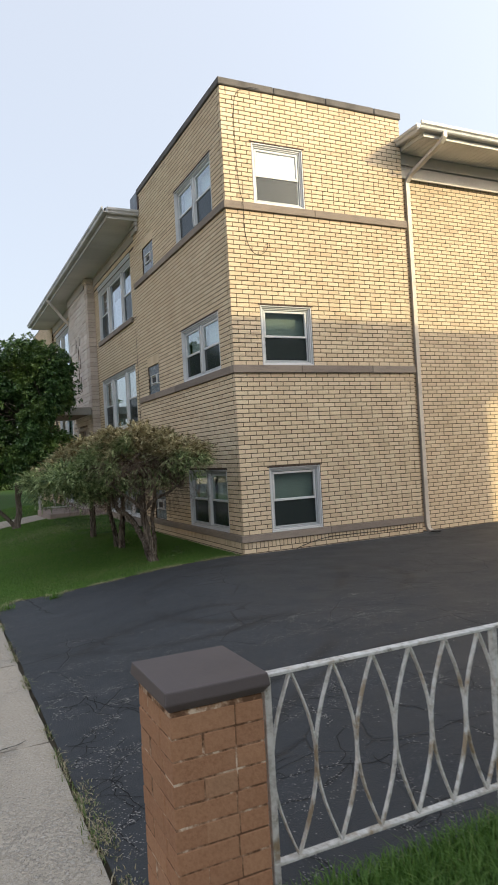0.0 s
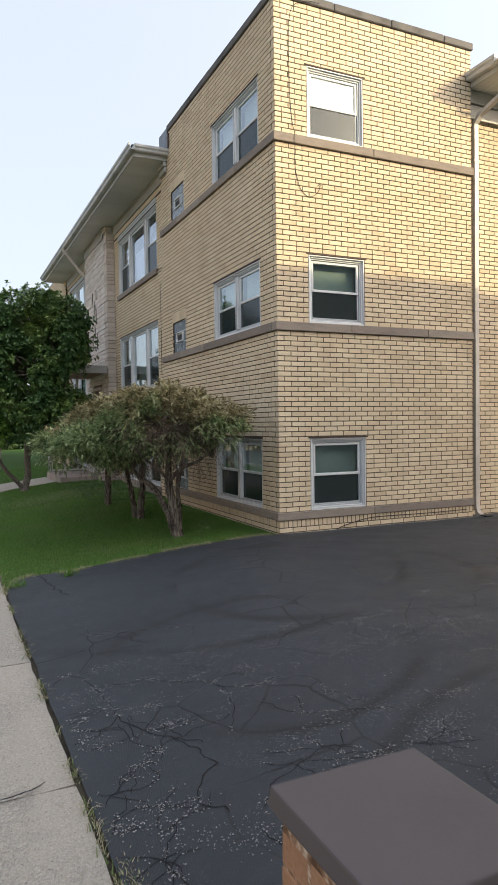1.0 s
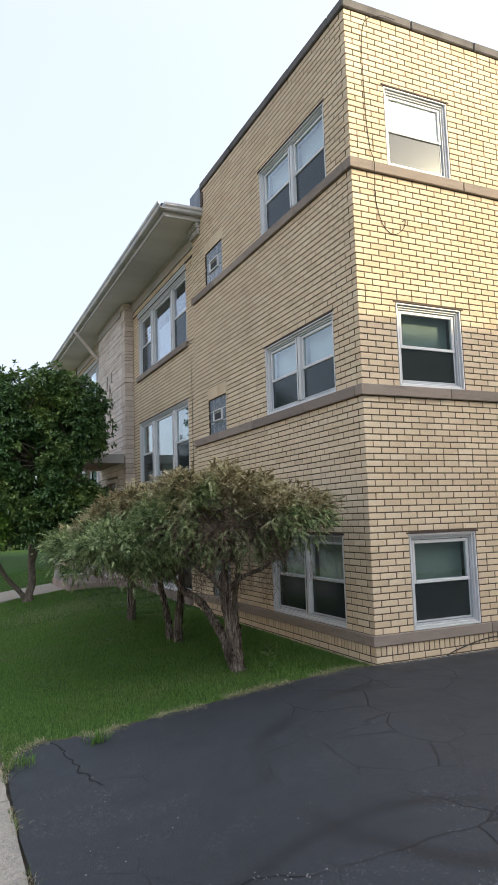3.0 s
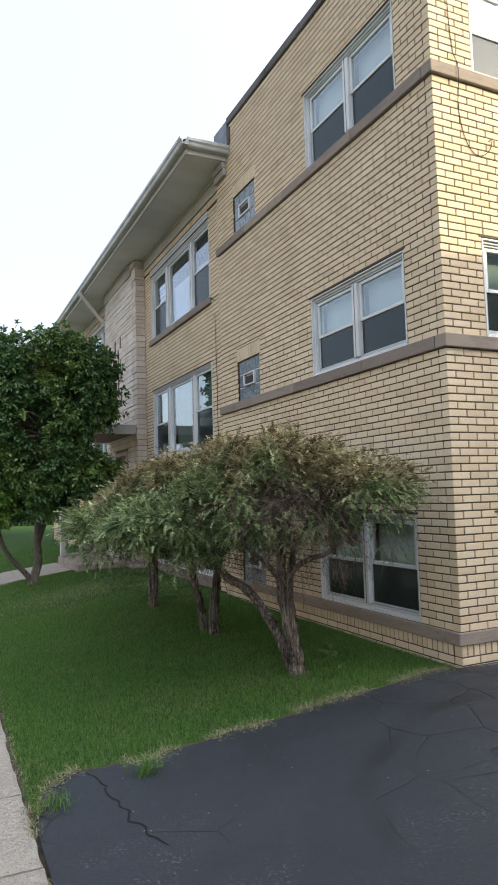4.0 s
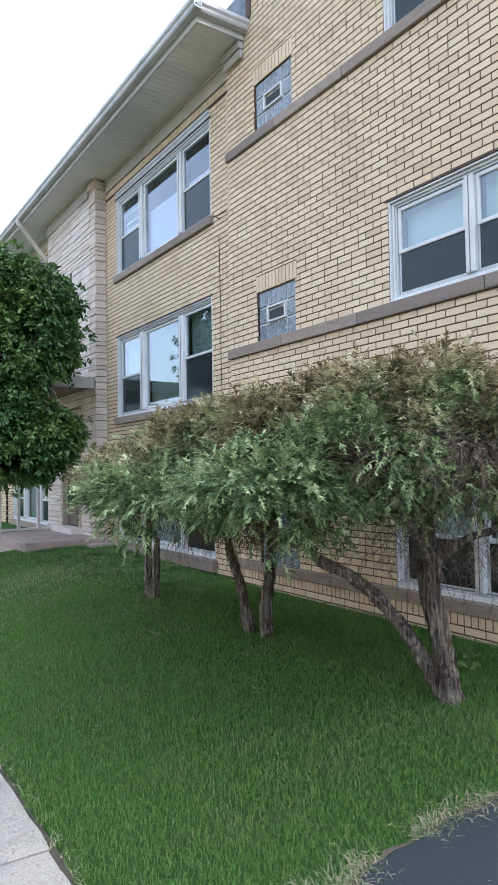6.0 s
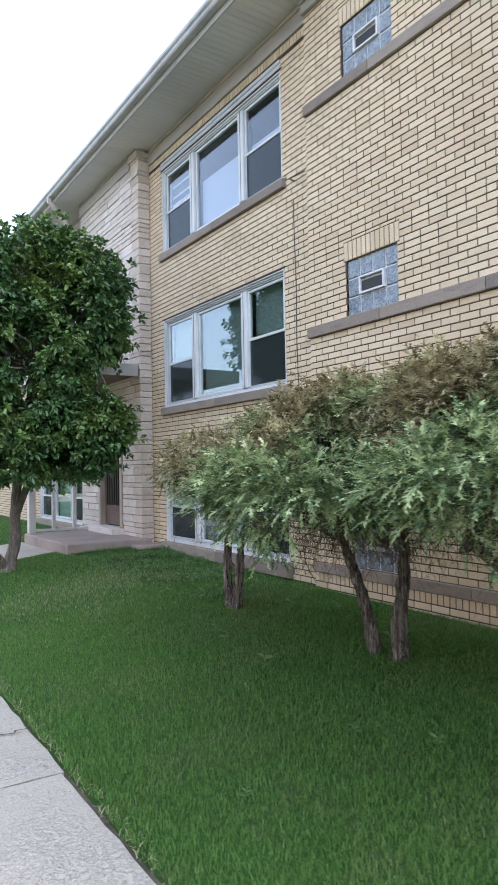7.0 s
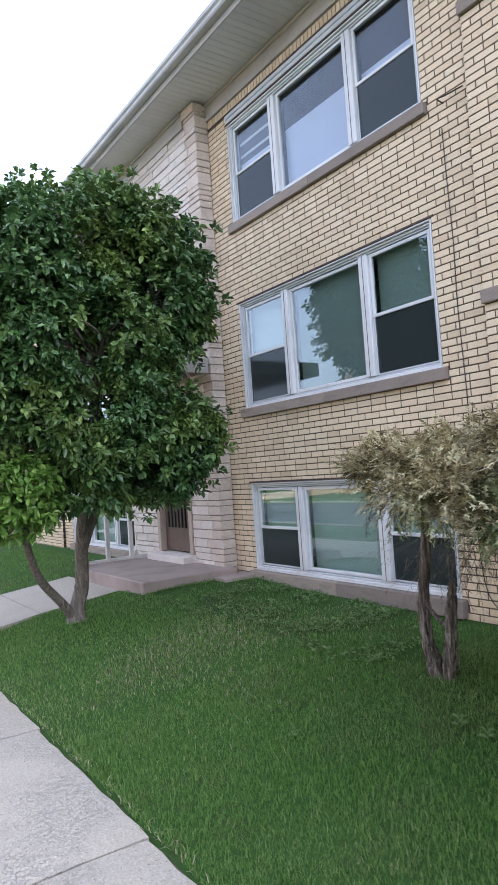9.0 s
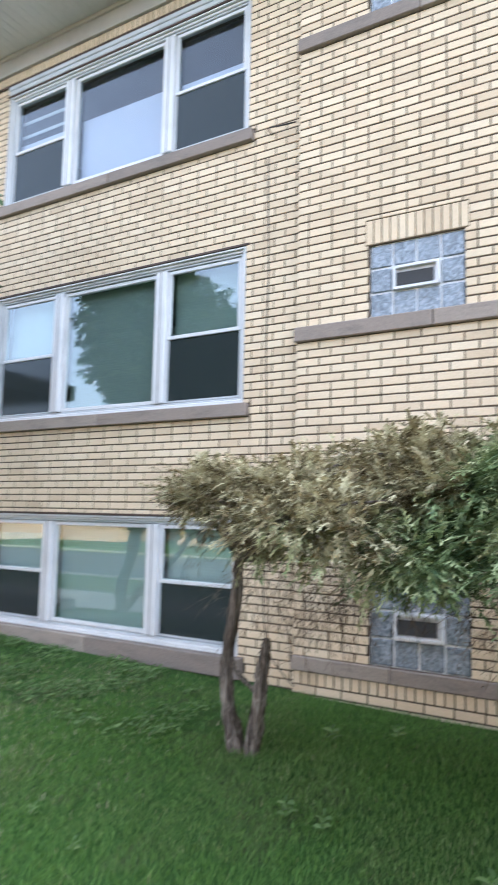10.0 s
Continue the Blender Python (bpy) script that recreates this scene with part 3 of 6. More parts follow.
def driveway():
    xs = np.concatenate([np.linspace(0.575, 4.3, 150), np.linspace(4.35, 18.0, 40)])
    rows = 28
    vs, fs = [], []
    for i, x in enumerate(xs):
        x_edge = x
        y1 = lawn_edge_y(x) if x < 7.43 else 9.21
        y0 = 2.045 + 0.01 * noise.noise(Vector((x * 4.0, 0, 0)))
        for j in range(rows):
            y = y0 + (y1 - y0) * j / (rows - 1)
            xe = x_edge + (0.022 * noise.noise(Vector((y * 6.0, 1.0, 0))) + 0.012 * noise.noise(Vector((y * 23.0, 1.0, 0))) if i == 0 else 0)
            vs.append((xe, y, ground_z(x, y) + 0.008 + 0.006 * noise.noise(Vector((x * 0.7, y * 0.7, 4.0)))))
    n = len(xs)
    for i in range(n - 1):
        for j in range(rows - 1):
            fs.append((i * rows + j, (i + 1) * rows + j, (i + 1) * rows + j + 1, i * rows + j + 1))
    ob = new("driveway", mesh_from("driveway", vs, fs, M_ASPHALT, True))
    tagged(ob, "black sealed asphalt driveway with cracks and worn flecks", "driveway", kind="structure")
    # strip that runs on beside the pier towards the street corner
    vs = []
    ys = np.linspace(-3.0, 1.98, 30)
    for y in ys:
        for x in (0.575 + 0.02 * noise.noise(Vector((y * 6.0, 2.0, 0))), 0.75):
            vs.append((x, y, ground_z(x, y) + 0.007))
    fs = [(2 * i, 2 * i + 1, 2 * i + 3, 2 * i + 2) for i in range(len(ys) - 1)]
    under(new("asphalt_strip", mesh_from("asphalt_strip", vs, fs, M_ASPHALT)), ob)


driveway()


def ribbon(line, width, lift):
    """A thin ragged strip that follows the ground."""
    vs, fs = [], []
    for k, (x, y) in enumerate(line):
        a, b = line[max(k - 1, 0)], line[min(k + 1, len(line) - 1)]
        tx, ty = b[0] - a[0], b[1] - a[1]
        ln = math.hypot(tx, ty) or 1
        w = width * (0.55 + 0.7 * abs(noise.noise(Vector((x * 31, y * 31, 2))))) * (0.35 if k in (0, len(line) - 1) else 1)
        for s in (-1, 1):
            px, py = x - ty / ln * w * s, y + tx / ln * w * s
            vs.append((px, py, ground_z(px, py) + lift + 0.006 * noise.noise(Vector((px * 0.7, py * 0.7, 4.0)))))
        if k:
            fs.append((2 * k - 2, 2 * k - 1, 2 * k + 1, 2 * k))
    return vs, fs


def crack_line(rng, start, heading, length):
    pts, (x, y), h = [start], start, heading
    step = 0.045
    for _ in range(int(length / step)):
        h += rng.gauss(0, 0.42)
        h += 0.12 * math.sin(heading - h)
        x, y = x + step * math.cos(h), y + step * math.sin(h)
        pts.append((x, y))
    return pts


def cracks(drive):
    """Branching cracks in the sealer and pale flecks of bare stone along them."""
    rng = random.Random(31)
    lines = [smooth_xy([(0.93, 9.0), (0.99, 8.86), (1.02, 8.68), (1.02, 8.5), (1.04, 8.28), (1.06, 8.1), (1.12, 7.9)]),
             smooth_xy([(0.62, 5.6), (0.75, 5.75), (0.87, 5.43), (0.90, 4.94), (1.08, 4.55), (1.24, 4.38)]),
             smooth_xy([(0.87, 5.43), (1.2, 5.35), (1.45, 5.1), (1.7, 4.85), (1.9, 4.85)]), smooth_xy([(1.08, 4.55), (1.2, 4.2), (1.02, 3.95), (1.12, 3.75)]),
             smooth_xy([(0.6, 4.7), (0.75, 4.8), (0.9, 4.94)]), smooth_xy([(0.95, 6.6), (1.3, 6.4), (1.75, 6.2)])]
    for _ in range(44):
        line = crack_line(rng, (0.7 + 2.3 * rng.random() ** 1.5, rng.uniform(2.3, 5.2)), rng.uniform(0, 6.28), rng.uniform(0.3, 1.0))
        lines.append(line)
        for _ in range(rng.choice((1, 2, 3))):
            at = rng.choice(line)
            lines.append(crack_line(rng, at, rng.uniform(0, 6.28), rng.uniform(0.12, 0.5)))
    for k, line in enumerate(lines):
        line = [p for p in line if p[0] > 0.6 and 2.1 < p[1] < lawn_edge_y(p[0]) - 0.03]
        if len(line) < 3:
            continue
        vs, fs = ribbon(line, 0.009 if k == 0 else 0.0042 if k < 6 else 0.0031, 0.0105)
        under(new("crack", mesh_from("crack", vs, fs, M_CRACK)), drive)
    vs, fs = [], []

    def fleck(x, y, r):
        if x < 0.62 or y > lawn_edge_y(x) - 0.05 or y < 2.1:
            return
        n, b = rng.choice((4, 5, 6)), len(vs)
        z = ground_z(x, y) + 0.0125 + 0.006 * noise.noise(Vector((x * 0.7, y * 0.7, 4.0)))
        a0 = rng.uniform(0, 6.28)
        for i in range(n):
            a = a0 + 6.283 * i / n
            q = r * rng.uniform(0.5, 1.2)
            vs.append((x + q * math.cos(a) * 1.4, y + q * math.sin(a), z - 0.001))
        vs.append((x, y, z + r * 0.3))
        for i in range(n):
            fs.append((b + i, b + (i + 1) % n, b + n))

    for line in lines[1:]:
        for x, y in line:
            if noise.noise(Vector((x * 4, y * 4, 1.0))) < -0.05:
                continue
            for _ in range(rng.choice((2, 4, 6, 8))):
                fleck(x + rng.gauss(0, 0.014), y + rng.gauss(0, 0.014), rng.uniform(0.0012, 0.005))
    for _ in range(110):
        cx, cy = 0.7 + 4.0 * rng.random() ** 1.5, rng.uniform(2.2, 5.8)
        sx, sy = rng.uniform(0.05, 0.26), rng.uniform(0.02, 0.07)
        for _ in range(rng.randrange(20, 90)):
            fleck(cx + rng.gauss(0, sx), cy + rng.gauss(0, sy), rng.uniform(0.001, 0.0046))
    for _ in range(420):
        fleck(rng.uniform(0.65, 5.0), rng.uniform(2.1, 8.9), rng.uniform(0.0015, 0.005))
    # crumbs of sealer and mortar along the foot of the side wall
    for _ in range(520):
        fleck(4.2 + 3.3 * rng.random() ** 0.8, 8.992 + rng.gauss(0, 0.008), rng.uniform(0.002, 0.009))
    ob = new("stone_flecks", mesh_from("stone_flecks", vs, fs, M_FLECK))
    under(tagged(ob, kind="stuff"), drive)


def smooth_xy(points):
    pts = [(p.x, p.y) for p in smooth_line([(x, y, 0) for x, y in points], 8)]
    return [(x + 0.05 * noise.noise(Vector((x * 12, y * 12, 0))), y + 0.05 * noise.noise(Vector((x * 12, y * 12, 5)))) for x, y in pts]


cracks(bpy.data.objects["driveway"])


def pavement():
    walk_ = thing("pavement", (-0.2, 8, 0), "pale old concrete pavement slabs with scaled patches", "pavement", kind="structure")
    joints = [-3.05, -1.2, 0.65, 2.5, 4.35, 6.2, 8.05, 8.93, 9.9, 11.75, 13.6, 15.43, 17.3, 19.1, 20.9, 22.7, 24.5, 26.3, 28.1, 29.9, 31.7, 33.5]
    for a, b in zip(joints, joints[1:]):
        bm = bmesh.new()
        n, m = 12, 10
        x0, x1, top = -1.02, 0.555 + 0.0095 * max(0.0, (a - 9)), 0.0
        tilt = 0.006 * noise.noise(Vector((a, 0, 0)))
        grid = []
        for j in range(n + 1):
            y = a + 0.008 + (b - a - 0.016) * j / n
            row = []
            for i in range(m + 1):
                x = x0 + (x1 - x0) * i / m
                if i == m:
                    x += 0.012 * noise.noise(Vector((y * 7.0, 0.3, 0))) + 0.008 * noise.noise(Vector((y * 26.0, 0.3, 0)))
                yy = y + (0.016 * noise.noise(Vector((x * 7.0, a + j, 0))) if j in (0, n) else 0)
                z = top + tilt * (j / n - 0.5) + 0.004 * noise.noise(Vector((x * 1.5, y * 1.5, 0))) - (0.012 if i in (0, m) or j in (0, n) else 0)
                row.append(bm.verts.new((x, yy, z)))
            grid.append(row)
        for j in range(n):
            for i in range(m):
                bm.faces.new((grid[j][i], grid[j][i + 1], grid[j + 1][i + 1], grid[j + 1][i]))
        edge = [e for e in bm.edges if e.is_boundary]
        out = bmesh.ops.extrude_edge_only(bm, edges=edge)
        for v in out["geom"]:
            if isinstance(v, bmesh.types.BMVert):
                v.co.z = -0.12
        part("concrete_slab", bm, M_CONCRETE, walk_, smooth=False)
    for line in ([(0.60, 12.44), (0.5, 12.42), (0.4, 12.40), (0.31, 12.43), (0.24, 12.38)], [(-0.3, 4.28), (0.0, 4.36), (0.2, 4.33), (0.42, 4.38)], [(-0.5, 7.2), (-0.2, 7.28), (0.1, 7.24)]):
        vs, fs = ribbon(smooth_xy(line), 0.007, 0.0085)
        vs = [(x, y, 0.006) for x, y, _ in vs]
        under(new("crack", mesh_from("crack", vs, fs, M_CRACK)), walk_)
    bm = boxes((-1.0, -3.0, -0.14, 0.60, 33, -0.035))
    part("joint_bed", bm, M_EARTH, walk_)
    return walk_


pavement()


def entry_path():
    w = thing("path", (1.6, 19.6, 0.1), "pale concrete path from the pavement to the stoop", "path", kind="structure")
    y0, y1 = 18.75, 20.7
    for a, b in ((0.62, 1.62), (1.63, 2.64)):
        bm = bmesh.new()
        za, zb = ground_z(a, 19) + 0.012, ground_z(b, 19) + 0.012
        vs = [bm.verts.new(p) for p in ((a, y0, za), (b, y0, zb), (b, y1, zb), (a, y1, za), (a, y0, -0.1), (b, y0, -0.1), (b, y1, -0.1), (a, y1, -0.1))]
        for q in ((0, 1, 2, 3), (0, 4, 5, 1), (1, 5, 6, 2), (2, 6, 7, 3), (3, 7, 4, 0)):
            bm.faces.new([vs[i] for i in q])
        part("concrete_slab", bm, M_CONCRETE, w)


entry_path()


def street():
    """Kerb, road and the pavement beyond, to the side of the walk away from the house."""
    bm = boxes((-12.0, -300, -0.2, -4.0, 300, -0.115))
    road = part("road", bm, M_ASPHALT, None)
    tagged(road, "grey asphalt street along the pavement", "road", kind="structure")
    for x in (-4.0, -12.15):
        kerb = part("kerb", boxes((x, -300, -0.2, x + 0.15, 300, -0.03), bevel=0.02), M_CONCRETE, None)
        tagged(kerb, "concrete kerb along the street", "kerb", kind="structure")
    far = part("pavement_far", boxes((-60, 43.0, -0.1, 60, 45.2, ground_z(9, 0) + 0.03)), M_CONCRETE, None)
    tagged(far, "pale concrete cross pavement far along the lawn", "pavement", kind="structure")


street()

# ------------------------------------------------------------------ brick walls
COURSE, LONG, JOINT, PERP, DEEP = 0.06763, 0.2035, 0.0118, 0.0112, 0.09


def spot(axis, face, u, d, z):
    return (u, face + d, z) if axis == "x" else (face + d, u, z)


def brick_verts(axis, face, u0, u1, z0, z1, proud=0.0, chamfer=0.0028, deep=DEEP):
    c = chamfer
    rings = [(u0 + c, u1 - c, z0 + c, z1 - c, -proud), (u0, u1, z0, z1, c - proud), (u0, u1, z0, z1, deep)]
    vs = []
    for a, b, p, q, d in rings:
        vs += [spot(axis, face, a, d, p), spot(axis, face, b, d, p), spot(axis, face, b, d, q), spot(axis, face, a, d, q)]
    return vs


BRICK_FACES = [(0, 1, 2, 3)] + [(k, 4 + k, 4 + (k + 1) % 4, (k + 1) % 4) for k in range(4)] + [(4 + k, 8 + k, 8 + (k + 1) % 4, 4 + (k + 1) % 4) for k in range(4)]


def brick_faces(axis, base):
    if axis == "x":
        return [tuple(base + i for i in f) for f in BRICK_FACES]
    return [tuple(base + i for i in reversed(f)) for f in BRICK_FACES]


def stretchers(axis, u_lo, u_hi, z_lo, count, holes, rng, start=0):
    """Courses of a running bond with an odd header here and there, cut round the holes. Yields (u0, u1, z0, z1, whole)."""
    for k in range(count):
        z0, z1 = z_lo + k * COURSE + JOINT / 2, z_lo + (k + 1) * COURSE - JOINT / 2
        bars = [(u_lo, u_hi, z0, z1)]
        for a, b, p, q in holes:
            if q <= z0 + 0.004 or p >= z1 - 0.004:
                continue
            nxt = []
            for s, e, zz0, zz1 in bars:
                if b <= s or a >= e:
                    nxt.append((s, e, zz0, zz1))
                    continue
                if a - s > 0.015:
                    nxt.append((s, a, zz0, zz1))
                if e - b > 0.015:
                    nxt.append((b, e, zz0, zz1))
                m0, m1 = max(s, a), min(e, b)
                if zz1 - q > 0.012:
                    nxt.append((m0, m1, q + 0.003, zz1))
                if p - zz0 > 0.012:
                    nxt.append((m0, m1, zz0, p - 0.003))
            bars = nxt
        cuts, u = [], u_lo - LONG * (0.5 if (k + start) % 2 else 0.0)
        while u < u_hi:
            if rng.random() < 0.008:
                cuts.append((u, u + LONG / 2))
                u += LONG / 2
            cuts.append((u, u + LONG))
            u += LONG
        for s, e, p, q in bars:
            row = []
            for a, b in cuts:
                a2, b2 = max(a + PERP / 2, s), min(b - PERP / 2, e)
                if b2 - a2 > 0.012:
                    row.append([a2, b2])
            if len(row) > 1 and row[0][1] - row[0][0] < 0.035:
                row[1][0] = row[0][0]
                row.pop(0)
            if len(row) > 1 and row[-1][1] - row[-1][0] < 0.035:
                row[-2][1] = row[-1][1]
                row.pop()
            for a2, b2 in row:
                yield a2, b2, p, q, abs((b2 - a2) - (LONG - PERP)) < 1e-4 and abs(q - p - (COURSE - JOINT)) < 1e-4


def uprights(u_lo, u_hi, z0, z1, holes=()):
    """Soldier or rowlock bricks side by side."""
    n = max(1, round((u_hi - u_lo) / COURSE))
    w = (u_hi - u_lo) / n
    for k in range(n):
        a, b = u_lo + k * w + PERP / 2, u_lo + (k + 1) * w - PERP / 2
        if not any(h[0] < b and h[1] > a and h[2] < z1 and h[3] > z0 for h in holes):
            yield a, b, z0 + JOINT / 2, z1 - JOINT / 2, False


def backing(axis, face, u_lo, u_hi, z_lo, z_hi, holes, front=0.0045, back=0.26):
    us = sorted({u_lo, u_hi, *[min(max(v, u_lo), u_hi) for h in holes for v in h[:2]]})
    zs = sorted({z_lo, z_hi, *[min(max(v, z_lo), z_hi) for h in holes for v in h[2:]]})
    bm = bmesh.new()
    for a, b in zip(us, us[1:]):
        for p, q in zip(zs, zs[1:]):
            um, zm = (a + b) / 2, (p + q) / 2
            if any(h[0] < um < h[1] and h[2] < zm < h[3] for h in holes):
                continue
            lo, hi = spot(axis, face, a, front, p), spot(axis, face, b, back, q)
            box(bm, *lo, *hi)
    bmesh.ops.remove_doubles(bm, verts=bm.verts, dist=1e-5)
    return bm


PENDING = []          # brick pieces, linked at the end of the file


def brick_wall(name, axis, face, u_lo, u_hi, z_lo, z_hi, holes, courses, extra, label, near, seed, single=300, inset=0.0):
    """near: (u0, u1, z0, z1), the stretch whose whole bricks are objects of their own."""
    rng = random.Random(seed)
    wall = thing(name, spot(axis, face, (u_lo + u_hi) / 2, 0.1, 0.0), label, "brick wall", kind="structure")
    part("mortar_bed", backing(axis, face, u_lo + inset, u_hi, z_lo, z_hi, holes), M_MORTAR, wall, "dark recessed mortar")
    vs, fs, singles = [], [], []
    pieces = [b for z, n, st in courses for b in stretchers(axis, u_lo, u_hi, z, n, holes, rng, st)] + list(extra)
    for u0, u1, z0, z1, whole in pieces:
        um, zm = (u0 + u1) / 2, (z0 + z1) / 2
        proud = rng.uniform(-0.0012, 0.0016)
        if whole and len(singles) < single and near[0] < um < near[1] and near[2] < zm < near[3]:
            singles.append((um, proud, zm))
        else:
            base = len(vs)
            vs += brick_verts(axis, face, u0, u1, z0, z1, proud)
            fs += brick_faces(axis, base)
    PENDING.append((wall, axis, face, vs, fs, singles))
    return wall


def band(name, axis, face, u_lo, u_hi, z0, z1, proud, material, parent_label, lengths=(1.1, 1.6), seed=0, corner=0.0):
    """A projecting course of limestone slabs laid end to end."""
    rng = random.Random(seed)
    b = thing(name, spot(axis, face, (u_lo + u_hi) / 2, 0.0, z0), parent_label, "stone band", kind="structure")
    u = u_lo
    while u < u_hi - 0.01:
        e = min(u_hi, u + rng.uniform(*lengths))
        if u_hi - e < 0.35:
            e = u_hi
        lo = spot(axis, face, u + 0.003, -proud - rng.uniform(0, 0.003), z0 + rng.uniform(0, 0.003))
        hi = spot(axis, face, e - 0.003, 0.10, z1)
        part("slab", boxes((*lo, *hi), bevel=0.006), material, b)
        u = e
    return b


# window openings, along the wall and up
S_WIN = [(4.565, 5.475, z0, z1) for z0, z1 in ((0.512, 1.512), (3.064, 4.005), (5.55, 6.52))]
F_WIN = [(9.555, 11.295, z0, z1) for z0, z1 in ((0.512, 1.512), (3.064, 4.005), (5.55, 6.52))]
G_WIN = [(12.69, 13.41, z0, z1) for z0, z1 in ((0.512, 1.10), (3.064, 3.64), (5.55, 6.125))]
W_WIN = [(14.55, 17.785, z0, z1) for z0, z1 in ((0.42, 1.55), (2.50, 3.90), (4.94, 6.29))]
W_FAR = [(YM - b, YM - a, p, q) for a, b, p, q in W_WIN]
A_COURSES = [(-0.036, 5, 0), (0.51, 36, 1), (3.063, 35, 0), (5.548, 26, 1)]
BANDS = [(0.402, 0.51), (2.945, 3.063), (5.43, 5.548)]
TOP = 7.306

side_extra = list(uprights(XFACE, 7.43, 0.302, 0.402))
brick_wall("wall_side", "x", YFACE, XFACE, 7.43, -0.15, TOP, S_WIN + [(XFACE - 1, 8, p, q) for p, q in BANDS], A_COURSES, side_extra,
           "buff brick side wall in running bond with dark joints", (4.1, 7.43, 1.55, 2.9), 3, inset=0.012)
front_extra = list(uprights(YFACE + 0.1, YB0, 0.302, 0.402))
for g in G_WIN[1:]:
    front_extra += list(uprights(g[0] - 0.03, g[1] + 0.03, g[3], g[3] + 0.2))
front_holes = F_WIN + G_WIN + [(YFACE - 1, 15, p, q) for p, q in BANDS]
front_blocks = [(g[0] - 0.03, g[1] + 0.03, g[3], g[3] + 0.2) for g in G_WIN[1:]]
front = brick_wall("wall_front", "y", XFACE, YFACE + 0.095, YB0, -0.15, TOP, front_holes + front_blocks, A_COURSES, front_extra,
                   "buff brick front wall in running bond with dark joints", (9.2, 13.9, 2.1, 2.92), 5)
for a, b, p, q in front_blocks:
    part("mortar_bed", boxes((XFACE + 0.007, a, p, XFACE + 0.26, b, q)), M_BUFF_MORTAR, front)

b_start = 2.945 - 44 * COURSE
b_holes = W_WIN + [(14.49, 17.845, p - 0.115, p) for _, _, p, _ in W_WIN]
bay = brick_wall("wall_bay", "y", XB, YB0 - 0.05, YB1 + 0.05, -0.15, 6.66, b_holes + [(YB0 - 1, YB1 + 1, 6.434, 6.66)], [(b_start, 99, 0)], list(uprights(YB0, YB1, 6.438, 6.548)),
                 "buff brick wall of the set-back bay with wide windows", (14.4, 17.9, 1.6, 2.38), 7)
part("mortar_bed", boxes((XB + 0.007, YB0 - 0.05, 6.432, XB + 0.24, YB1 + 0.05, 6.66)), M_BUFF_MORTAR, bay)
bf_holes = W_FAR + [(a - 0.06, b + 0.06, p - 0.115, p) for a, b, p, _ in W_FAR]
brick_wall("wall_bay_far", "y", XB, YS1 - 0.05, YM - YB0 + 0.05, -0.15, 6.66, bf_holes, [(b_start, 99, 1)], [],
           "buff brick wall of the farther set-back bay", (21.0, 25.0, 1.6, 2.3), 9, single=0)
brick_wall("wall_front_far", "y", XFACE, YM - YB0, YM - YFACE, -0.15, TOP, [], [(-0.036, 108, 0)], [],
           "buff brick wall of the far corner block", (25, 30, 1.6, 2.4), 11, single=0)
brick_wall("wall_side_rear", "x", YFACE + 0.15, 7.43, 15.0, -0.15, 6.66, [], [(-0.036, 98, 1)], [],
           "buff brick rear side wall below the eave", (7.45, 9.4, 1.5, 3.2), 13, single=300)

# the corner block turns the corner with brick ends
for p, q in BANDS:
    k = BANDS.index((p, q))
    top = q
    band("stone_band", "x", YFACE, XFACE - 0.036, 7.455, p, top, 0.036 if k else 0.022, M_SILL, "grey-tan limestone band along the brick side wall", seed=20 + k)
    band("stone_band", "y", XFACE, YFACE + 0.102, YB0 + 0.015, p, top, 0.036 if k else 0.022, M_SILL, "grey-tan limestone band along the brick front wall", seed=30 + k)


def coping():
    c = thing("coping", (5.5, 9.1, TOP), "weathered grey stone coping on the parapet", "coping", kind="structure")
    rng = random.Random(4)
    u = XFACE - 0.03
    while u < 7.46:
        e = min(7.46, u + 0.95)
        if 7.46 - e < 0.3:
            e = 7.46
        part("coping_stone", boxes((u + 0.003, YFACE - 0.03, TOP, e - 0.003, YFACE + 0.30, TOP + 0.115 + rng.uniform(-0.006, 0.006)), bevel=0.012), M_COPING, c)
        u = e
    u = YFACE + 0.302
    while u < 13.53:
        e = min(13.53, u + 0.95)
        part("coping_stone", boxes((XFACE - 0.03, u + 0.003, TOP, XFACE + 0.30, e - 0.003, TOP + 0.115 + rng.uniform(-0.006, 0.006)), bevel=0.012), M_COPING, c)
        u = e
    part("flashing", boxes((XFACE + 0.02, YB0 + 0.036, 7.02, XFACE + 0.30, YB0 + 0.048, TOP + 0.10)), M_FRAME_GREY, c, "dull metal flashing")


coping()
# sheet metal wrapped over the end of the parapet above the eave
flash = thing("flashing", (XFACE, 13.8, 6.9), "dented grey sheet-metal flashing over the end of the parapet", "flashing", kind="structure")
part("wrap", boxes((XFACE - 0.016, 13.535, 6.995, XFACE + 0.32, YB0 + 0.03, TOP + 0.10), bevel=0.006), M_FLASHING, flash)
part("edge_strip", boxes((XFACE - 0.022, 13.44, 6.995, XFACE - 0.004, 13.534, 7.26), bevel=0.003), M_LINTEL, flash, "dark tarred edge strip")


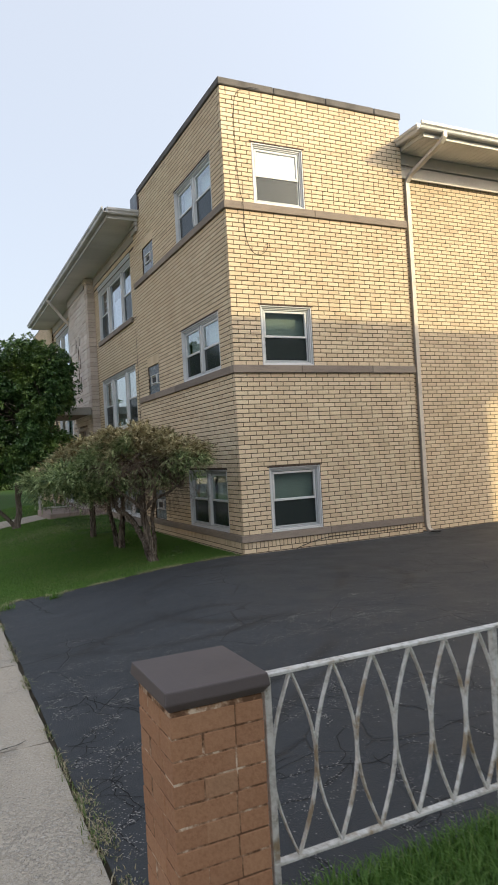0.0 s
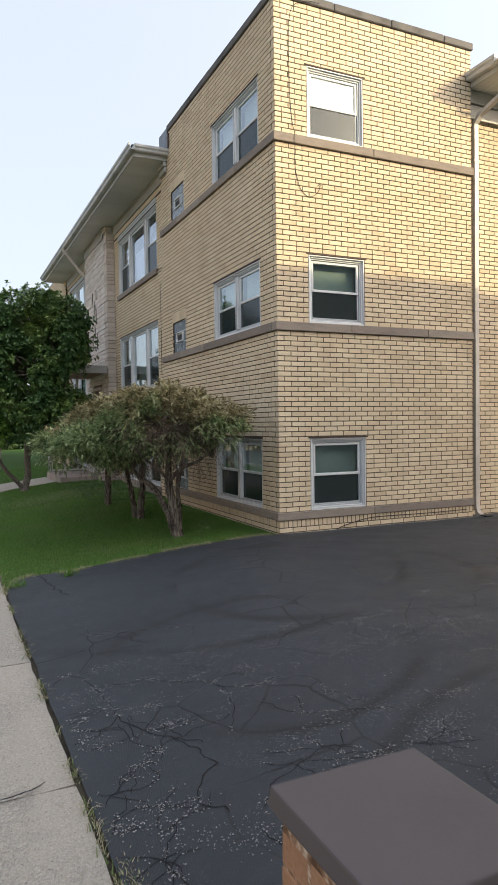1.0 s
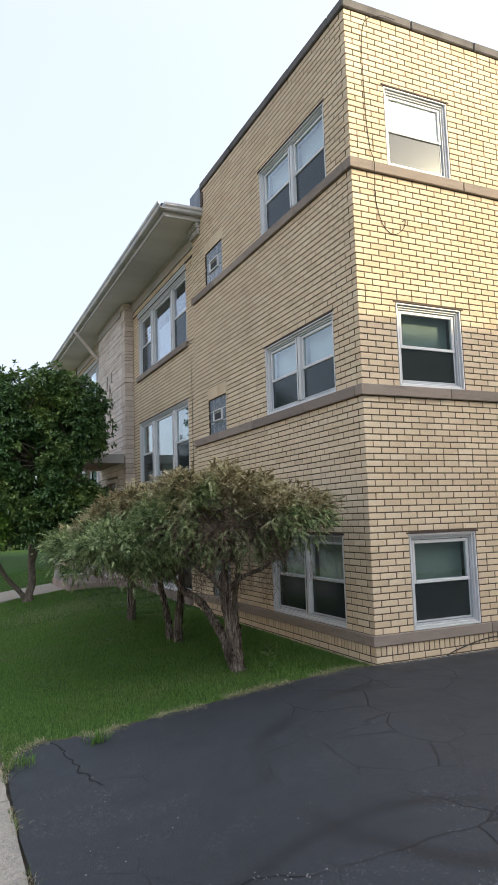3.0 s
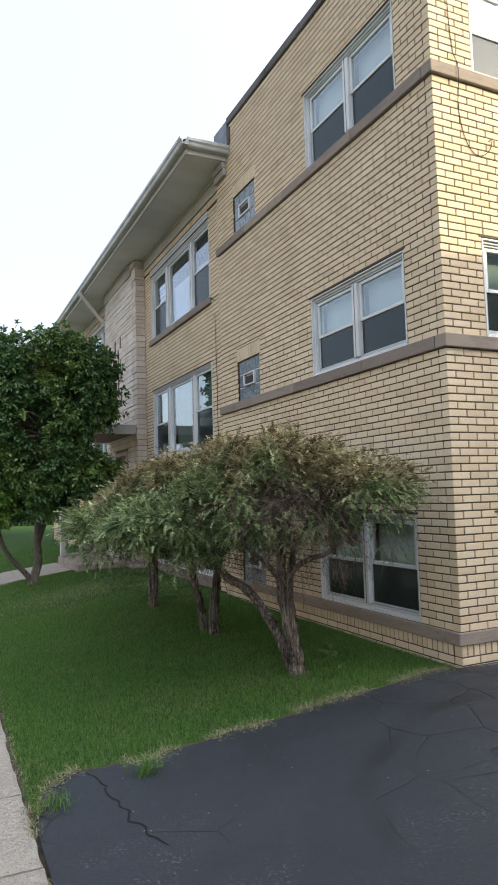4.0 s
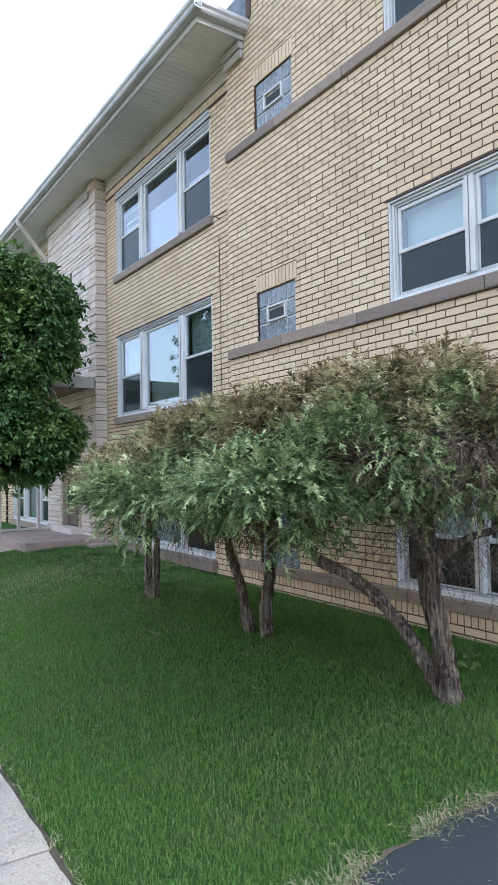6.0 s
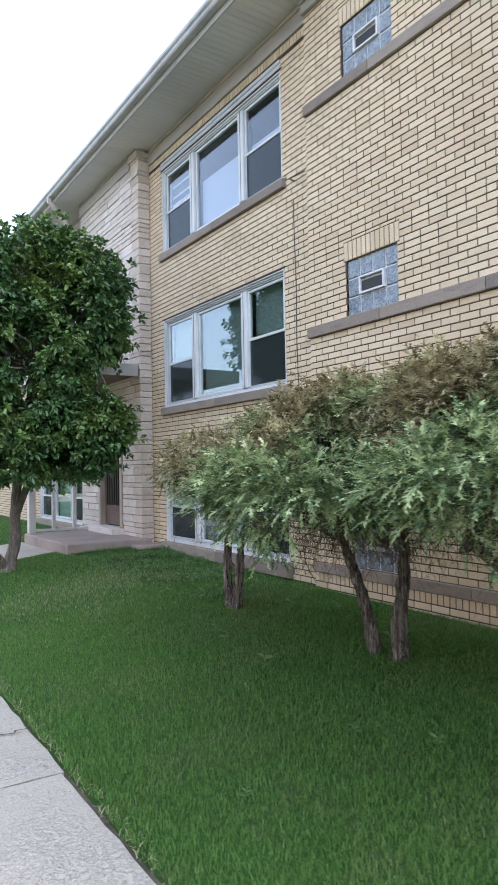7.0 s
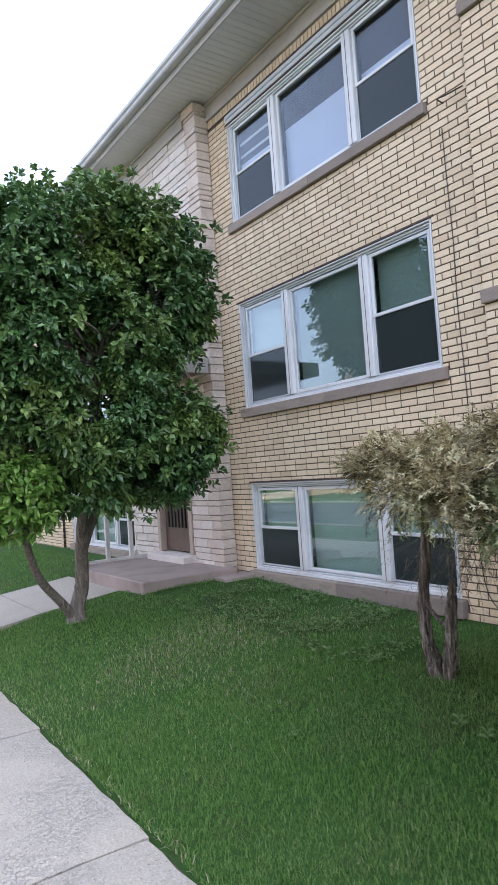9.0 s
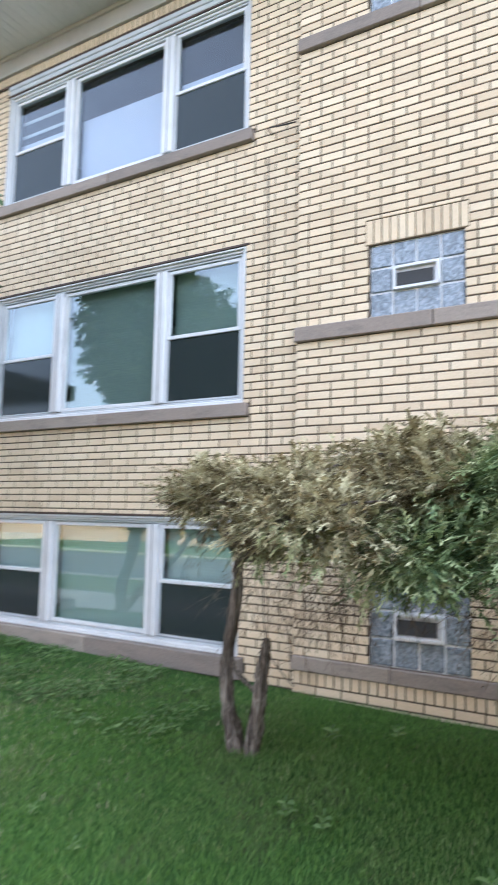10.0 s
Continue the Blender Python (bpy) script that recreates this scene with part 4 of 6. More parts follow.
def inside():
    """Plain closed rooms behind the windows, floors, back walls and the roof."""
    m = plain("room_plaster", (0.34, 0.32, 0.29), 0.9, 0.1, 1.0)
    for z in (0.0, 2.45, 4.9):
        fl = part("floor_slab", boxes((XB + 0.262, YFACE + 0.45, z - 0.12, 9.0, YM - YFACE, z)), m, None)
        tagged(fl, "plain floor slab inside the house", "floor", kind="structure")
    for nm, b in (("wall_inner", (9.0, YFACE + 0.45, -0.1, 9.2, YM - YFACE, 7.0)), ("wall_party", (4.42, 13.7, -0.1, 9.0, 13.85, 6.55)), ("wall_party", (4.45, 18.6, -0.1, 9.0, 18.7, 6.55)),
                  ("wall_party", (4.45, 20.6, -0.1, 9.0, 20.7, 6.55))):
        tagged(part(nm, boxes(b), m, None), "plain plastered inner wall", "wall", kind="structure")
    tagged(part("ceiling", boxes((4.35, YFACE + 0.30, 6.93, 9.2, YB0 + 0.2, 7.0)), m, None), "plain flat ceiling under the roof", "ceiling", kind="structure")
    bm = bmesh.new()
    x0, xr = 3.46, 9.5
    y0, y1 = 13.62, YM - 13.62
    vs = [bm.verts.new(p) for p in ((x0, y0, 7.0), (xr, y0, 7.25), (xr, y1, 7.25), (x0, y1, 7.0), (x0, y0, 6.996), (xr, y0, 6.996), (xr, y1, 6.996), (x0, y1, 6.996))]
    for q in ((0, 1, 2, 3), (4, 7, 6, 5), (0, 4, 5, 1), (1, 5, 6, 2), (2, 6, 7, 3), (3, 7, 4, 0)):
        bm.faces.new([vs[i] for i in q])
    tagged(part("roof", bm, M_ROOF, None), "low dark felt roof behind the gutter", "roof", kind="structure")
    bm = boxes((4.3, YFACE + 0.28, 7.05, 9.2, 13.45, 7.12), (7.48, 8.50, 6.966, 15.5, 13.5, 7.0), (9.6, 13.5, 6.966, 15.5, 30.0, 7.0))
    tagged(part("roof", bm, M_ROOF, None), "flat dark felt roof of the corner block", "roof", kind="structure")
    tagged(part("wall_end", boxes((4.1, YM - YFACE, -0.15, 15.0, YM - YFACE + 0.2, 7.3)), M_MORTAR, None), "plain far end wall of the house", "wall", kind="structure")
    tagged(part("wall_rear", boxes((14.8, 9.5, -0.15, 15.0, 30.0, 6.9)), M_MORTAR, None), "plain rear wall of the house", "wall", kind="structure")


inside()

# ------------------------------------------------------------------ windows


def ring(axis, face, u0, u1, z0, z1, w, d0, d1, bevel=0.004, bottom=None):
    bt = w if bottom is None else bottom
    bm = bmesh.new()
    for a, b, p, q in ((u0, u0 + w, z0, z1), (u1 - w, u1, z0, z1), (u0 + w, u1 - w, z1 - w, z1), (u0 + w, u1 - w, z0, z0 + bt)):
        box(bm, *spot(axis, face, a, d0, p), *spot(axis, face, b, d1, q), bevel=bevel)
    return bm


def bar(axis, face, u0, u1, z0, z1, d0, d1, bevel=0.003):
    return boxes((*spot(axis, face, u0, d0, z0), *spot(axis, face, u1, d1, z1)), bevel=bevel)


def sheet(axis, face, u0, u1, z0, z1, d, thick=0.004):
    return boxes((*spot(axis, face, u0, d, z0), *spot(axis, face, u1, d + thick, z1)))


def pane_at(axis, face, u0, u1, z0, z1, d, parent, glass):
    ob = part("pane", sheet(axis, face, u0, u1, z0, z1, d), glass, parent)
    ob.visible_shadow = False
    return ob


def window_unit(name, axis, face, hole, bays, label, lintel=True, casing=0.058, blinds=(), rear=0.012, screened=True, glass=None):
    """bays: (fraction from, fraction to, 'hung' or 'fixed'); blinds: (bay, low fraction, high fraction, material)."""
    u0, u1, z0, z1 = hole
    w = thing(name, spot(axis, face, (u0 + u1) / 2, 0.05, z0), label, "window", kind="structure")
    d = rear
    head = z1 - (0.018 if lintel else 0.004)
    # a thin metal cladding on the reveals, a moulded casing, and the unit's own frame set deeper
    part("cladding", ring(axis, face, u0 + 0.007, u1 - 0.007, z0 + 0.002, head, 0.016, d - 0.010, d + 0.14, 0.002), M_FRAME, w)
    part("casing", ring(axis, face, u0 + 0.024, u1 - 0.024, z0 + 0.018, head - 0.017, casing * 0.42, d + 0.014, d + 0.13, 0.005), M_FRAME, w)
    part("window_frame", ring(axis, face, u0 + 0.026 + casing * 0.42, u1 - 0.026 - casing * 0.42, z0 + 0.020 + casing * 0.42, head - 0.019 - casing * 0.42, casing * 0.30, d + 0.030, d + 0.13, 0.003), M_FRAME_GREY, w)
    if lintel:
        part("lintel", bar(axis, face, u0 - 0.03, u1 + 0.03, z1 - 0.014, z1 + 0.004, -0.006, 0.2, 0.0), M_LINTEL, w, "rusted steel lintel")
    edge = 0.030 + casing * 0.72
    a0, a1, b0, b1 = u0 + edge, u1 - edge, z0 + edge - 0.006, head - edge + 0.006
    span = a1 - a0
    mull = 0.095 if len(bays) < 3 else 0.125
    for i, (fa, fb, kind) in enumerate(bays):
        s = a0 + span * fa + (mull / 2 if i else 0)
        e = a0 + span * fb - (mull / 2 if i < len(bays) - 1 else 0)
        if i:
            part("mullion", bar(axis, face, s - mull, s, b0, b1, d + 0.008, d + 0.12, 0.008), M_FRAME, w)
            part("mullion_joint", bar(axis, face, s - mull / 2 - 0.003, s - mull / 2 + 0.003, b0, b1, d + 0.0045, d + 0.02, 0.0), M_GAP, w)
        if kind == "fixed":
            sash = part("sash", ring(axis, face, s + 0.002, e - 0.002, b0 + 0.002, b1 - 0.002, 0.036, d + 0.048, d + 0.09), M_FRAME, w)
            pane_at(axis, face, s + 0.03, e - 0.03, b0 + 0.03, b1 - 0.03, d + 0.066, sash, glass or M_GLASS)
        else:
            zm = b0 + (b1 - b0) * 0.49
            up = part("sash", ring(axis, face, s + 0.002, e - 0.002, zm - 0.018, b1 - 0.002, 0.034, d + 0.040, d + 0.072), M_FRAME, w)
            pane_at(axis, face, s + 0.028, e - 0.028, zm + 0.01, b1 - 0.03, d + 0.056, up, glass or M_GLASS)
            low = part("sash", ring(axis, face, s + 0.002, e - 0.002, b0 + 0.002, zm + 0.018, 0.034, d + 0.076, d + 0.11), M_FRAME, w)
            pane_at(axis, face, s + 0.028, e - 0.028, b0 + 0.03, zm - 0.01, d + 0.092, low, glass or M_GLASS)
            scr = None if not screened else part("screen_frame", ring(axis, face, s + 0.004, e - 0.004, b0 + 0.004, zm + 0.014, 0.016, d + 0.050, d + 0.062, 0.002), M_FRAME_GREY, w)
            if scr:
                part("insect_screen", sheet(axis, face, s + 0.022, e - 0.022, b0 + 0.022, zm - 0.004, d + 0.055, 0.002), M_SCREEN, scr, "dark insect screen")
        for bay, lo, hi, mat in blinds:
            if bay == i:
                # blinds, and sheets whose colour stands in for reflections in the panes
                part("blind", sheet(axis, face, s + 0.01, e - 0.01, b0 + (b1 - b0) * lo, b0 + (b1 - b0) * hi, d + (0.16 if hi - lo > 0.12 else 0.142), 0.006), mat, w, "drawn window blind or sheet toned like a reflection")
    return w


HUNG1 = [(0, 1, "hung")]
HUNG2 = [(0, 0.5, "hung"), (0.5, 1, "hung")]
THREE = [(0, 0.281, "hung"), (0.281, 0.716, "fixed"), (0.716, 1, "hung")]
count = 0
for k, h in enumerate(S_WIN):
    count += 1
    window_unit(f"window_{count}", "x", YFACE, h, HUNG1, ("white vinyl double-hung basement window in buff brick", "white vinyl double-hung window above a stone band", "white vinyl double-hung window with its blind half drawn")[k],
                blinds=[(0, 0.5, 1.0, M_BLIND_TEAL), (0, 0.0, 0.5, M_BLIND_DARK)] if k < 2 else [(0, 0.50, 1.0, M_BLIND), (0, 0.02, 0.50, M_SHADE)])
for k, h in enumerate(F_WIN):
    count += 1
    # basement blinds and upper floors' lower sheets have reflections painted into their colour
    window_unit(f"window_{count}", "y", XFACE, h, HUNG2, ("pair of white vinyl double-hung basement windows", "pair of white vinyl double-hung windows with pale blinds", "pair of white vinyl double-hung windows under the parapet")[k],
                blinds=[(i, 0.5, 1.0, M_BLIND if k else M_BLIND_CREAM_REFLECT) for i in (0, 1)] + [(i, 0.0, 0.49, M_SASH_REFLECT if k else M_CURTAIN) for i in (0, 1)])
W_LABELS = ("wide white three-part basement window at the lawn", "wide white three-part window that reflects a tree", "wide white three-part window under the eave")
for k, h in enumerate(W_WIN):
    count += 1
    # top window: its eave and sky reflection is painted on sheets behind
    window_unit(f"window_{count}", "y", XB, h, THREE, W_LABELS[k],
                blinds=([(0, 0.0, 1.0, M_BLIND_GREEN), (1, 0.0, 1.0, M_BLIND_GREEN), (2, 0.0, 1.0, M_BLIND_GREEN)], [(1, 0.0, 1.0, M_BLIND_TEAL), (2, 0.5, 1.0, M_BLIND_GREEN), (2, 0.0, 0.5, M_CURTAIN), (0, 0.5, 1, M_BLIND_TEAL), (0, 0, 0.5, M_CURTAIN)], [(0, 0, 1, M_EAVE_REFLECT), (1, 0.64, 1, M_EAVE_REFLECT), (1, 0, 0.64, M_SKY_REFLECT), (2, 0, 1, M_EAVE_REFLECT), (0, 0.50, 0.61, M_SKY_REFLECT), (0, 0.05, 0.09, M_BLIND), (0, 0.12, 0.14, M_BLIND), (2, 0.50, 0.61, M_SKY_REFLECT)] + [(2, q, q + 0.03, M_BLIND) for q in (0.06, 0.17, 0.22, 0.36, 0.68, 0.82)])[k], glass=M_GLASS_CLEAR if k == 2 else None)
for k, h in enumerate(W_FAR):
    count += 1
    window_unit(f"window_{count}", "y", XB, h, THREE, "wide white three-part window of the farther bay",
                blinds=[(1, 0.0, 1.0, M_BLIND if k == 2 else M_BLIND_GREEN), (0, 0, 1, M_CURTAIN), (2, 0, 1, M_CURTAIN)])


def glass_block_window(name, hole, label):
    u0, u1, z0, z1 = hole
    w = thing(name, (XFACE, (u0 + u1) / 2, z0), label, "glass block window", kind="structure")
    part("joint_bed", boxes((XFACE + 0.032, u0, z0, XFACE + 0.11, u1, z1)), M_BLOCK_JOINT, w)
    cw, ch = (u1 - u0) / 4, (z1 - z0) / 3
    for i in range(4):
        for j in range(3):
            if j == 1 and i in (1, 2):
                continue
            bm = boxes((XFACE + 0.020, u0 + i * cw + 0.008, z0 + j * ch + 0.008, XFACE + 0.06, u0 + (i + 1) * cw - 0.008, z0 + (j + 1) * ch - 0.008), bevel=0.008)
            part("glass_block", bm, M_BLOCK, w)
    a, b, p, q = u0 + cw + 0.004, u0 + 3 * cw - 0.004, z0 + ch + 0.004, z0 + 2 * ch - 0.004
    vent = part("vent_frame", ring("y", XFACE, a, b, p, q, 0.022, -0.004, 0.034, 0.003), M_FRAME, w, "small white vent frame")
    part("vent_back", boxes((XFACE + 0.0335, a + 0.01, p + 0.01, XFACE + 0.045, b - 0.01, q - 0.01)), M_DARK, vent)
    part("vent_flap", bar("y", XFACE, a + 0.05, b - 0.025, p + 0.035, q - 0.05, 0.018, 0.026, 0.002), M_DARK, vent)


for k, h in enumerate(G_WIN):
    count += 1
    glass_block_window(f"window_{count}", h, ("glass block basement window in buff brick", "glass block window with a small vent", "glass block window high beside the eave")[k])


def sill(hole, z_top, height, label, out=0.055):
    s = thing("window_sill", (XB, (hole[0] + hole[1]) / 2, z_top - height), label, "window sill", kind="structure")
    n = 2 if height < 0.2 else 3
    u0, u1 = hole[0] - 0.055, hole[1] + 0.055
    for k in range(n):
        a, b = u0 + (u1 - u0) * k / n, u0 + (u1 - u0) * (k + 1) / n
        part("slab", boxes((XB - out, a + 0.002, z_top - height, XB + 0.09, b - 0.002, z_top), bevel=0.006), M_SILL, s)


for h in W_WIN + W_FAR:
    low = h[2] < 1
    sill(h, h[2] - 0.001, 0.112 if not low else 0.16, "grey-tan limestone sill under the wide window", 0.05 if not low else 0.075)

# ------------------------------------------------------------------ eaves, gutters, downspouts
GUTTER_PROFILE = [(0.0, 0.0), (0.085, 0.0), (0.10, 0.02), (0.105, 0.05), (0.128, 0.075), (0.13, 0.115), (0.118, 0.125), (0.108, 0.118), (0.098, 0.055), (0.08, 0.012), (0.008, 0.012), (0.008, 0.125), (0.0, 0.125)]


def gutter(parent, axis, out_face, u0, u1, z, name="gutter"):
    """A K-style gutter run; out_face is the fascia's face, the profile goes outwards from it."""
    bm = bmesh.new()
    ends = []
    for u in (u0, u1):
        ends.append([bm.verts.new((out_face - p, u, z + q) if axis == "y" else (u, out_face - p, z + q)) for p, q in GUTTER_PROFILE])
    n = len(GUTTER_PROFILE)
    for k in range(n):
        bm.faces.new((ends[0][k], ends[0][(k + 1) % n], ends[1][(k + 1) % n], ends[1][k]))
    bm.faces.new(ends[0])
    bm.faces.new(list(reversed(ends[1])))
    bmesh.ops.recalc_face_normals(bm, faces=bm.faces)
    return part(name, bm, M_GUTTER, parent)


def ribbed_soffit(parent, axis, u0, u1, v0, v1, z, pitch=0.105):
    """Vinyl soffit boards with a V-groove between them, the grooves running out from the wall."""
    n = int(abs(u1 - u0) / pitch)
    prof = []
    for k in range(n + 1):
        u = u0 + (u1 - u0) * k / n
        if k:
            prof += [(u - 0.008, z), (u, z + 0.005)]
        if k < n:
            prof += [(u + 0.008, z)]
    bm = bmesh.new()
    a = [bm.verts.new((v0, u, h) if axis == "y" else (u, v0, h)) for u, h in prof]
    b = [bm.verts.new((v1, u, h) if axis == "y" else (u, v1, h)) for u, h in prof]
    for k in range(len(prof) - 1):
        bm.faces.new((a[k], a[k + 1], b[k + 1], b[k]))
    bmesh.ops.recalc_face_normals(bm, faces=bm.faces)
    return part("soffit", bm, M_SOFFIT, parent)


def gutter_return(parent, axis, out_face, u0, u1, z):
    """The short run that carries a gutter round the end of an eave."""
    return gutter(parent, axis, out_face, u0, u1, z, "gutter_return")


def eaves():
    e = thing("eave", (3.75, 19.6, 6.72), "cream painted overhanging eave with a white gutter", "eave", kind="structure")
    y0, y1 = 13.60, YM - 13.60
    xo, zs = 3.42, 6.80
    ribbed_soffit(e, "y", y0 + 0.02, y1 - 0.02, xo + 0.004, XB + 0.004, zs)
    part("fascia", boxes((xo, y0, zs - 0.016, xo + 0.022, y1, 6.985), bevel=0.003), M_FASCIA, e)
    part("end_fascia", boxes((xo + 0.023, y0, zs - 0.016, XFACE - 0.002, y0 + 0.022, 6.985), bevel=0.003), M_FASCIA, e)
    part("end_fascia", boxes((xo + 0.023, y1 - 0.022, zs - 0.016, XFACE - 0.002, y1, 6.985), bevel=0.003), M_FASCIA, e)
    part("deck", boxes((xo + 0.024, y0 + 0.024, 6.93, XFACE + 0.1, y1 - 0.024, 6.984)), M_ROOF, e)
    part("drip_edge", boxes((xo - 0.035, y0 - 0.03, 6.987, xo + 0.10, y1 + 0.03, 6.994), (xo + 0.101, y0 - 0.03, 6.987, XFACE - 0.004, y0 + 0.08, 6.994)), M_FLASHING, e, "dark metal drip edge")
    gutter(e, "y", xo, y0 - 0.13, y1 + 0.13, 6.86)
    gutter_return(e, "x", y0, xo + 0.001, XFACE - 0.004, 6.86)
    # a flat board against the bricks with a moulding under the soffit, and the lintels of the top windows
    for a, b, x in ((YB0 + 0.02, YB1 - 0.016, XB), (YB1 + 0.30, YS1, 3.925), (YS1 + 0.003, YM - YB0, XB)):
        part("frieze_board", boxes((x - 0.026, a, 6.552, x + 0.02, b, 6.74), bevel=0.004), M_CREAM, e)
        part("moulding", boxes((x - 0.038, a, 6.742, x + 0.01, b, 6.797), bevel=0.008), M_CREAM, e)
    for a, b, u0, u1 in ((YB0 + 0.02, YB1 - 0.016, 14.55, 17.785), (YS1 + 0.003, YM - YB0 - 0.02, YM - 17.785, YM - 14.55)):
        part("head_trim", boxes((XB - 0.012, u0, 6.294, XB + 0.02, u1, 6.346), (XB - 0.020, u0, 6.348, XB + 0.02, u1, 6.398), bevel=0.006), M_FRAME_GREY, e)
        part("lintel", boxes((XB - 0.010, a, 6.402, XB + 0.02, b, 6.430), bevel=0.002), M_LINTEL, e, "rusted steel lintel")
    part("frieze_return", boxes((XFACE - 0.05, y0 + 0.03, 6.585, XFACE - 0.003, YB0 - 0.002, 6.69), (XFACE - 0.075, y0 + 0.024, 6.694, XFACE - 0.003, YB0 - 0.002, 6.79), bevel=0.006), M_CREAM, e)
    part("quoin_cap", boxes((3.895, YB1 - 0.035, 6.655, XB - 0.08, YB1 + 0.296, 6.775), bevel=0.008), M_QUOIN, e)
    return e


eaves()


def side_eave():
    e = thing("eave", (11.0, 8.7, 6.70), "cream painted side eave with a white gutter", "eave", kind="structure")
    yo, zs = 8.46, 6.775
    x0, x1 = 7.44, 15.5
    ribbed_soffit(e, "x", x0 + 0.02, x1, yo + 0.004, YFACE + 0.16, zs)
    part("fascia", boxes((x0, yo, zs - 0.016, x1, yo + 0.022, 6.955), bevel=0.003), M_FASCIA, e)
    part("end_fascia", boxes((x0, yo + 0.024, zs - 0.016, x0 + 0.022, YFACE + 0.14, 6.955), bevel=0.003), M_FASCIA, e)
    part("deck", boxes((x0 + 0.024, yo + 0.024, 6.90, x1, YFACE + 0.2, 6.954)), M_ROOF, e)
    part("drip_edge", boxes((x0 - 0.03, yo - 0.035, 6.957, x1, yo + 0.10, 6.964), (x0 - 0.03, yo + 0.101, 6.957, x0 + 0.08, YFACE - 0.01, 6.964)), M_FLASHING, e, "dark metal drip edge")
    gutter(e, "x", yo, x0 - 0.13, x1, 6.835)
    gutter_return(e, "y", x0, yo + 0.001, YFACE - 0.004, 6.835)
    part("frieze_board", boxes((7.46, YFACE + 0.10, 6.37, x1, YFACE + 0.148, 6.57), bevel=0.004), M_CREAM, e)
    part("moulding", boxes((7.46, YFACE + 0.06, 6.574, x1, YFACE + 0.148, 6.77), (7.46, YFACE + 0.085, 6.345, x1, YFACE + 0.098, 6.39), bevel=0.006), M_CREAM, e)


side_eave()


def downspout(name, points, label, width=0.075, depth=0.058, shoe=None):
    """A rectangular pipe with ribs, bent at the elbows."""
    d = thing(name, points[-1], label, "downspout")
    bm = bmesh.new()
    pts = [Vector(p) for p in points]
    rings = []
    for i, p in enumerate(pts):
        way = (pts[min(i + 1, len(pts) - 1)] - pts[max(i - 1, 0)]).normalized()
        a = Vector((1, 0, 0)) if abs(way.x) < 0.7 else Vector((0, 1, 0))
        a = (a - way * a.dot(way)).normalized()
        b = way.cross(a)
        prof = [(-1, -1), (-0.45, -1), (-0.4, -0.82), (-0.3, -0.82), (-0.25, -1), (0.25, -1), (0.3, -0.82), (0.4, -0.82), (0.45, -1), (1, -1), (1, 1), (-1, 1)]
        rings.append([bm.verts.new(p + a * (u * width / 2) + b * (v * depth / 2)) for u, v in prof])
    n = 12
    for r0, r1 in zip(rings, rings[1:]):
        for k in range(n):
            bm.faces.new((r0[k], r0[(k + 1) % n], r1[(k + 1) % n], r1[k]))
    bm.faces.new(rings[0])
    bm.faces.new(list(reversed(rings[-1])))
    bmesh.ops.recalc_face_normals(bm, faces=bm.faces)
    part("pipe", bm, M_DOWNSPOUT, d)
    return d


ds = downspout("downspout", [(7.80, 8.37, 6.85), (7.80, 8.37, 6.77), (7.78, 8.43, 6.70), (7.61, 9.05, 6.38), (7.60, 9.14, 6.28), (7.60, 9.14, 6.16), (7.60, 9.14, 0.36), (7.60, 9.11, 0.27), (7.61, 9.00, 0.205)],
               "pale metal downspout from the gutter to the driveway")
for z in (0.9, 3.4, 5.7):
    part("strap", boxes((7.553, 9.105, z, 7.647, 9.175, z + 0.03)), M_DOWNSPOUT, ds)
part("rubber_boot", boxes((7.555, 8.90, ground_z(7, 9) + 0.012, 7.70, 9.03, ground_z(7, 9) + 0.035), bevel=0.01), M_RUBBER, ds, "black drain mouth")
downspout("downspout", [(3.34, YS1 + 0.12, 6.88), (3.34, YS1 + 0.12, 6.78), (3.40, YS1 + 0.11, 6.72), (3.80, YS1 + 0.09, 6.22), (3.90, YS1 + 0.07, 6.12), (3.98, YS1 + 0.07, 6.0), (3.98, YS1 + 0.07, 0.62), (3.95, YS1 + 0.03, 0.5), (3.80, YS1 - 0.05, 0.34)],
          "white metal downspout beside the stone bay")

# ------------------------------------------------------------------ stone entrance bay
XS = 3.93
SLOTS = [(20.06, 5.26), (19.55, 5.28), (19.78, 4.94), (19.56, 4.62), (20.04, 3.99), (19.53, 3.99), (19.77, 4.28)]
DOOR = (19.12, 20.02, 0.57, 2.66)


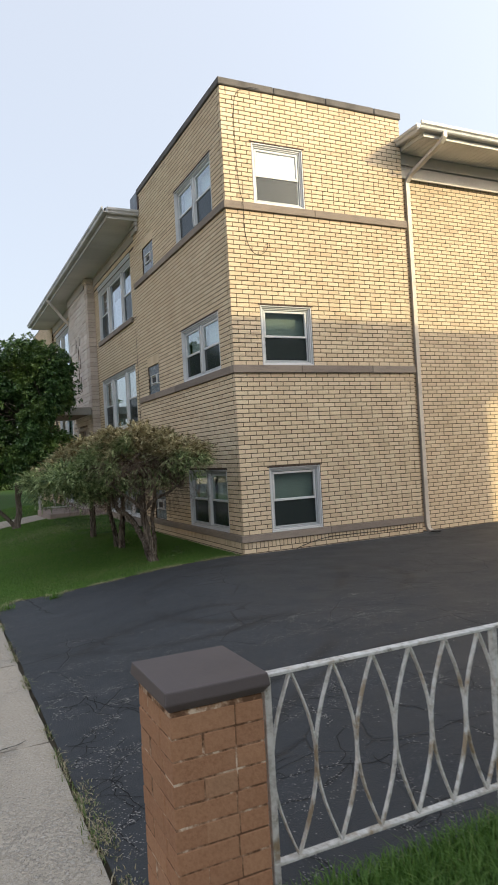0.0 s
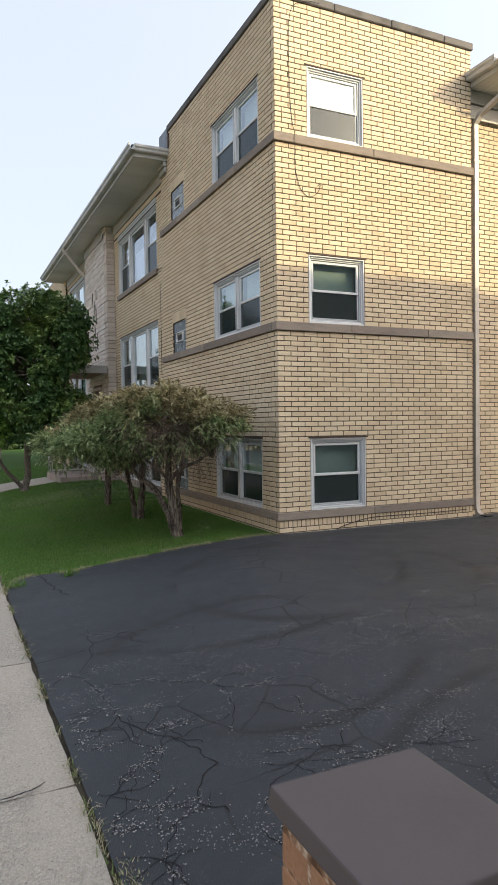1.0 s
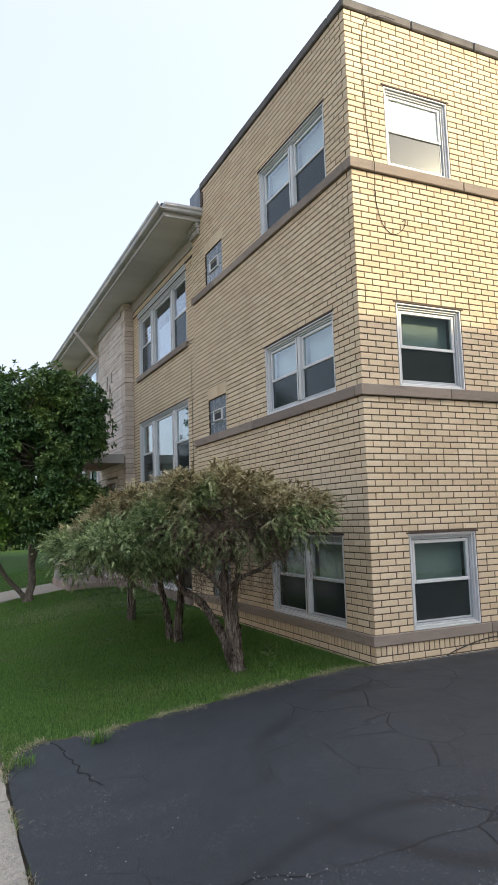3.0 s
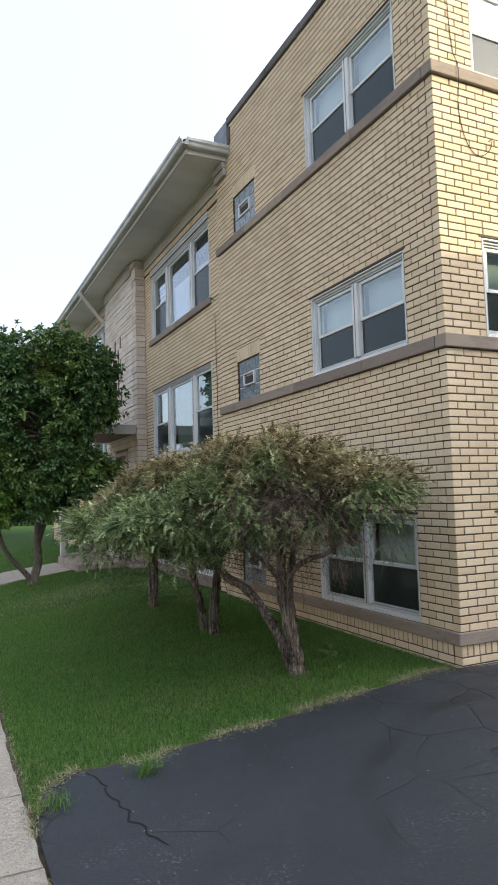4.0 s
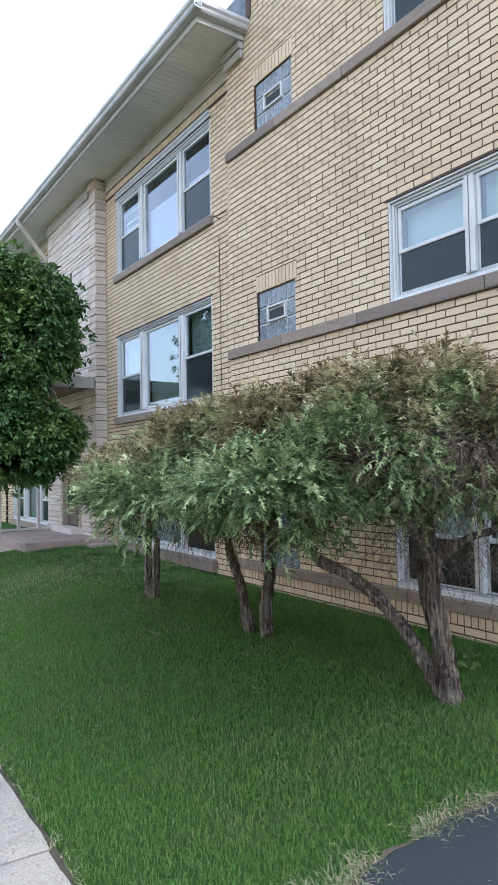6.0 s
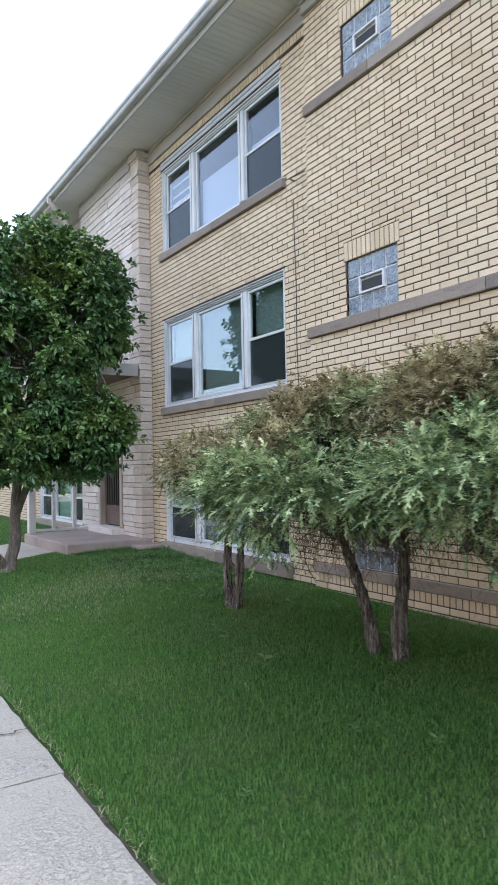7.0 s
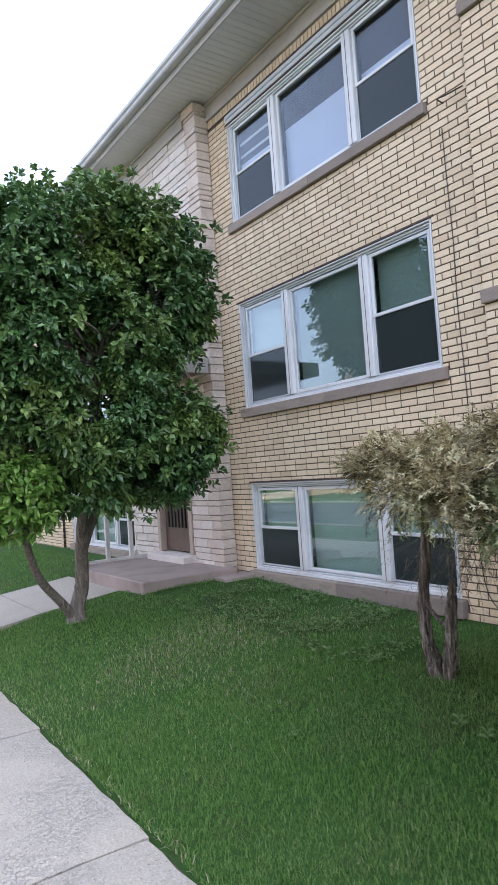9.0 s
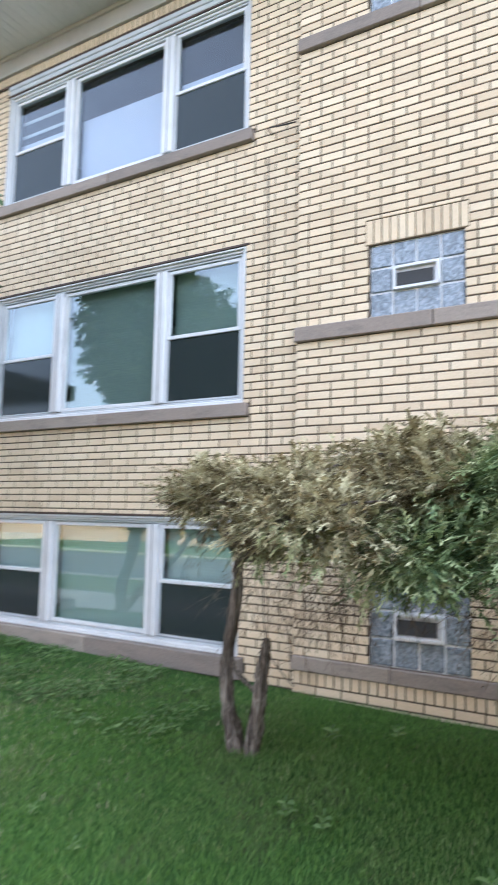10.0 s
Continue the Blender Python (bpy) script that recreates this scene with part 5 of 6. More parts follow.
def stone_bay():
    b = thing("wall_stone_bay", (XS, 19.6, 0.4), "split-face pale limestone entrance bay in random courses", "stone wall", kind="structure")
    holes = [(y - 0.075, y + 0.075, z - 0.145, z + 0.145) for y, z in SLOTS] + [(DOOR[0] - 0.1, DOOR[1] + 0.1, 0.2, DOOR[3] + 0.1)]
    part("mortar_bed", backing("y", XS, YB1 + 0.015, YS1 - 0.01, -0.1, 6.77, holes, 0.012, 0.3), M_STONE_JOINT, b)
    part("mortar_bed", boxes((XS + 0.301, YB1 + 0.02, -0.1, XS + 0.34, YS1 - 0.02, 6.77)), M_DARK, b)
    rng = random.Random(77)
    z = 0.30
    while z < 6.76:
        h = rng.choice((0.075, 0.10, 0.125, 0.125, 0.17))
        if z + h > 6.74:
            h = 6.775 - z
        quoin = rng.choice((0.20, 0.20, 0.36))
        u = YB1
        first = True
        while u < YS1 - 0.02:
            e = min(YS1, u + (rng.uniform(0.22, 0.40) if first else rng.uniform(0.24, 0.66)))
            if YS1 - e < 0.16:
                e = YS1
            if any(a < e and c > u and p < z + h and q > z for a, c, p, q in holes):
                # cut the stone round the opening
                spans = [(u, e)]
                for a, c, p, q in holes:
                    if p < z + h - 0.02 and q > z + 0.02:
                        spans = [s for x, y in spans for s in ((x, min(y, a)), (max(x, c), y)) if s[1] - s[0] > 0.03]
            else:
                spans = [(u, e)]
            for s, t in spans:
                split = not first and h > 0.13 and rng.random() < 0.35
                for lo, hi in (((z, z + h * 0.5), (z + h * 0.5, z + h)) if split else ((z, z + h),)):
                    out = rng.uniform(0.0, 0.014)
                    bm = bmesh.new()
                    box(bm, XS - out, s + 0.004 if s > YB1 else YB1 - 0.012, lo + 0.0045, XS + 0.12 if not first else XB - 0.002, t - 0.004, hi - 0.0045, bevel=0.006)
                    for v in bm.verts:
                        if v.co.x < XS + 0.03:
                            v.co.x += 0.010 * noise.noise(v.co * 14.0)
                    part("stone", bm, M_QUOIN if first else M_STONE, b)
            u = e
            first = False
        z += h
    for y, zc in SLOTS:
        part("slot_lining", boxes((XS + 0.14, y - 0.075, zc - 0.145, XS + 0.16, y + 0.075, zc + 0.145)), M_DARK, b)
    return b


stone_bay()


def entrance_door():
    y0, y1, z0, z1 = DOOR
    d = thing("door_1", (XS + 0.1, (y0 + y1) / 2, z0), "brown wooden entrance door with a tan frame and iron scrollwork", "door", kind="structure")
    part("door_frame", boxes((XS - 0.03, y0 - 0.095, z0 - 0.02, XS + 0.12, y0 - 0.005, z1 + 0.09), (XS - 0.03, y1 + 0.005, z0 - 0.02, XS + 0.12, y1 + 0.095, z1 + 0.09),
                             (XS - 0.03, y0 - 0.005, z1 + 0.005, XS + 0.12, y1 + 0.005, z1 + 0.09), bevel=0.006), M_JAMB, d)
    leaf = part("door_leaf", boxes((XS + 0.07, y0, z0, XS + 0.11, y1, z1)), M_DOOR, d)
    for k in range(7):
        y = y0 + 0.13 + k * (y1 - y0 - 0.26) / 6
        part("iron_bar", boxes((XS + 0.045, y - 0.012, z0 + 0.35, XS + 0.068, y + 0.012, z1 - 0.2)), M_BLACK, leaf)
    part("threshold", boxes((XS - 0.22, y0 - 0.14, 0.40, XS + 0.12, y1 + 0.14, z0 - 0.022), bevel=0.012), M_STONE, d, "stone door step")


entrance_door()


def canopy():
    c = thing("canopy", (3.2, 19.6, 3.04), "flat pale-edged canopy with a brown underside over the entrance", "canopy", kind="structure")
    x0, x1, y0, y1 = 2.58, XS - 0.025, YB1 + 0.02, YS1 - 0.3
    part("edge", boxes((x0, y0, 3.05, x0 + 0.03, y1, 3.25), (x0 + 0.031, y0, 3.05, x1, y0 + 0.03, 3.25), (x0 + 0.031, y1 - 0.03, 3.05, x1, y1, 3.25), bevel=0.004), M_CREAM, c)
    part("underside", boxes((x0 + 0.032, y0 + 0.032, 3.07, x1, y1 - 0.032, 3.10)), M_CANOPY_UNDER, c)
    part("top_felt", boxes((x0 + 0.032, y0 + 0.032, 3.21, x1, y1 - 0.032, 3.235)), M_ROOF, c)
    posts = thing("porch_screen", (3.0, 20.3, 0.4), "white painted porch posts on a bottom rail", "porch posts", kind="structure")
    part("post", boxes((2.66, 20.18, 0.452, 2.78, 20.30, 3.05), bevel=0.008), M_POST, posts, "thick white corner post")
    for x in (3.08, 3.46):
        part("post", boxes((x, 20.21, 0.49, x + 0.06, 20.27, 3.05), bevel=0.005), M_POST, posts)
    part("bottom_rail", boxes((2.782, 20.215, 0.475, 3.85, 20.265, 0.52), bevel=0.004), M_POST, posts)


canopy()


def stoop():
    s = thing("stoop", (3.3, 19.0, 0.15), "worn reddish concrete stoop in front of the entrance", "stoop", kind="structure")
    bm = boxes((2.64, 18.02, -0.05, 4.0, 20.42, 0.45), bevel=0.014)
    for v in bm.verts:
        v.co += Vector((0.006 * noise.noise(v.co * 5), 0.006 * noise.noise(v.co * 5 + Vector((3, 0, 0))), 0))
    part("slab", bm, M_STOOP, s)
    part("side_kerb", boxes((3.62, 17.72, -0.05, 4.12, 18.015, 0.38), bevel=0.012), M_STOOP, s)


stoop()

# ------------------------------------------------------------------ pier and iron fence


def brick_pier():
    x0, x1, y0, y1 = 0.575, 0.882, 1.885, 2.225
    p = thing("brick_pier", (0.745, 2.055, 0.0), "orange-brown brick pier with a brown sloped cap", "pier")
    part("mortar_core", boxes((x0 + 0.0012, y0 + 0.0012, -0.1, x1 - 0.0012, y1 - 0.0012, 0.955)), M_PALE_MORTAR, p)
    rng = random.Random(12)
    k, z = 0, -0.06
    h = 0.0668
    while z < 0.93:
        top = min(z + h, 0.957)
        for face in range(4):
            lo_u, hi_u = (x0, x1) if face % 2 == 0 else (y0, y1)
            # the faces take turns to run through at the corners; one upright joint to a course
            if face % 2 == k % 2:
                s0, e0 = lo_u, hi_u
            else:
                s0, e0 = lo_u + 0.1, hi_u - 0.1
            cut = lo_u + (hi_u - lo_u) * (0.34 if k % 2 else 0.66) + rng.uniform(-0.012, 0.012)
            for u0, u1 in ((s0, cut - 0.002), (cut + 0.002, e0)):
                if u1 - u0 < 0.03:
                    continue
                out = rng.uniform(0.0005, 0.0022)
                if face == 0:
                    b = (u0, y0 - out, z + 0.0025, u1, y0 + 0.098, top - 0.0025)
                elif face == 1:
                    b = (x1 - 0.098, u0, z + 0.0025, x1 + out, u1, top - 0.0025)
                elif face == 2:
                    b = (u0, y1 - 0.098, z + 0.0025, u1, y1 + out, top - 0.0025)
                else:
                    b = (x0 - out, u0, z + 0.0025, x0 + 0.098, u1, top - 0.0025)
                bm = boxes(b, bevel=0.0025)
                for v in bm.verts:
                    v.co += 0.0015 * noise.noise_vector(v.co * 22.0)
                part("brick", bm, M_PIER_BRICK, p)
        k += 1
        z += h
    bm = bmesh.new()
    o = 0.022
    lo = [(x0 - o, y0 - o), (x1 + o, y0 - o), (x1 + o, y1 + o), (x0 - o, y1 + o)]
    def inset(p, by, z):
        return bm.verts.new((p[0] + (by if p[0] < 0.7 else -by), p[1] + (by if p[1] < 2 else -by), z))

    rings = [[inset(p, by, z) for p in lo] for by, z in ((0.020, 0.957), (0.0, 0.984), (0.006, 1.022))]
    for r0, r1 in zip(rings, rings[1:]):
        for i in range(4):
            bm.faces.new((r0[i], r0[(i + 1) % 4], r1[(i + 1) % 4], r1[i]))
    bm.faces.new(rings[-1])
    bm.faces.new(list(reversed(rings[0])))
    bmesh.ops.bevel(bm, geom=list(bm.edges), offset=0.005, segments=2, profile=0.6, affect="EDGES")
    part("cap", bm, M_CAP, p, "brown painted pier cap")


brick_pier()


def iron_fence():
    f = thing("iron_fence", (3.0, 2.05, 0.2), "white iron fence of crossing curved bars with flaking paint", "fence")
    y = 2.05
    x0, x1, zl, zt = 0.962, 6.4, 0.312, 0.945
    rail = bmesh.new()
    box(rail, x0 - 0.03, y - 0.019, zt, x1, y + 0.019, zt + 0.012, bevel=0.002)
    part("top_rail", rail, M_IRON, f)
    part("bottom_rail", boxes((x0, y - 0.016, zl - 0.012, x1, y + 0.016, zl), bevel=0.002), M_IRON, f)
    x = x0
    while x < x1:
        part("post", boxes((x, y - 0.013, 0.05, x + 0.026, y + 0.013, zt - 0.001), bevel=0.002), M_IRON, f)
        x += 1.041
    pitch = 0.1735
    n = int((x1 - x0) / pitch)
    for k in range(n):
        foot = x0 + 0.108 + k * pitch
        for side in (-1, 1):
            if True:
                pts = []
                for j in range(13):
                    t = j / 12
                    z = zl + 0.001 + (zt - zl - 0.002) * t
                    bulge = math.sin(math.pi * t) * pitch * 0.49
                    pts.append((foot + side * bulge - (0.004 if side < 0 else -0.004), z))
                bm = bmesh.new()
                w, d = 0.0030, 0.0085
                yy = y + (0.003 if side > 0 else -0.003)
                rows = []
                for j, (px, pz) in enumerate(pts):
                    a = pts[max(j - 1, 0)]
                    b = pts[min(j + 1, 12)]
                    tx, tz = b[0] - a[0], b[1] - a[1]
                    ln = math.hypot(tx, tz)
                    nx, nz = tz / ln, -tx / ln
                    rows.append([bm.verts.new((px + nx * w * q, yy + d * e, pz + nz * w * q)) for q, e in ((-1, -1), (1, -1), (1, 1), (-1, 1))])
                for r0, r1 in zip(rows, rows[1:]):
                    for i in range(4):
                        bm.faces.new((r0[i], r0[(i + 1) % 4], r1[(i + 1) % 4], r1[i]))
                bm.faces.new(rows[0])
                bm.faces.new(list(reversed(rows[-1])))
                bmesh.ops.recalc_face_normals(bm, faces=bm.faces)
                part("curved_bar", bm, M_IRON, f)


iron_fence()

# ------------------------------------------------------------------ cables on the walls


def cable(points, r, label):
    bm = bmesh.new()
    pts = smooth_line(points, 8)
    tube(bm, pts, [r] * len(pts), 5)
    ob = part("cable", bm, M_RUBBER, None)
    return tagged(ob, label, "cable")


yc = YFACE - 0.008
cable([(4.75, YFACE - 0.045, 7.33), (4.55, YFACE - 0.042, 7.32), (4.36, yc, 7.22), (4.30, yc, 6.9), (4.30, yc, 6.4), (4.31, yc, 6.0), (4.34, yc, 5.7), (4.35, YFACE - 0.048, 5.56), (4.355, YFACE - 0.048, 5.42), (4.37, yc, 5.2), (4.40, yc, 5.0), (4.46, yc, 4.84),
       (4.56, yc, 4.76), (4.66, yc, 4.78), (4.74, yc, 4.86), (4.76, yc, 4.95), (4.72, yc, 4.92)], 0.004, "thin black cable looping down the side wall")
xc = XB - 0.007
cable([(xc, 14.34, 4.62), (xc, 14.335, 4.2), (xc, 14.32, 3.6), (xc, 14.33, 3.0), (xc, 14.31, 2.2), (xc, 14.32, 1.4), (xc, 14.31, 0.8), (xc - 0.01, 14.25, 0.5), (xc - 0.03, 14.12, 0.36), (xc - 0.06, 14.0, 0.28)], 0.0045, "black cable running down the set-back brick wall")
cable([(XB + 0.01, 14.31, 4.83), (XB - 0.06, 14.31, 4.84), (XB - 0.10, 14.28, 4.835), (XB - 0.09, 14.20, 4.83), (XFACE - 0.005, 14.05, 4.84)], 0.007, "black wire hook on the brick wall")
cable([(4.9, yc, 0.20), (5.1, yc, 0.27), (5.5, yc, 0.345), (5.9, yc, 0.352), (6.6, yc, 0.345), (7.3, yc, 0.35)], 0.006, "cable sagging along the base of the side wall")

# ------------------------------------------------------------------ plants
RNG = np.random.default_rng(5)


def unit(v):
    return v / np.maximum(np.linalg.norm(v, axis=-1, keepdims=True), 1e-9)


def sprays(pos, way, length, width, twigs=7, droop=0.5):
    """Feathery evergreen sprays: a bent stem with small side shoots, all as thin blades. Arrays in, verts and faces out."""
    n = len(pos)
    up = np.array([0, 0, 1.0])
    side = unit(np.cross(way, up + RNG.normal(0, 0.15, (n, 3))))
    nor = unit(np.cross(side, way))
    vs, fs = [], []
    base = 0
    steps = 4
    # the stem as three thin quads
    pts = []
    for s in range(steps):
        t = s / (steps - 1)
        p = pos + way * (length * t)[:, None]
        p = p - up * (droop * length * t * t)[:, None]
        pts.append(p)
    w = (width * 0.16)[:, None]
    for s in range(steps - 1):
        a, b = pts[s], pts[s + 1]
        quad = np.stack([a - side * w, a + side * w, b + side * w * 0.6, b - side * w * 0.6], 1)
        vs.append(quad.reshape(-1, 3))
        fs.append((np.arange(n)[:, None] * 4 + np.arange(4)) + base)
        base += 4 * n
    # side shoots
    for k in range(twigs):
        t = (k + 0.6) / twigs
        i = min(int(t * (steps - 1)), steps - 2)
        f = t * (steps - 1) - i
        root = pts[i] * (1 - f) + pts[i + 1] * f
        sgn = 1 if k % 2 else -1
        ln = length * RNG.uniform(0.22, 0.42, n) * (1.15 - 0.6 * t)
        d = unit(way * 0.8 + side * (sgn * RNG.uniform(0.4, 0.95, n))[:, None] + nor * RNG.uniform(-0.45, 0.45, n)[:, None] - up * (droop * t * 0.9))
        tip = root + d * ln[:, None] - up * (ln * droop * 0.35)[:, None]
        mid = root + d * (ln * 0.5)[:, None]
        cr = unit(np.cross(d, nor))
        ww = (width * RNG.uniform(0.13, 0.22, n))[:, None]
        quad = np.stack([root, mid + cr * ww, tip, mid - cr * ww], 1)
        vs.append(quad.reshape(-1, 3))
        fs.append((np.arange(n)[:, None] * 4 + np.arange(4)) + base)
        base += 4 * n
    return np.concatenate(vs), np.concatenate(fs)


def blob_points(blobs, n, shell=0.35):
    """Points near the surface of several ellipsoids, with the outward direction."""
    weights = np.array([b[3] * b[4] + b[4] * b[5] + b[3] * b[5] for b in blobs])
    pick = RNG.choice(len(blobs), n, p=weights / weights.sum())
    b = np.array(blobs)[pick]
    d = unit(RNG.normal(0, 1, (n, 3)))
    r = 1 - shell * RNG.random(n) ** 1.6
    return b[:, :3] + d * b[:, 3:6] * r[:, None], unit(d / b[:, 3:6]), pick


def link_stuff(name, vs, fs, mat, parent, label=""):
    ob = new(name, mesh_from(name, vs, fs, mat))
    under(ob, parent)
    if label:
        tagged(ob, label)
    return ob


def juniper(base, stems, blobs, pads, dead, label, hollow=None):
    j = thing("juniper", base, label, "juniper", "junipers on the lawn")
    for pts, radii in stems:
        bm = bmesh.new()
        line = smooth_line(pts, 7)
        tube(bm, line, [r * 0.62 for r in lerp_list(radii, len(line))], 20, True, 0.5, 0.20, 5, 0.5)
        part("trunk", bm, M_BARK_JUNIPER, j, smooth=True)
    # bare inner branches
    bm = bmesh.new()
    tops = [Vector(s[0][-1]) for s in stems if s[0][-1][2] > 0.95]
    rng = random.Random(int(base[1] * 100))
    for b in blobs:
        for _ in range(9):
            t = rng.choice(tops)
            c = Vector(b[:3]) + Vector((rng.uniform(-0.8, 0.8) * b[3], rng.uniform(-0.8, 0.8) * b[4], rng.uniform(-0.6, 0.7) * b[5]))
            mid = t.lerp(c, 0.5) + Vector((rng.uniform(-0.12, 0.12), rng.uniform(-0.12, 0.12), rng.uniform(-0.02, 0.16)))
            line = smooth_line([t - Vector((0, 0, 0.1)), mid, c], 5)
            tube(bm, line, lerp_list([0.020, 0.012, 0.004], len(line)), 5)
    tagged(part("branch_mass", bm, M_BARK_JUNIPER, j), kind="stuff")
    # flat pads of drooping feathery sprays over the outside of the crown, with gaps between the pads
    arr = np.array(blobs)
    p, d, pick = blob_points(blobs, pads * 4, 0.10)
    buried = np.array([any(k != own and (((q - b[:3]) / (b[3:6] * 0.86)) ** 2).sum() < 1 for k, b in enumerate(arr)) for q, own in zip(p, pick)])
    keep = ~buried & ((d[:, 2] > -0.45) | (RNG.random(len(p)) < 0.25))
    if hollow:
        c, r = np.array(hollow[:3]), np.array(hollow[3:])
        keep &= (((p - c) / r) ** 2).sum(1) > 1
    p, d = p[keep][:pads], d[keep][:pads]
    out = unit(d * np.array([1, 1, 0.55]) + np.array([0, 0, 0.12]) + RNG.normal(0, 0.22, d.shape))
    p = p + out * RNG.uniform(-0.13, 0.06, (len(p), 1))
    per = 24
    spread = RNG.normal(0, 1, (len(p) * per, 3)) * np.array([0.055, 0.055, 0.030])
    root = np.repeat(p - out * 0.07, per, 0) + spread
    way = unit(np.repeat(out, per, 0) * 0.7 + spread * 8.0 + RNG.normal(0, 0.42, root.shape))
    m = len(root)
    v, f = sprays(root, way, RNG.uniform(0.06, 0.12, m), RNG.uniform(0.023, 0.034, m), 9, 0.22)
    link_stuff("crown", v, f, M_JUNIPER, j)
    if dead:
        p, d, _ = blob_points(dead, pads * 2, 0.9)
        way = unit(d * np.array([1, 1, 0.3]) + RNG.normal(0, 0.5, d.shape) - np.array([0, 0, 0.3]))
        m = len(p)
        v, f = sprays(p, way, RNG.uniform(0.10, 0.26, m), RNG.uniform(0.007, 0.013, m), 6, 0.3)
        tagged(link_stuff("dead_twig_mass", v, f, M_JUNIPER_DEAD, j, "bare brown inner twigs"), kind="stuff")
    return j


g = ground_z(2.86, 9.7)
juniper((2.87, 9.70, g),
        [([(2.88, 9.69, g - 0.05), (2.865, 9.70, g + 0.06), (2.83, 9.71, 0.50), (2.77, 9.73, 0.88), (2.77, 9.75, 1.12), (2.80, 9.76, 1.40)], [0.135, 0.10, 0.082, 0.075, 0.06, 0.04]),
         ([(2.85, 9.73, g + 0.02), (2.81, 9.88, 0.46), (2.75, 10.10, 0.70), (2.67, 10.32, 0.87), (2.58, 10.52, 0.96), (2.50, 10.75, 1.15)], [0.08, 0.066, 0.06, 0.062, 0.05, 0.03]),
         ([(2.92, 9.80, g - 0.03), (2.96, 9.88, 0.50), (2.97, 9.98, 0.80), (3.05, 10.06, 1.10), (3.05, 10.02, 1.35)], [0.06, 0.046, 0.042, 0.036, 0.025]),
         ([(2.77, 9.74, 0.95), (2.92, 9.66, 1.12), (3.10, 9.50, 1.22), (3.26, 9.36, 1.38)], [0.04, 0.034, 0.028, 0.018]),
         ([(2.77, 9.74, 0.98), (2.55, 9.62, 1.16), (2.35, 9.52, 1.30), (2.2, 9.50, 1.48)], [0.036, 0.03, 0.024, 0.016])],
        [(2.75, 9.70, 1.72, 0.92, 0.80, 0.44), (2.0, 10.1, 1.48, 0.66, 0.62, 0.36), (3.15, 9.10, 1.72, 0.50, 0.48, 0.30), (2.65, 10.45, 1.75, 0.85, 0.58, 0.48), (2.72, 9.85, 2.02, 0.65, 0.75, 0.24)],
        680, [(2.45, 9.10, 1.70, 0.5, 0.3, 0.2), (2.75, 9.45, 1.62, 0.85, 0.55, 0.34), (2.95, 9.1, 1.45, 0.7, 0.4, 0.4), (2.8, 9.9, 1.25, 0.9, 0.8, 0.25)],
        "spreading green juniper with browned top, clipped over bare twisted stems", (2.52, 8.93, 1.74, 0.44, 0.50, 0.19))
juniper((2.89, 11.66, ground_z(2.89, 11.66)),
        [([(2.89, 11.63, g - 0.05), (2.90, 11.62, 0.5), (2.93, 11.60, 0.85), (2.93, 11.60, 1.2)], [0.095, 0.07, 0.06, 0.04]),
         ([(2.86, 11.84, g - 0.03), (2.83, 11.88, 0.5), (2.80, 11.98, 0.78), (2.78, 12.12, 1.1)], [0.075, 0.06, 0.055, 0.035])],
        [(2.55, 11.65, 1.66, 0.85, 0.80, 0.46), (1.84, 11.35, 1.42, 0.64, 0.72, 0.36), (2.70, 12.25, 1.64, 0.72, 0.50, 0.32), (3.15, 11.6, 1.62, 0.45, 0.7, 0.36), (2.60, 11.35, 1.92, 0.60, 0.65, 0.24)],
        610, [(2.6, 11.6, 1.2, 0.8, 0.8, 0.22)],
        "green feathery juniper over two slender twisted stems")
juniper((2.84, 13.70, ground_z(2.84, 13.7)),
        [([(2.84, 13.74, g - 0.05), (2.84, 13.82, 0.5), (2.85, 13.82, 0.8), (2.86, 13.78, 1.1), (2.86, 13.77, 1.4)], [0.085, 0.06, 0.055, 0.05, 0.04]),
         ([(2.84, 13.66, g - 0.05), (2.83, 13.60, 0.5), (2.83, 13.57, 0.72), (2.83, 13.55, 0.86)], [0.075, 0.06, 0.055, 0.03]),
         ([(2.84, 13.80, 0.72), (2.83, 13.74, 0.64), (2.83, 13.66, 0.58), (2.83, 13.60, 0.55)], [0.022, 0.02, 0.02, 0.022])],
        [(2.62, 13.55, 1.68, 0.55, 0.50, 0.18), (2.60, 13.1, 1.68, 0.66, 0.52, 0.24), (2.15, 12.85, 1.50, 0.48, 0.46, 0.22), (2.65, 12.6, 1.70, 0.60, 0.45, 0.32), (2.3, 12.5, 1.40, 0.48, 0.40, 0.24)],
        330, [(2.6, 13.2, 1.58, 0.7, 0.55, 0.18), (2.7, 13.1, 1.2, 0.7, 0.6, 0.2)],
        "half-browned juniper over a split trunk with a sawn-off stub")


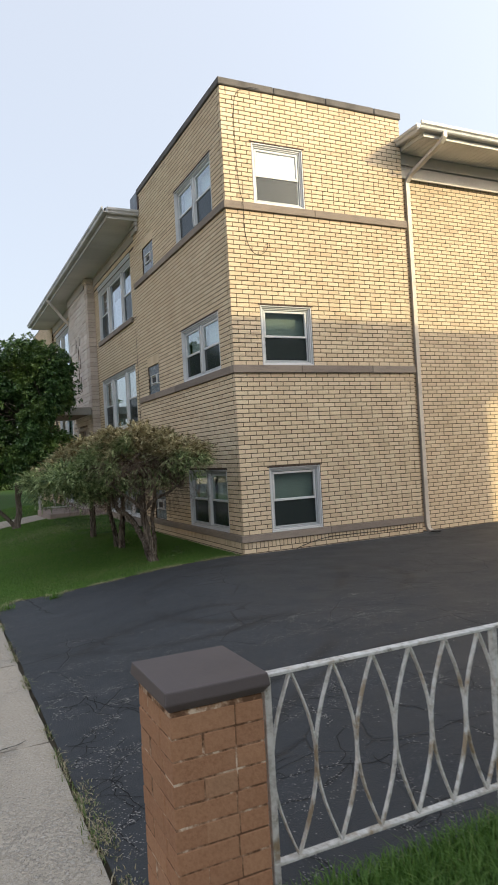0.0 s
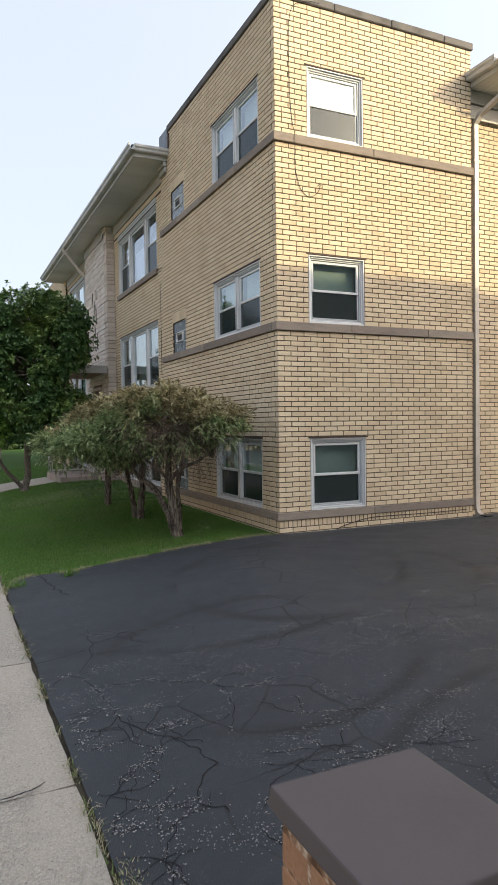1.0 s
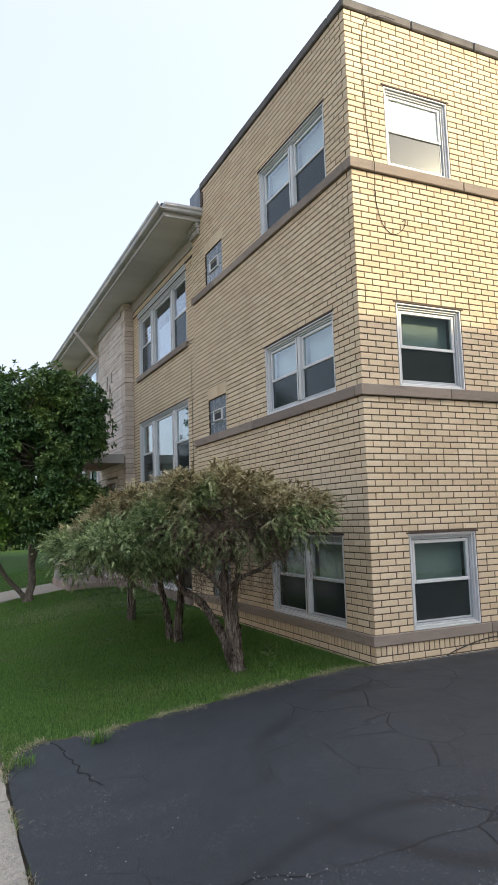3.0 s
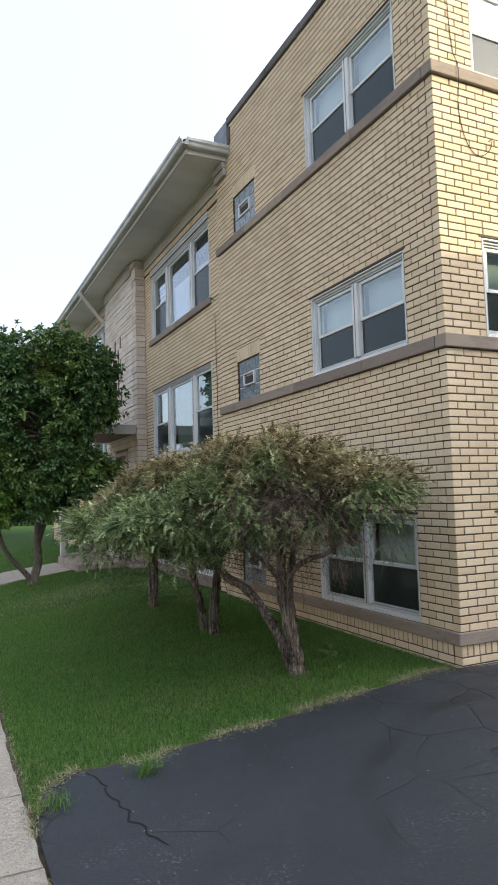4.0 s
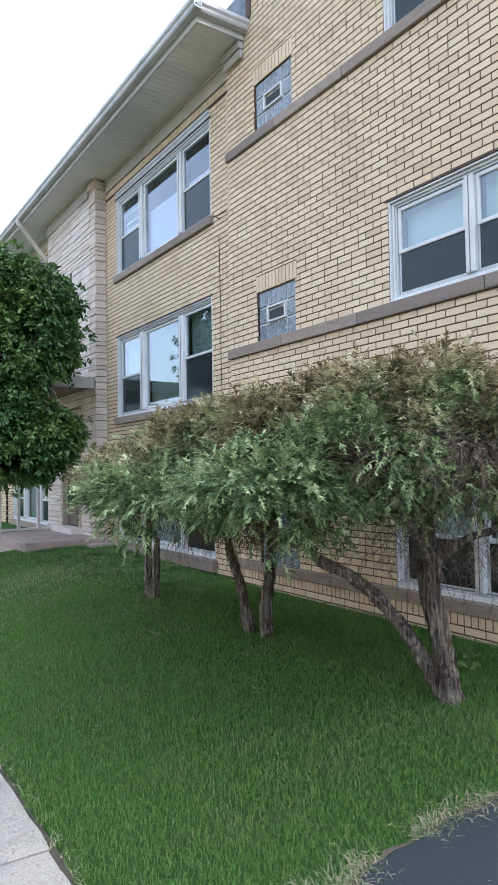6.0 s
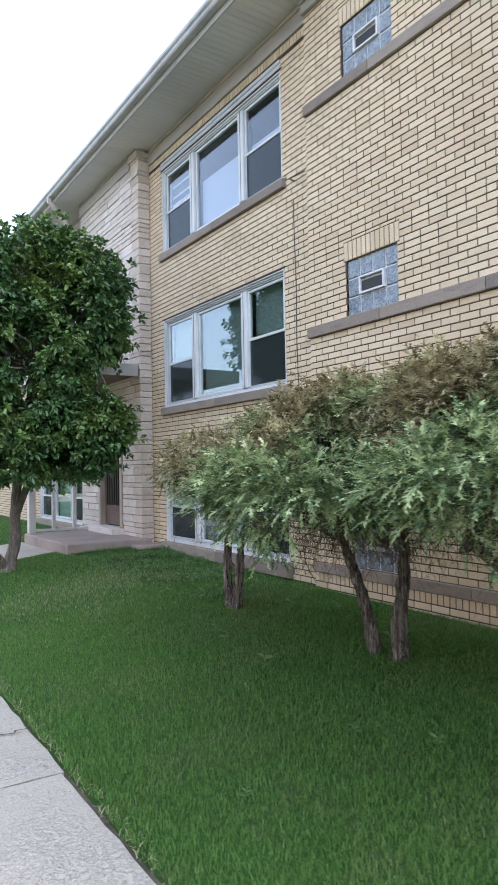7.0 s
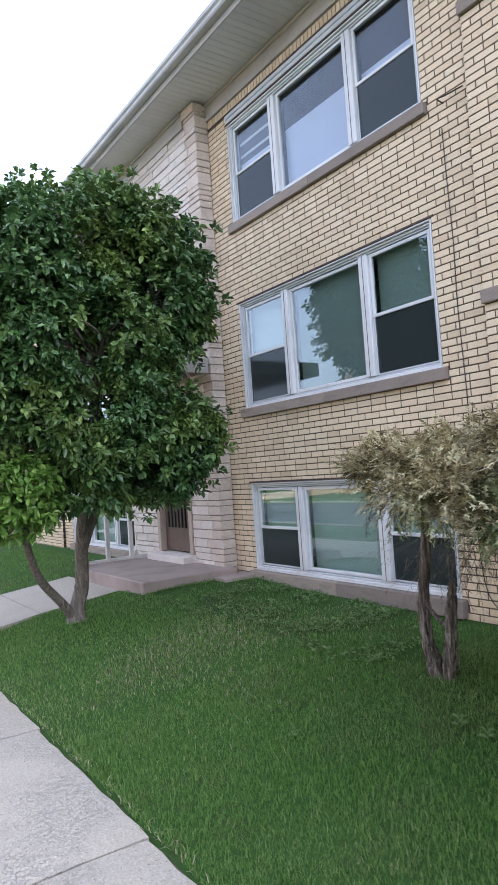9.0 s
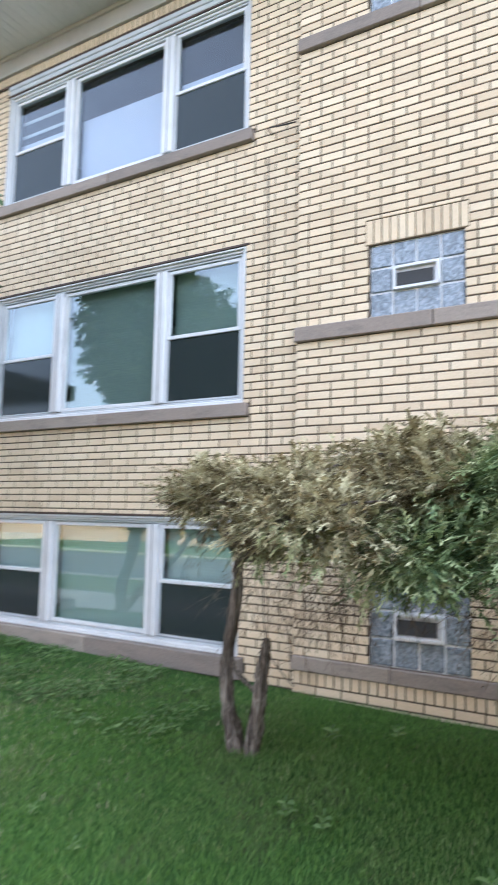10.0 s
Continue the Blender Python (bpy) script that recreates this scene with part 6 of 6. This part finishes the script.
def leaves(pos, way, length, width, fold=0.25):
    """Broad pointed leaves: six vertices, folded along the midrib and drooping at the tip."""
    n = len(pos)
    up = np.array([0, 0, 1.0])
    side = unit(np.cross(way, up + RNG.normal(0, 0.5, (n, 3))))
    nor = unit(np.cross(side, way))
    L, W = length[:, None], width[:, None]
    tip = pos + way * L - up * (0.18 * L)
    m1 = pos + way * L * 0.35
    m2 = pos + way * L * 0.72 - up * (0.07 * L)
    a1, b1 = m1 + side * W * 0.5 + nor * W * fold, m1 - side * W * 0.5 + nor * W * fold
    a2, b2 = m2 + side * W * 0.50 + nor * W * fold * 0.7, m2 - side * W * 0.50 + nor * W * fold * 0.7
    v = np.stack([pos, a1, a2, tip, b2, b1, m1, m2], 1).reshape(-1, 3)
    base = np.arange(n)[:, None] * 8
    f = np.concatenate([base + np.array(q) for q in ((0, 1, 6, 6), (1, 2, 7, 6), (2, 3, 7, 7), (0, 6, 5, 5), (6, 7, 4, 5), (7, 3, 4, 4))])
    faces = [tuple(q[:3]) if q[2] == q[3] else tuple(q) for q in f.tolist()]
    return v, faces


def broad_tree(base, stems, blobs, clusters, per, size, label, name="tree", mat=None, group=""):
    t = thing(name, base, label, "tree", group)
    bm = bmesh.new()
    for k, (pts, radii) in enumerate(stems):
        line = smooth_line(pts, 7)
        tube(bm, line, lerp_list(radii, len(line)), 14, True, 0.12, 0.05, 3, 0.1)
    part("trunk", bm, M_BARK_TREE, t, smooth=True)
    bm = bmesh.new()
    rng = random.Random(int(base[1] * 37))
    tops = [Vector(s[0][-1]) for s in stems]
    for b in blobs:
        for _ in range(7):
            c = Vector(b[:3]) + Vector((rng.uniform(-0.8, 0.8) * b[3], rng.uniform(-0.8, 0.8) * b[4], rng.uniform(-0.7, 0.8) * b[5]))
            s = min(tops, key=lambda q: (q - c).length + rng.uniform(0, 0.5))
            mid = s.lerp(c, 0.5) + Vector((rng.uniform(-0.2, 0.2), rng.uniform(-0.2, 0.2), rng.uniform(-0.05, 0.2)))
            line = smooth_line([s - Vector((0, 0, 0.08)), mid, c], 5)
            tube(bm, line, lerp_list([0.028, 0.016, 0.005], len(line)), 5)
    tagged(part("limb_mass", bm, M_BARK_TREE, t), kind="stuff")
    p, d, _ = blob_points(blobs, clusters, 0.42)
    keep = np.array([noise.noise(Vector(q) * 2.1) > -0.20 for q in p])
    p, d = p[keep], d[keep]
    n = len(p)
    p = p + d * (np.where(RNG.random(n) < 0.18, np.minimum(RNG.exponential(1.5 * size, n), 2.6 * size), 0.0))[:, None]
    # each twig ends in a rosette: leaves set round the shoot, spreading outwards and a little up
    axis = unit(d * np.array([1, 1, 0.6]) + np.array([0, 0, 0.45]) + RNG.normal(0, 0.3, d.shape))
    side = unit(np.cross(axis, RNG.normal(0, 1, axis.shape)))
    other = np.cross(axis, side)
    turn = np.arange(per) * 2.4
    pos = np.concatenate([p + axis * (size * 0.10 * k) for k in range(per)])
    way = np.concatenate([unit(axis * (0.15 + 0.7 * k / per) + side * math.cos(turn[k]) + other * math.sin(turn[k]) + RNG.normal(0, 0.22, axis.shape)) for k in range(per)])
    v, f = leaves(pos, way, RNG.uniform(0.7, 1.25, len(pos)) * size, RNG.uniform(0.42, 0.56, len(pos)) * size)
    ob = new("crown", mesh_from("crown", v, f, mat or M_LEAF))
    under(ob, t)
    return t


tz = ground_z(1.79, 17.97)
broad_tree((1.79, 17.97, tz),
           [([(1.79, 17.97, tz - 0.08), (1.81, 17.97, tz + 0.12), (1.87, 17.93, tz + 0.40), (1.84, 17.80, 0.98), (1.84, 17.65, 1.45), (1.9, 17.45, 2.1), (1.95, 17.3, 3.0)], [0.135, 0.085, 0.078, 0.07, 0.06, 0.05, 0.03]),
            ([(1.77, 17.97, tz + 0.02), (1.62, 17.9, tz + 0.22), (1.38, 17.75, 0.66), (1.20, 17.5, 0.95), (1.08, 17.3, 1.3)], [0.06, 0.05, 0.045, 0.04, 0.03]),
            ([(1.85, 17.82, 0.94), (1.96, 17.7, 1.3), (2.15, 17.5, 1.75), (2.4, 17.2, 2.3), (2.55, 17.05, 3.0)], [0.055, 0.05, 0.045, 0.04, 0.025])],
           [(2.50, 17.25, 4.12, 0.72, 0.68, 0.66), (1.75, 17.25, 4.15, 0.85, 0.80, 0.68), (1.0, 17.25, 3.70, 0.80, 0.80, 0.78), (0.35, 17.3, 3.15, 0.70, 0.70, 0.80), (2.68, 17.1, 2.12, 0.58, 0.58, 0.46), (2.1, 17.1, 2.2, 0.72, 0.70, 0.66), (1.55, 17.2, 2.2, 0.72, 0.72, 0.76),
            (2.0, 17.1, 3.1, 0.72, 0.72, 0.66), (1.2, 17.2, 3.0, 0.80, 0.80, 0.76), (0.55, 17.3, 2.4, 0.60, 0.60, 0.60), (2.30, 17.05, 1.80, 0.62, 0.55, 0.36), (1.62, 17.1, 1.78, 0.50, 0.50, 0.38), (2.6, 17.15, 3.5, 0.62, 0.62, 0.5)],
           13500, 9, 0.086, "dense dark green broad-leaved tree with a forked grey trunk")
# low clump: light passing through it is painted as a paler leaf colour
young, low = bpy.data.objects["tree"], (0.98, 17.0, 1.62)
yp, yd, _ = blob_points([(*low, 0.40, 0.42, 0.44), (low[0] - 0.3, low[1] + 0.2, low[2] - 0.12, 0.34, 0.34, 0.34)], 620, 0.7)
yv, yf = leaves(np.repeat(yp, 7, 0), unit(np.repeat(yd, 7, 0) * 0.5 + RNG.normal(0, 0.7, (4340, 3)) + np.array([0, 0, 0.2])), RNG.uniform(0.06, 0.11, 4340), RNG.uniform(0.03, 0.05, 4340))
under(tagged(new("young_growth", mesh_from("young_growth", yv, yf, M_LEAF_YOUNG_LIT)), "yellow-green young leaves with sunlight put into their lighter colour"), young)

# ------------------------------------------------------------------ grass
def blades(xy, height, width, lean, base_drop=0.01):
    n = len(xy)
    z = np.array([ground_z(x, y) for x, y in xy]) - base_drop
    root = np.column_stack([xy, z])
    ang = RNG.uniform(0, 2 * math.pi, n)
    d = np.column_stack([np.cos(ang), np.sin(ang), np.zeros(n)])
    s = np.column_stack([-np.sin(ang), np.cos(ang), np.zeros(n)])
    up = np.array([0, 0, 1.0])
    h, w, ln = height[:, None], width[:, None], lean[:, None]
    mid = root + up * h * 0.6 + d * h * ln * 0.35
    tip = root + up * h * (1 - 0.25 * ln) + d * h * ln
    v = np.stack([root - s * w, root + s * w, mid + s * w * 0.8, mid - s * w * 0.8, tip], 1).reshape(-1, 3)
    b = np.arange(n)[:, None] * 5
    quads = (b + np.array([0, 1, 2, 3])).tolist()
    tris = (b + np.array([3, 2, 4])).tolist()
    return v, quads + tris


def on_lawn(p):
    x, y = p[:, 0], p[:, 1]
    edge = np.array([lawn_edge_y(a) for a in x])
    front = np.where(y < YB0, XFACE - 0.02, np.where(y < 17.7, XB - 0.09, 3.6))
    ok = (x < front) & (y > edge + 0.01) & (x > 0.575 + 0.0095 * np.maximum(0, y - 9) + 0.012 * np.sin(y * 9.0))
    ok &= ~((y > 17.98) & (y < 20.45) & (x > 2.6)) & ~((y > 18.75) & (y < 20.7))
    ok &= ~((x > 3.6) & (y > 17.7))
    return ok


def grass():
    lawn = thing("lawn_grass", (2.3, 13, 0.1), "mown green grass with paler worn patches", "grass", kind="stuff")
    sets = []
    for x0, x1, y0, y1, dens in ((0.56, 4.1, 8.6, 12.0, 8500), (0.56, 4.2, 12.0, 15.0, 7500), (0.56, 4.2, 15.0, 18.8, 3000), (0.56, 4.2, 18.8, 26.0, 700)):
        n = int((x1 - x0) * (y1 - y0) * dens)
        p = np.column_stack([RNG.uniform(x0, x1, n), RNG.uniform(y0, y1, n)])
        p = p[on_lawn(p)]
        # thin, trampled turf beside the wide basement window
        bald = np.array([noise.noise(Vector((a * 1.6, b * 1.6, 3.0))) for a, b in p])
        thin = (p[:, 0] > 2.9 + 0.35 * bald) & (p[:, 1] > 14.0) & (p[:, 1] < 17.9)
        p = p[~thin | (RNG.random(len(p)) < 0.28 + 0.5 * bald)]
        sets.append(p)
    p = np.concatenate(sets)
    n = len(p)
    far = np.clip((p[:, 1] - 14) / 8, 0, 1)
    lush = np.array([0.5 + 0.5 * noise.noise(Vector((a * 1.1, b * 1.1, 9.0))) for a, b in p])
    v, f = blades(p, RNG.uniform(0.018, 0.042, n) * (0.7 + 0.6 * lush), RNG.uniform(0.0012, 0.0022, n) * (1 + 1.8 * far), RNG.uniform(0.15, 0.9, n))
    link_stuff("blades", v, f, M_GRASS, lawn)
    # worn straw-coloured spots
    spots = []
    for cx, cy, r, k in ((1.85, 15.8, 0.50, 2600), (2.6, 16.2, 0.40, 1000), (2.3, 14.9, 0.45, 450), (3.3, 15.4, 0.4, 700), (1.5, 14.6, 0.5, 350)):
        spots.append(np.column_stack([cx + RNG.normal(0, r, k), cy + RNG.normal(0, r * 0.8, k)]))
    p = np.concatenate(spots)
    p = p[on_lawn(p)]
    n = len(p)
    v, f = blades(p, RNG.uniform(0.02, 0.045, n), RNG.uniform(0.0014, 0.0026, n), RNG.uniform(0.3, 1.2, n))
    link_stuff("dry_blades", v, f, M_DRY_GRASS, lawn)
    # low clover among the thin turf
    n = 5200
    p = np.column_stack([RNG.uniform(2.6, 4.0, n), RNG.uniform(14.2, 17.7, n)])
    keep = on_lawn(p) & np.array([noise.noise(Vector((a * 2.2, b * 2.2, 6.0))) > 0.0 for a, b in p])
    p = p[keep]
    n = len(p)
    ang = RNG.uniform(0, 6.28, n)
    root = np.column_stack([p, np.array([ground_z(a, b) for a, b in p]) + RNG.uniform(0.012, 0.04, n)])
    v, f = leaves(root, unit(np.column_stack([np.cos(ang), np.sin(ang), RNG.uniform(0.0, 0.5, n)])), RNG.uniform(0.02, 0.045, n), RNG.uniform(0.014, 0.026, n))
    link_stuff("clover", v, f, M_WEED, lawn)
    # grass on the near side of the iron fence
    near = thing("fence_grass", (3, 1.2, 0.1), "thick green grass below the iron fence", "grass", kind="stuff")
    n = 26000
    p = np.column_stack([RNG.uniform(0.97, 3.2, n), RNG.uniform(0.9, 1.99, n)])
    v, f = blades(p, RNG.uniform(0.04, 0.10, n), RNG.uniform(0.0015, 0.003, n), RNG.uniform(0.2, 1.0, n))
    link_stuff("blades", v, f, M_GRASS, near)
    # dry fringe along the asphalt and the pavement
    rim = thing("edge_grass", (2, 9, 0.1), "dry straw-coloured grass fringe along the asphalt and pavement edges", "grass", kind="stuff")
    n = 6000
    x = RNG.uniform(0.6, 4.0, n)
    x = x[np.array([noise.noise(Vector((q * 3.3, 8.0, 0))) > -0.12 for q in x])]
    n = len(x)
    y = np.array([lawn_edge_y(a) for a in x]) + RNG.normal(0.03, 0.05, n)
    pts = [np.column_stack([x, y])]
    n2 = 600
    y2 = RNG.uniform(9.0, 18.0, n2)
    pts.append(np.column_stack([0.575 + 0.0095 * (y2 - 9) + RNG.normal(0.015, 0.018, n2), y2]))
    n3 = 1500
    y3 = 2.6 + 6.2 * RNG.random(n3) ** 1.1
    keep = np.array([noise.noise(Vector((q * 2.4, 5.0, 0))) > 0.0 for q in y3])
    pts.append(np.column_stack([0.565 + RNG.normal(0.0, 0.018, n3), y3])[keep])
    p = np.concatenate(pts)
    n = len(p)
    v, f = blades(p, RNG.uniform(0.012, 0.05, n), RNG.uniform(0.0016, 0.003, n), RNG.uniform(0.5, 1.9, n))
    link_stuff("blades", v, f, M_DRY_GRASS, rim)
    part("soil", soil_rim(), M_EARTH, rim)


def soil_rim():
    bm = bmesh.new()
    prev = None
    for x in np.linspace(0.6, 4.0, 90):
        y = lawn_edge_y(x)
        z = ground_z(x, y)
        cur = [bm.verts.new((x, y + 0.004 + 0.04 * noise.noise(Vector((x * 7, 1, 0))), z + 0.007)), bm.verts.new((x, y + 0.022 + 0.03 * noise.noise(Vector((x * 11, 2, 0))), z + 0.010)), bm.verts.new((x, y + 0.035 + 0.03 * noise.noise(Vector((x * 6, 4, 0))), z + 0.002))]
        if prev:
            for k in range(2):
                bm.faces.new((prev[k], cur[k], cur[k + 1], prev[k + 1]))
        prev = cur
    return bm


grass()


def tuft(x, y, r, n, h, label, mat=None, along=1.0):
    t = thing("grass_tuft", (x, y, ground_z(x, y)), label, "grass tuft", "grass tufts")
    p = np.column_stack([x + RNG.normal(0, r, n), y + RNG.normal(0, r * along, n)])
    v, f = blades(p, RNG.uniform(0.5, 1.0, n) * h, RNG.uniform(0.0025, 0.004, n), RNG.uniform(0.2, 1.1, n))
    tagged(link_stuff("clump", v, f, mat or M_GRASS, t), kind="stuff")


tuft(1.27, 8.74, 0.04, 90, 0.13, "ragged green grass tuft on the asphalt edge")
tuft(0.70, 8.66, 0.06, 110, 0.10, "small grass tuft at the pavement corner")
tuft(0.60, 3.12, 0.032, 420, 0.045, "low dry grass tuft in the joint between pavement and driveway", M_DRY_GRASS, 3.2)
tuft(0.60, 3.5, 0.025, 260, 0.04, "low dry grass tuft in the joint between pavement and driveway", M_DRY_GRASS, 4.0)
tuft(0.60, 2.6, 0.03, 260, 0.045, "low dry grass tuft in the joint between pavement and driveway", M_DRY_GRASS, 3.0)


def weed(x, y, size):
    w = thing("weed", (x, y, ground_z(x, y)), "small pale green broad-leaved weed in the lawn", "weed", "lawn weeds")
    n = 9
    ang = np.arange(n) * 2.4
    pos = np.column_stack([np.full(n, x), np.full(n, y), ground_z(x, y) + 0.015 + np.linspace(0, size * 0.8, n)])
    way = unit(np.column_stack([np.cos(ang), np.sin(ang), np.full(n, 0.5)]))
    v, f = leaves(pos, way, RNG.uniform(0.6, 1.0, n) * size, RNG.uniform(0.25, 0.35, n) * size)
    ob = new("weed_leaves", mesh_from("weed_leaves", v, f, M_WEED))
    under(ob, w)


for x, y, s in ((2.14, 12.19, 0.10), (2.30, 13.14, 0.08), (1.35, 14.69, 0.05), (3.05, 11.86, 0.09), (1.64, 13.83, 0.05), (2.63, 14.66, 0.06), (2.28, 12.94, 0.07), (1.69, 16.68, 0.05), (3.35, 9.95, 0.13), (2.1, 10.6, 0.06), (3.2, 13.3, 0.08),
                (3.5, 13.0, 0.07), (1.75, 14.2, 0.05), (3.28, 16.3, 0.06), (3.05, 9.35, 0.08), (1.9, 11.0, 0.05), (1.15, 10.9, 0.04)):
    weed(x, y, s)

# ------------------------------------------------------------------ the rest of the street, seen far off and in the panes


def neighbour_house(name, x0, x1, y0, y1, wall_z, top_z, over, label, roof="flat", flush_north=True, windows=True):
    h = thing(name, ((x0 + x1) / 2, (y0 + y1) / 2, 0), label, "house")
    part("wall", boxes((x0, y0, -0.1, x1, y1, wall_z)), M_RENDER if roof == "flat" else M_HOUSE, h)
    if roof == "flat":
        part("roof", boxes((x0 - over, y0 - over, wall_z, x1 + over, y1 + (0 if flush_north else over), top_z)), M_CREAM, h)
    else:
        bm = bmesh.new()
        o = over
        b = [bm.verts.new(p) for p in ((x0 - o, y0 - o, wall_z), (x1 + o, y0 - o, wall_z), (x1 + o, y1 + o, wall_z), (x0 - o, y1 + o, wall_z))]
        r = [bm.verts.new(((x0 + x1) / 2, y0 + 2.2, top_z)), bm.verts.new(((x0 + x1) / 2, y1 - 2.2, top_z))]
        for q in ((b[0], b[1], r[0]), (b[1], b[2], r[1], r[0]), (b[2], b[3], r[1]), (b[3], b[0], r[0], r[1]), (b[3], b[2], b[1], b[0])):
            bm.faces.new(q)
        part("roof", bm, M_SHINGLE, h)
    if windows:
        for k in range(int((y1 - y0 - 2) / 2.6)):
            y = y0 + 1.4 + k * 2.6
            for z in (1.0, 3.7):
                if z + 1.3 < wall_z:
                    wdw = part("window", boxes((x1 + 0.01, y, z, x1 + 0.05, y + 1.2, z + 1.3)), M_FRAME, h)
                    part("window_pane", boxes((x1 + 0.052, y + 0.08, z + 0.08, x1 + 0.06, y + 1.12, z + 1.22)), M_DARK, wdw)
    return h


M_HOUSE = brick_material("far_brick", [(0.0, (0.30, 0.18, 0.11)), (0.5, (0.36, 0.22, 0.14)), (1.0, (0.40, 0.26, 0.17))], 0.2)
M_RENDER = plain("grey_render", (0.20, 0.23, 0.225), 0.9, 0.15, 1.0)
M_SHINGLE = plain("brown_shingles", (0.10, 0.075, 0.06), 0.9, 0.25, 3.0, grain=20, bump=0.5)
neighbour_house("apartment_house", 3.6, 16.4, -14.0, 1.0, 7.7, 8.42, 0.9, "grey neighbouring apartment house across the driveway", windows=False)
for k, (y0, y1, wz, tz_) in enumerate(((-8, 3, 5.6, 8.4), (7, 18, 5.4, 8.0), (22, 33, 5.6, 8.6), (37, 48, 5.4, 8.2))):
    neighbour_house("street_house", -28.0, -19.5, y0, y1, wz, tz_, 0.5, "brick house with a hipped shingle roof across the street", "hip", False)


def street_tree(x, y, h, r, seed):
    z0 = -0.03
    stems = [([(x, y, z0 - 0.1), (x + 0.05, y, h * 0.2), (x, y + 0.1, h * 0.4), (x + 0.2, y, h * 0.62)], [0.22, 0.17, 0.14, 0.07])]
    rg = random.Random(seed)
    blobs = [(x + rg.uniform(-0.5, 0.5) * r, y + rg.uniform(-0.5, 0.5) * r, h * rg.uniform(0.45, 0.82), r * rg.uniform(0.45, 0.7), r * rg.uniform(0.45, 0.7), h * rg.uniform(0.14, 0.24)) for _ in range(7)]
    broad_tree((x, y, z0), stems, blobs, 750, 8, 0.26, "leafy green street tree", "street_tree", M_LEAF_FAR, "street trees")


street_tree(2.3, 34.5, 5.4, 2.6, 21)
street_tree(0.4, 37.0, 6.0, 2.4, 22)
hedge = thing("hedge", (0.5, 47, 0), "tall dark green hedge beyond the far pavement", "hedge")
hp, hd, _ = blob_points([(x, 46.0 + 0.5 * math.sin(x * 1.7), 1.3 + 0.35 * math.sin(x * 2.3), 1.3, 1.0, 1.7 + 0.4 * math.sin(x * 1.1)) for x in np.arange(-6.0, 9.5, 1.0)], 5200, 0.4)
hv, hf = leaves(np.repeat(hp, 3, 0), unit(np.repeat(hd, 3, 0) + RNG.normal(0, 0.6, (15600, 3))), RNG.uniform(0.18, 0.34, 15600), RNG.uniform(0.08, 0.14, 15600))
under(new("crown", mesh_from("crown", hv, hf, M_LEAF_FAR)), hedge)
street_tree(-15.0, 62.0, 8.0, 3.0, 4)
street_tree(1.5, 62.0, 7.0, 3.2, 8)
street_tree(-4.0, 70.0, 8.0, 3.4, 9)

# ------------------------------------------------------------------ brick pieces
for wall, axis, face, vs, fs, singles in PENDING:
    if fs:
        ob = new("bricks", mesh_from("bricks", vs, fs, M_BRICK))
        under(tagged(ob, kind="stuff"), wall)
    if singles:
        hw, hh = (LONG - PERP) / 2, (COURSE - JOINT) / 2
        me = mesh_from("brick", brick_verts(axis, 0.0, -hw, hw, -hh, hh), brick_faces(axis, 0), M_BRICK)
        for u, proud, z in singles:
            ob = new("brick", me)
            ob.location = spot(axis, face, u, -proud, z)
            under(ob, wall)
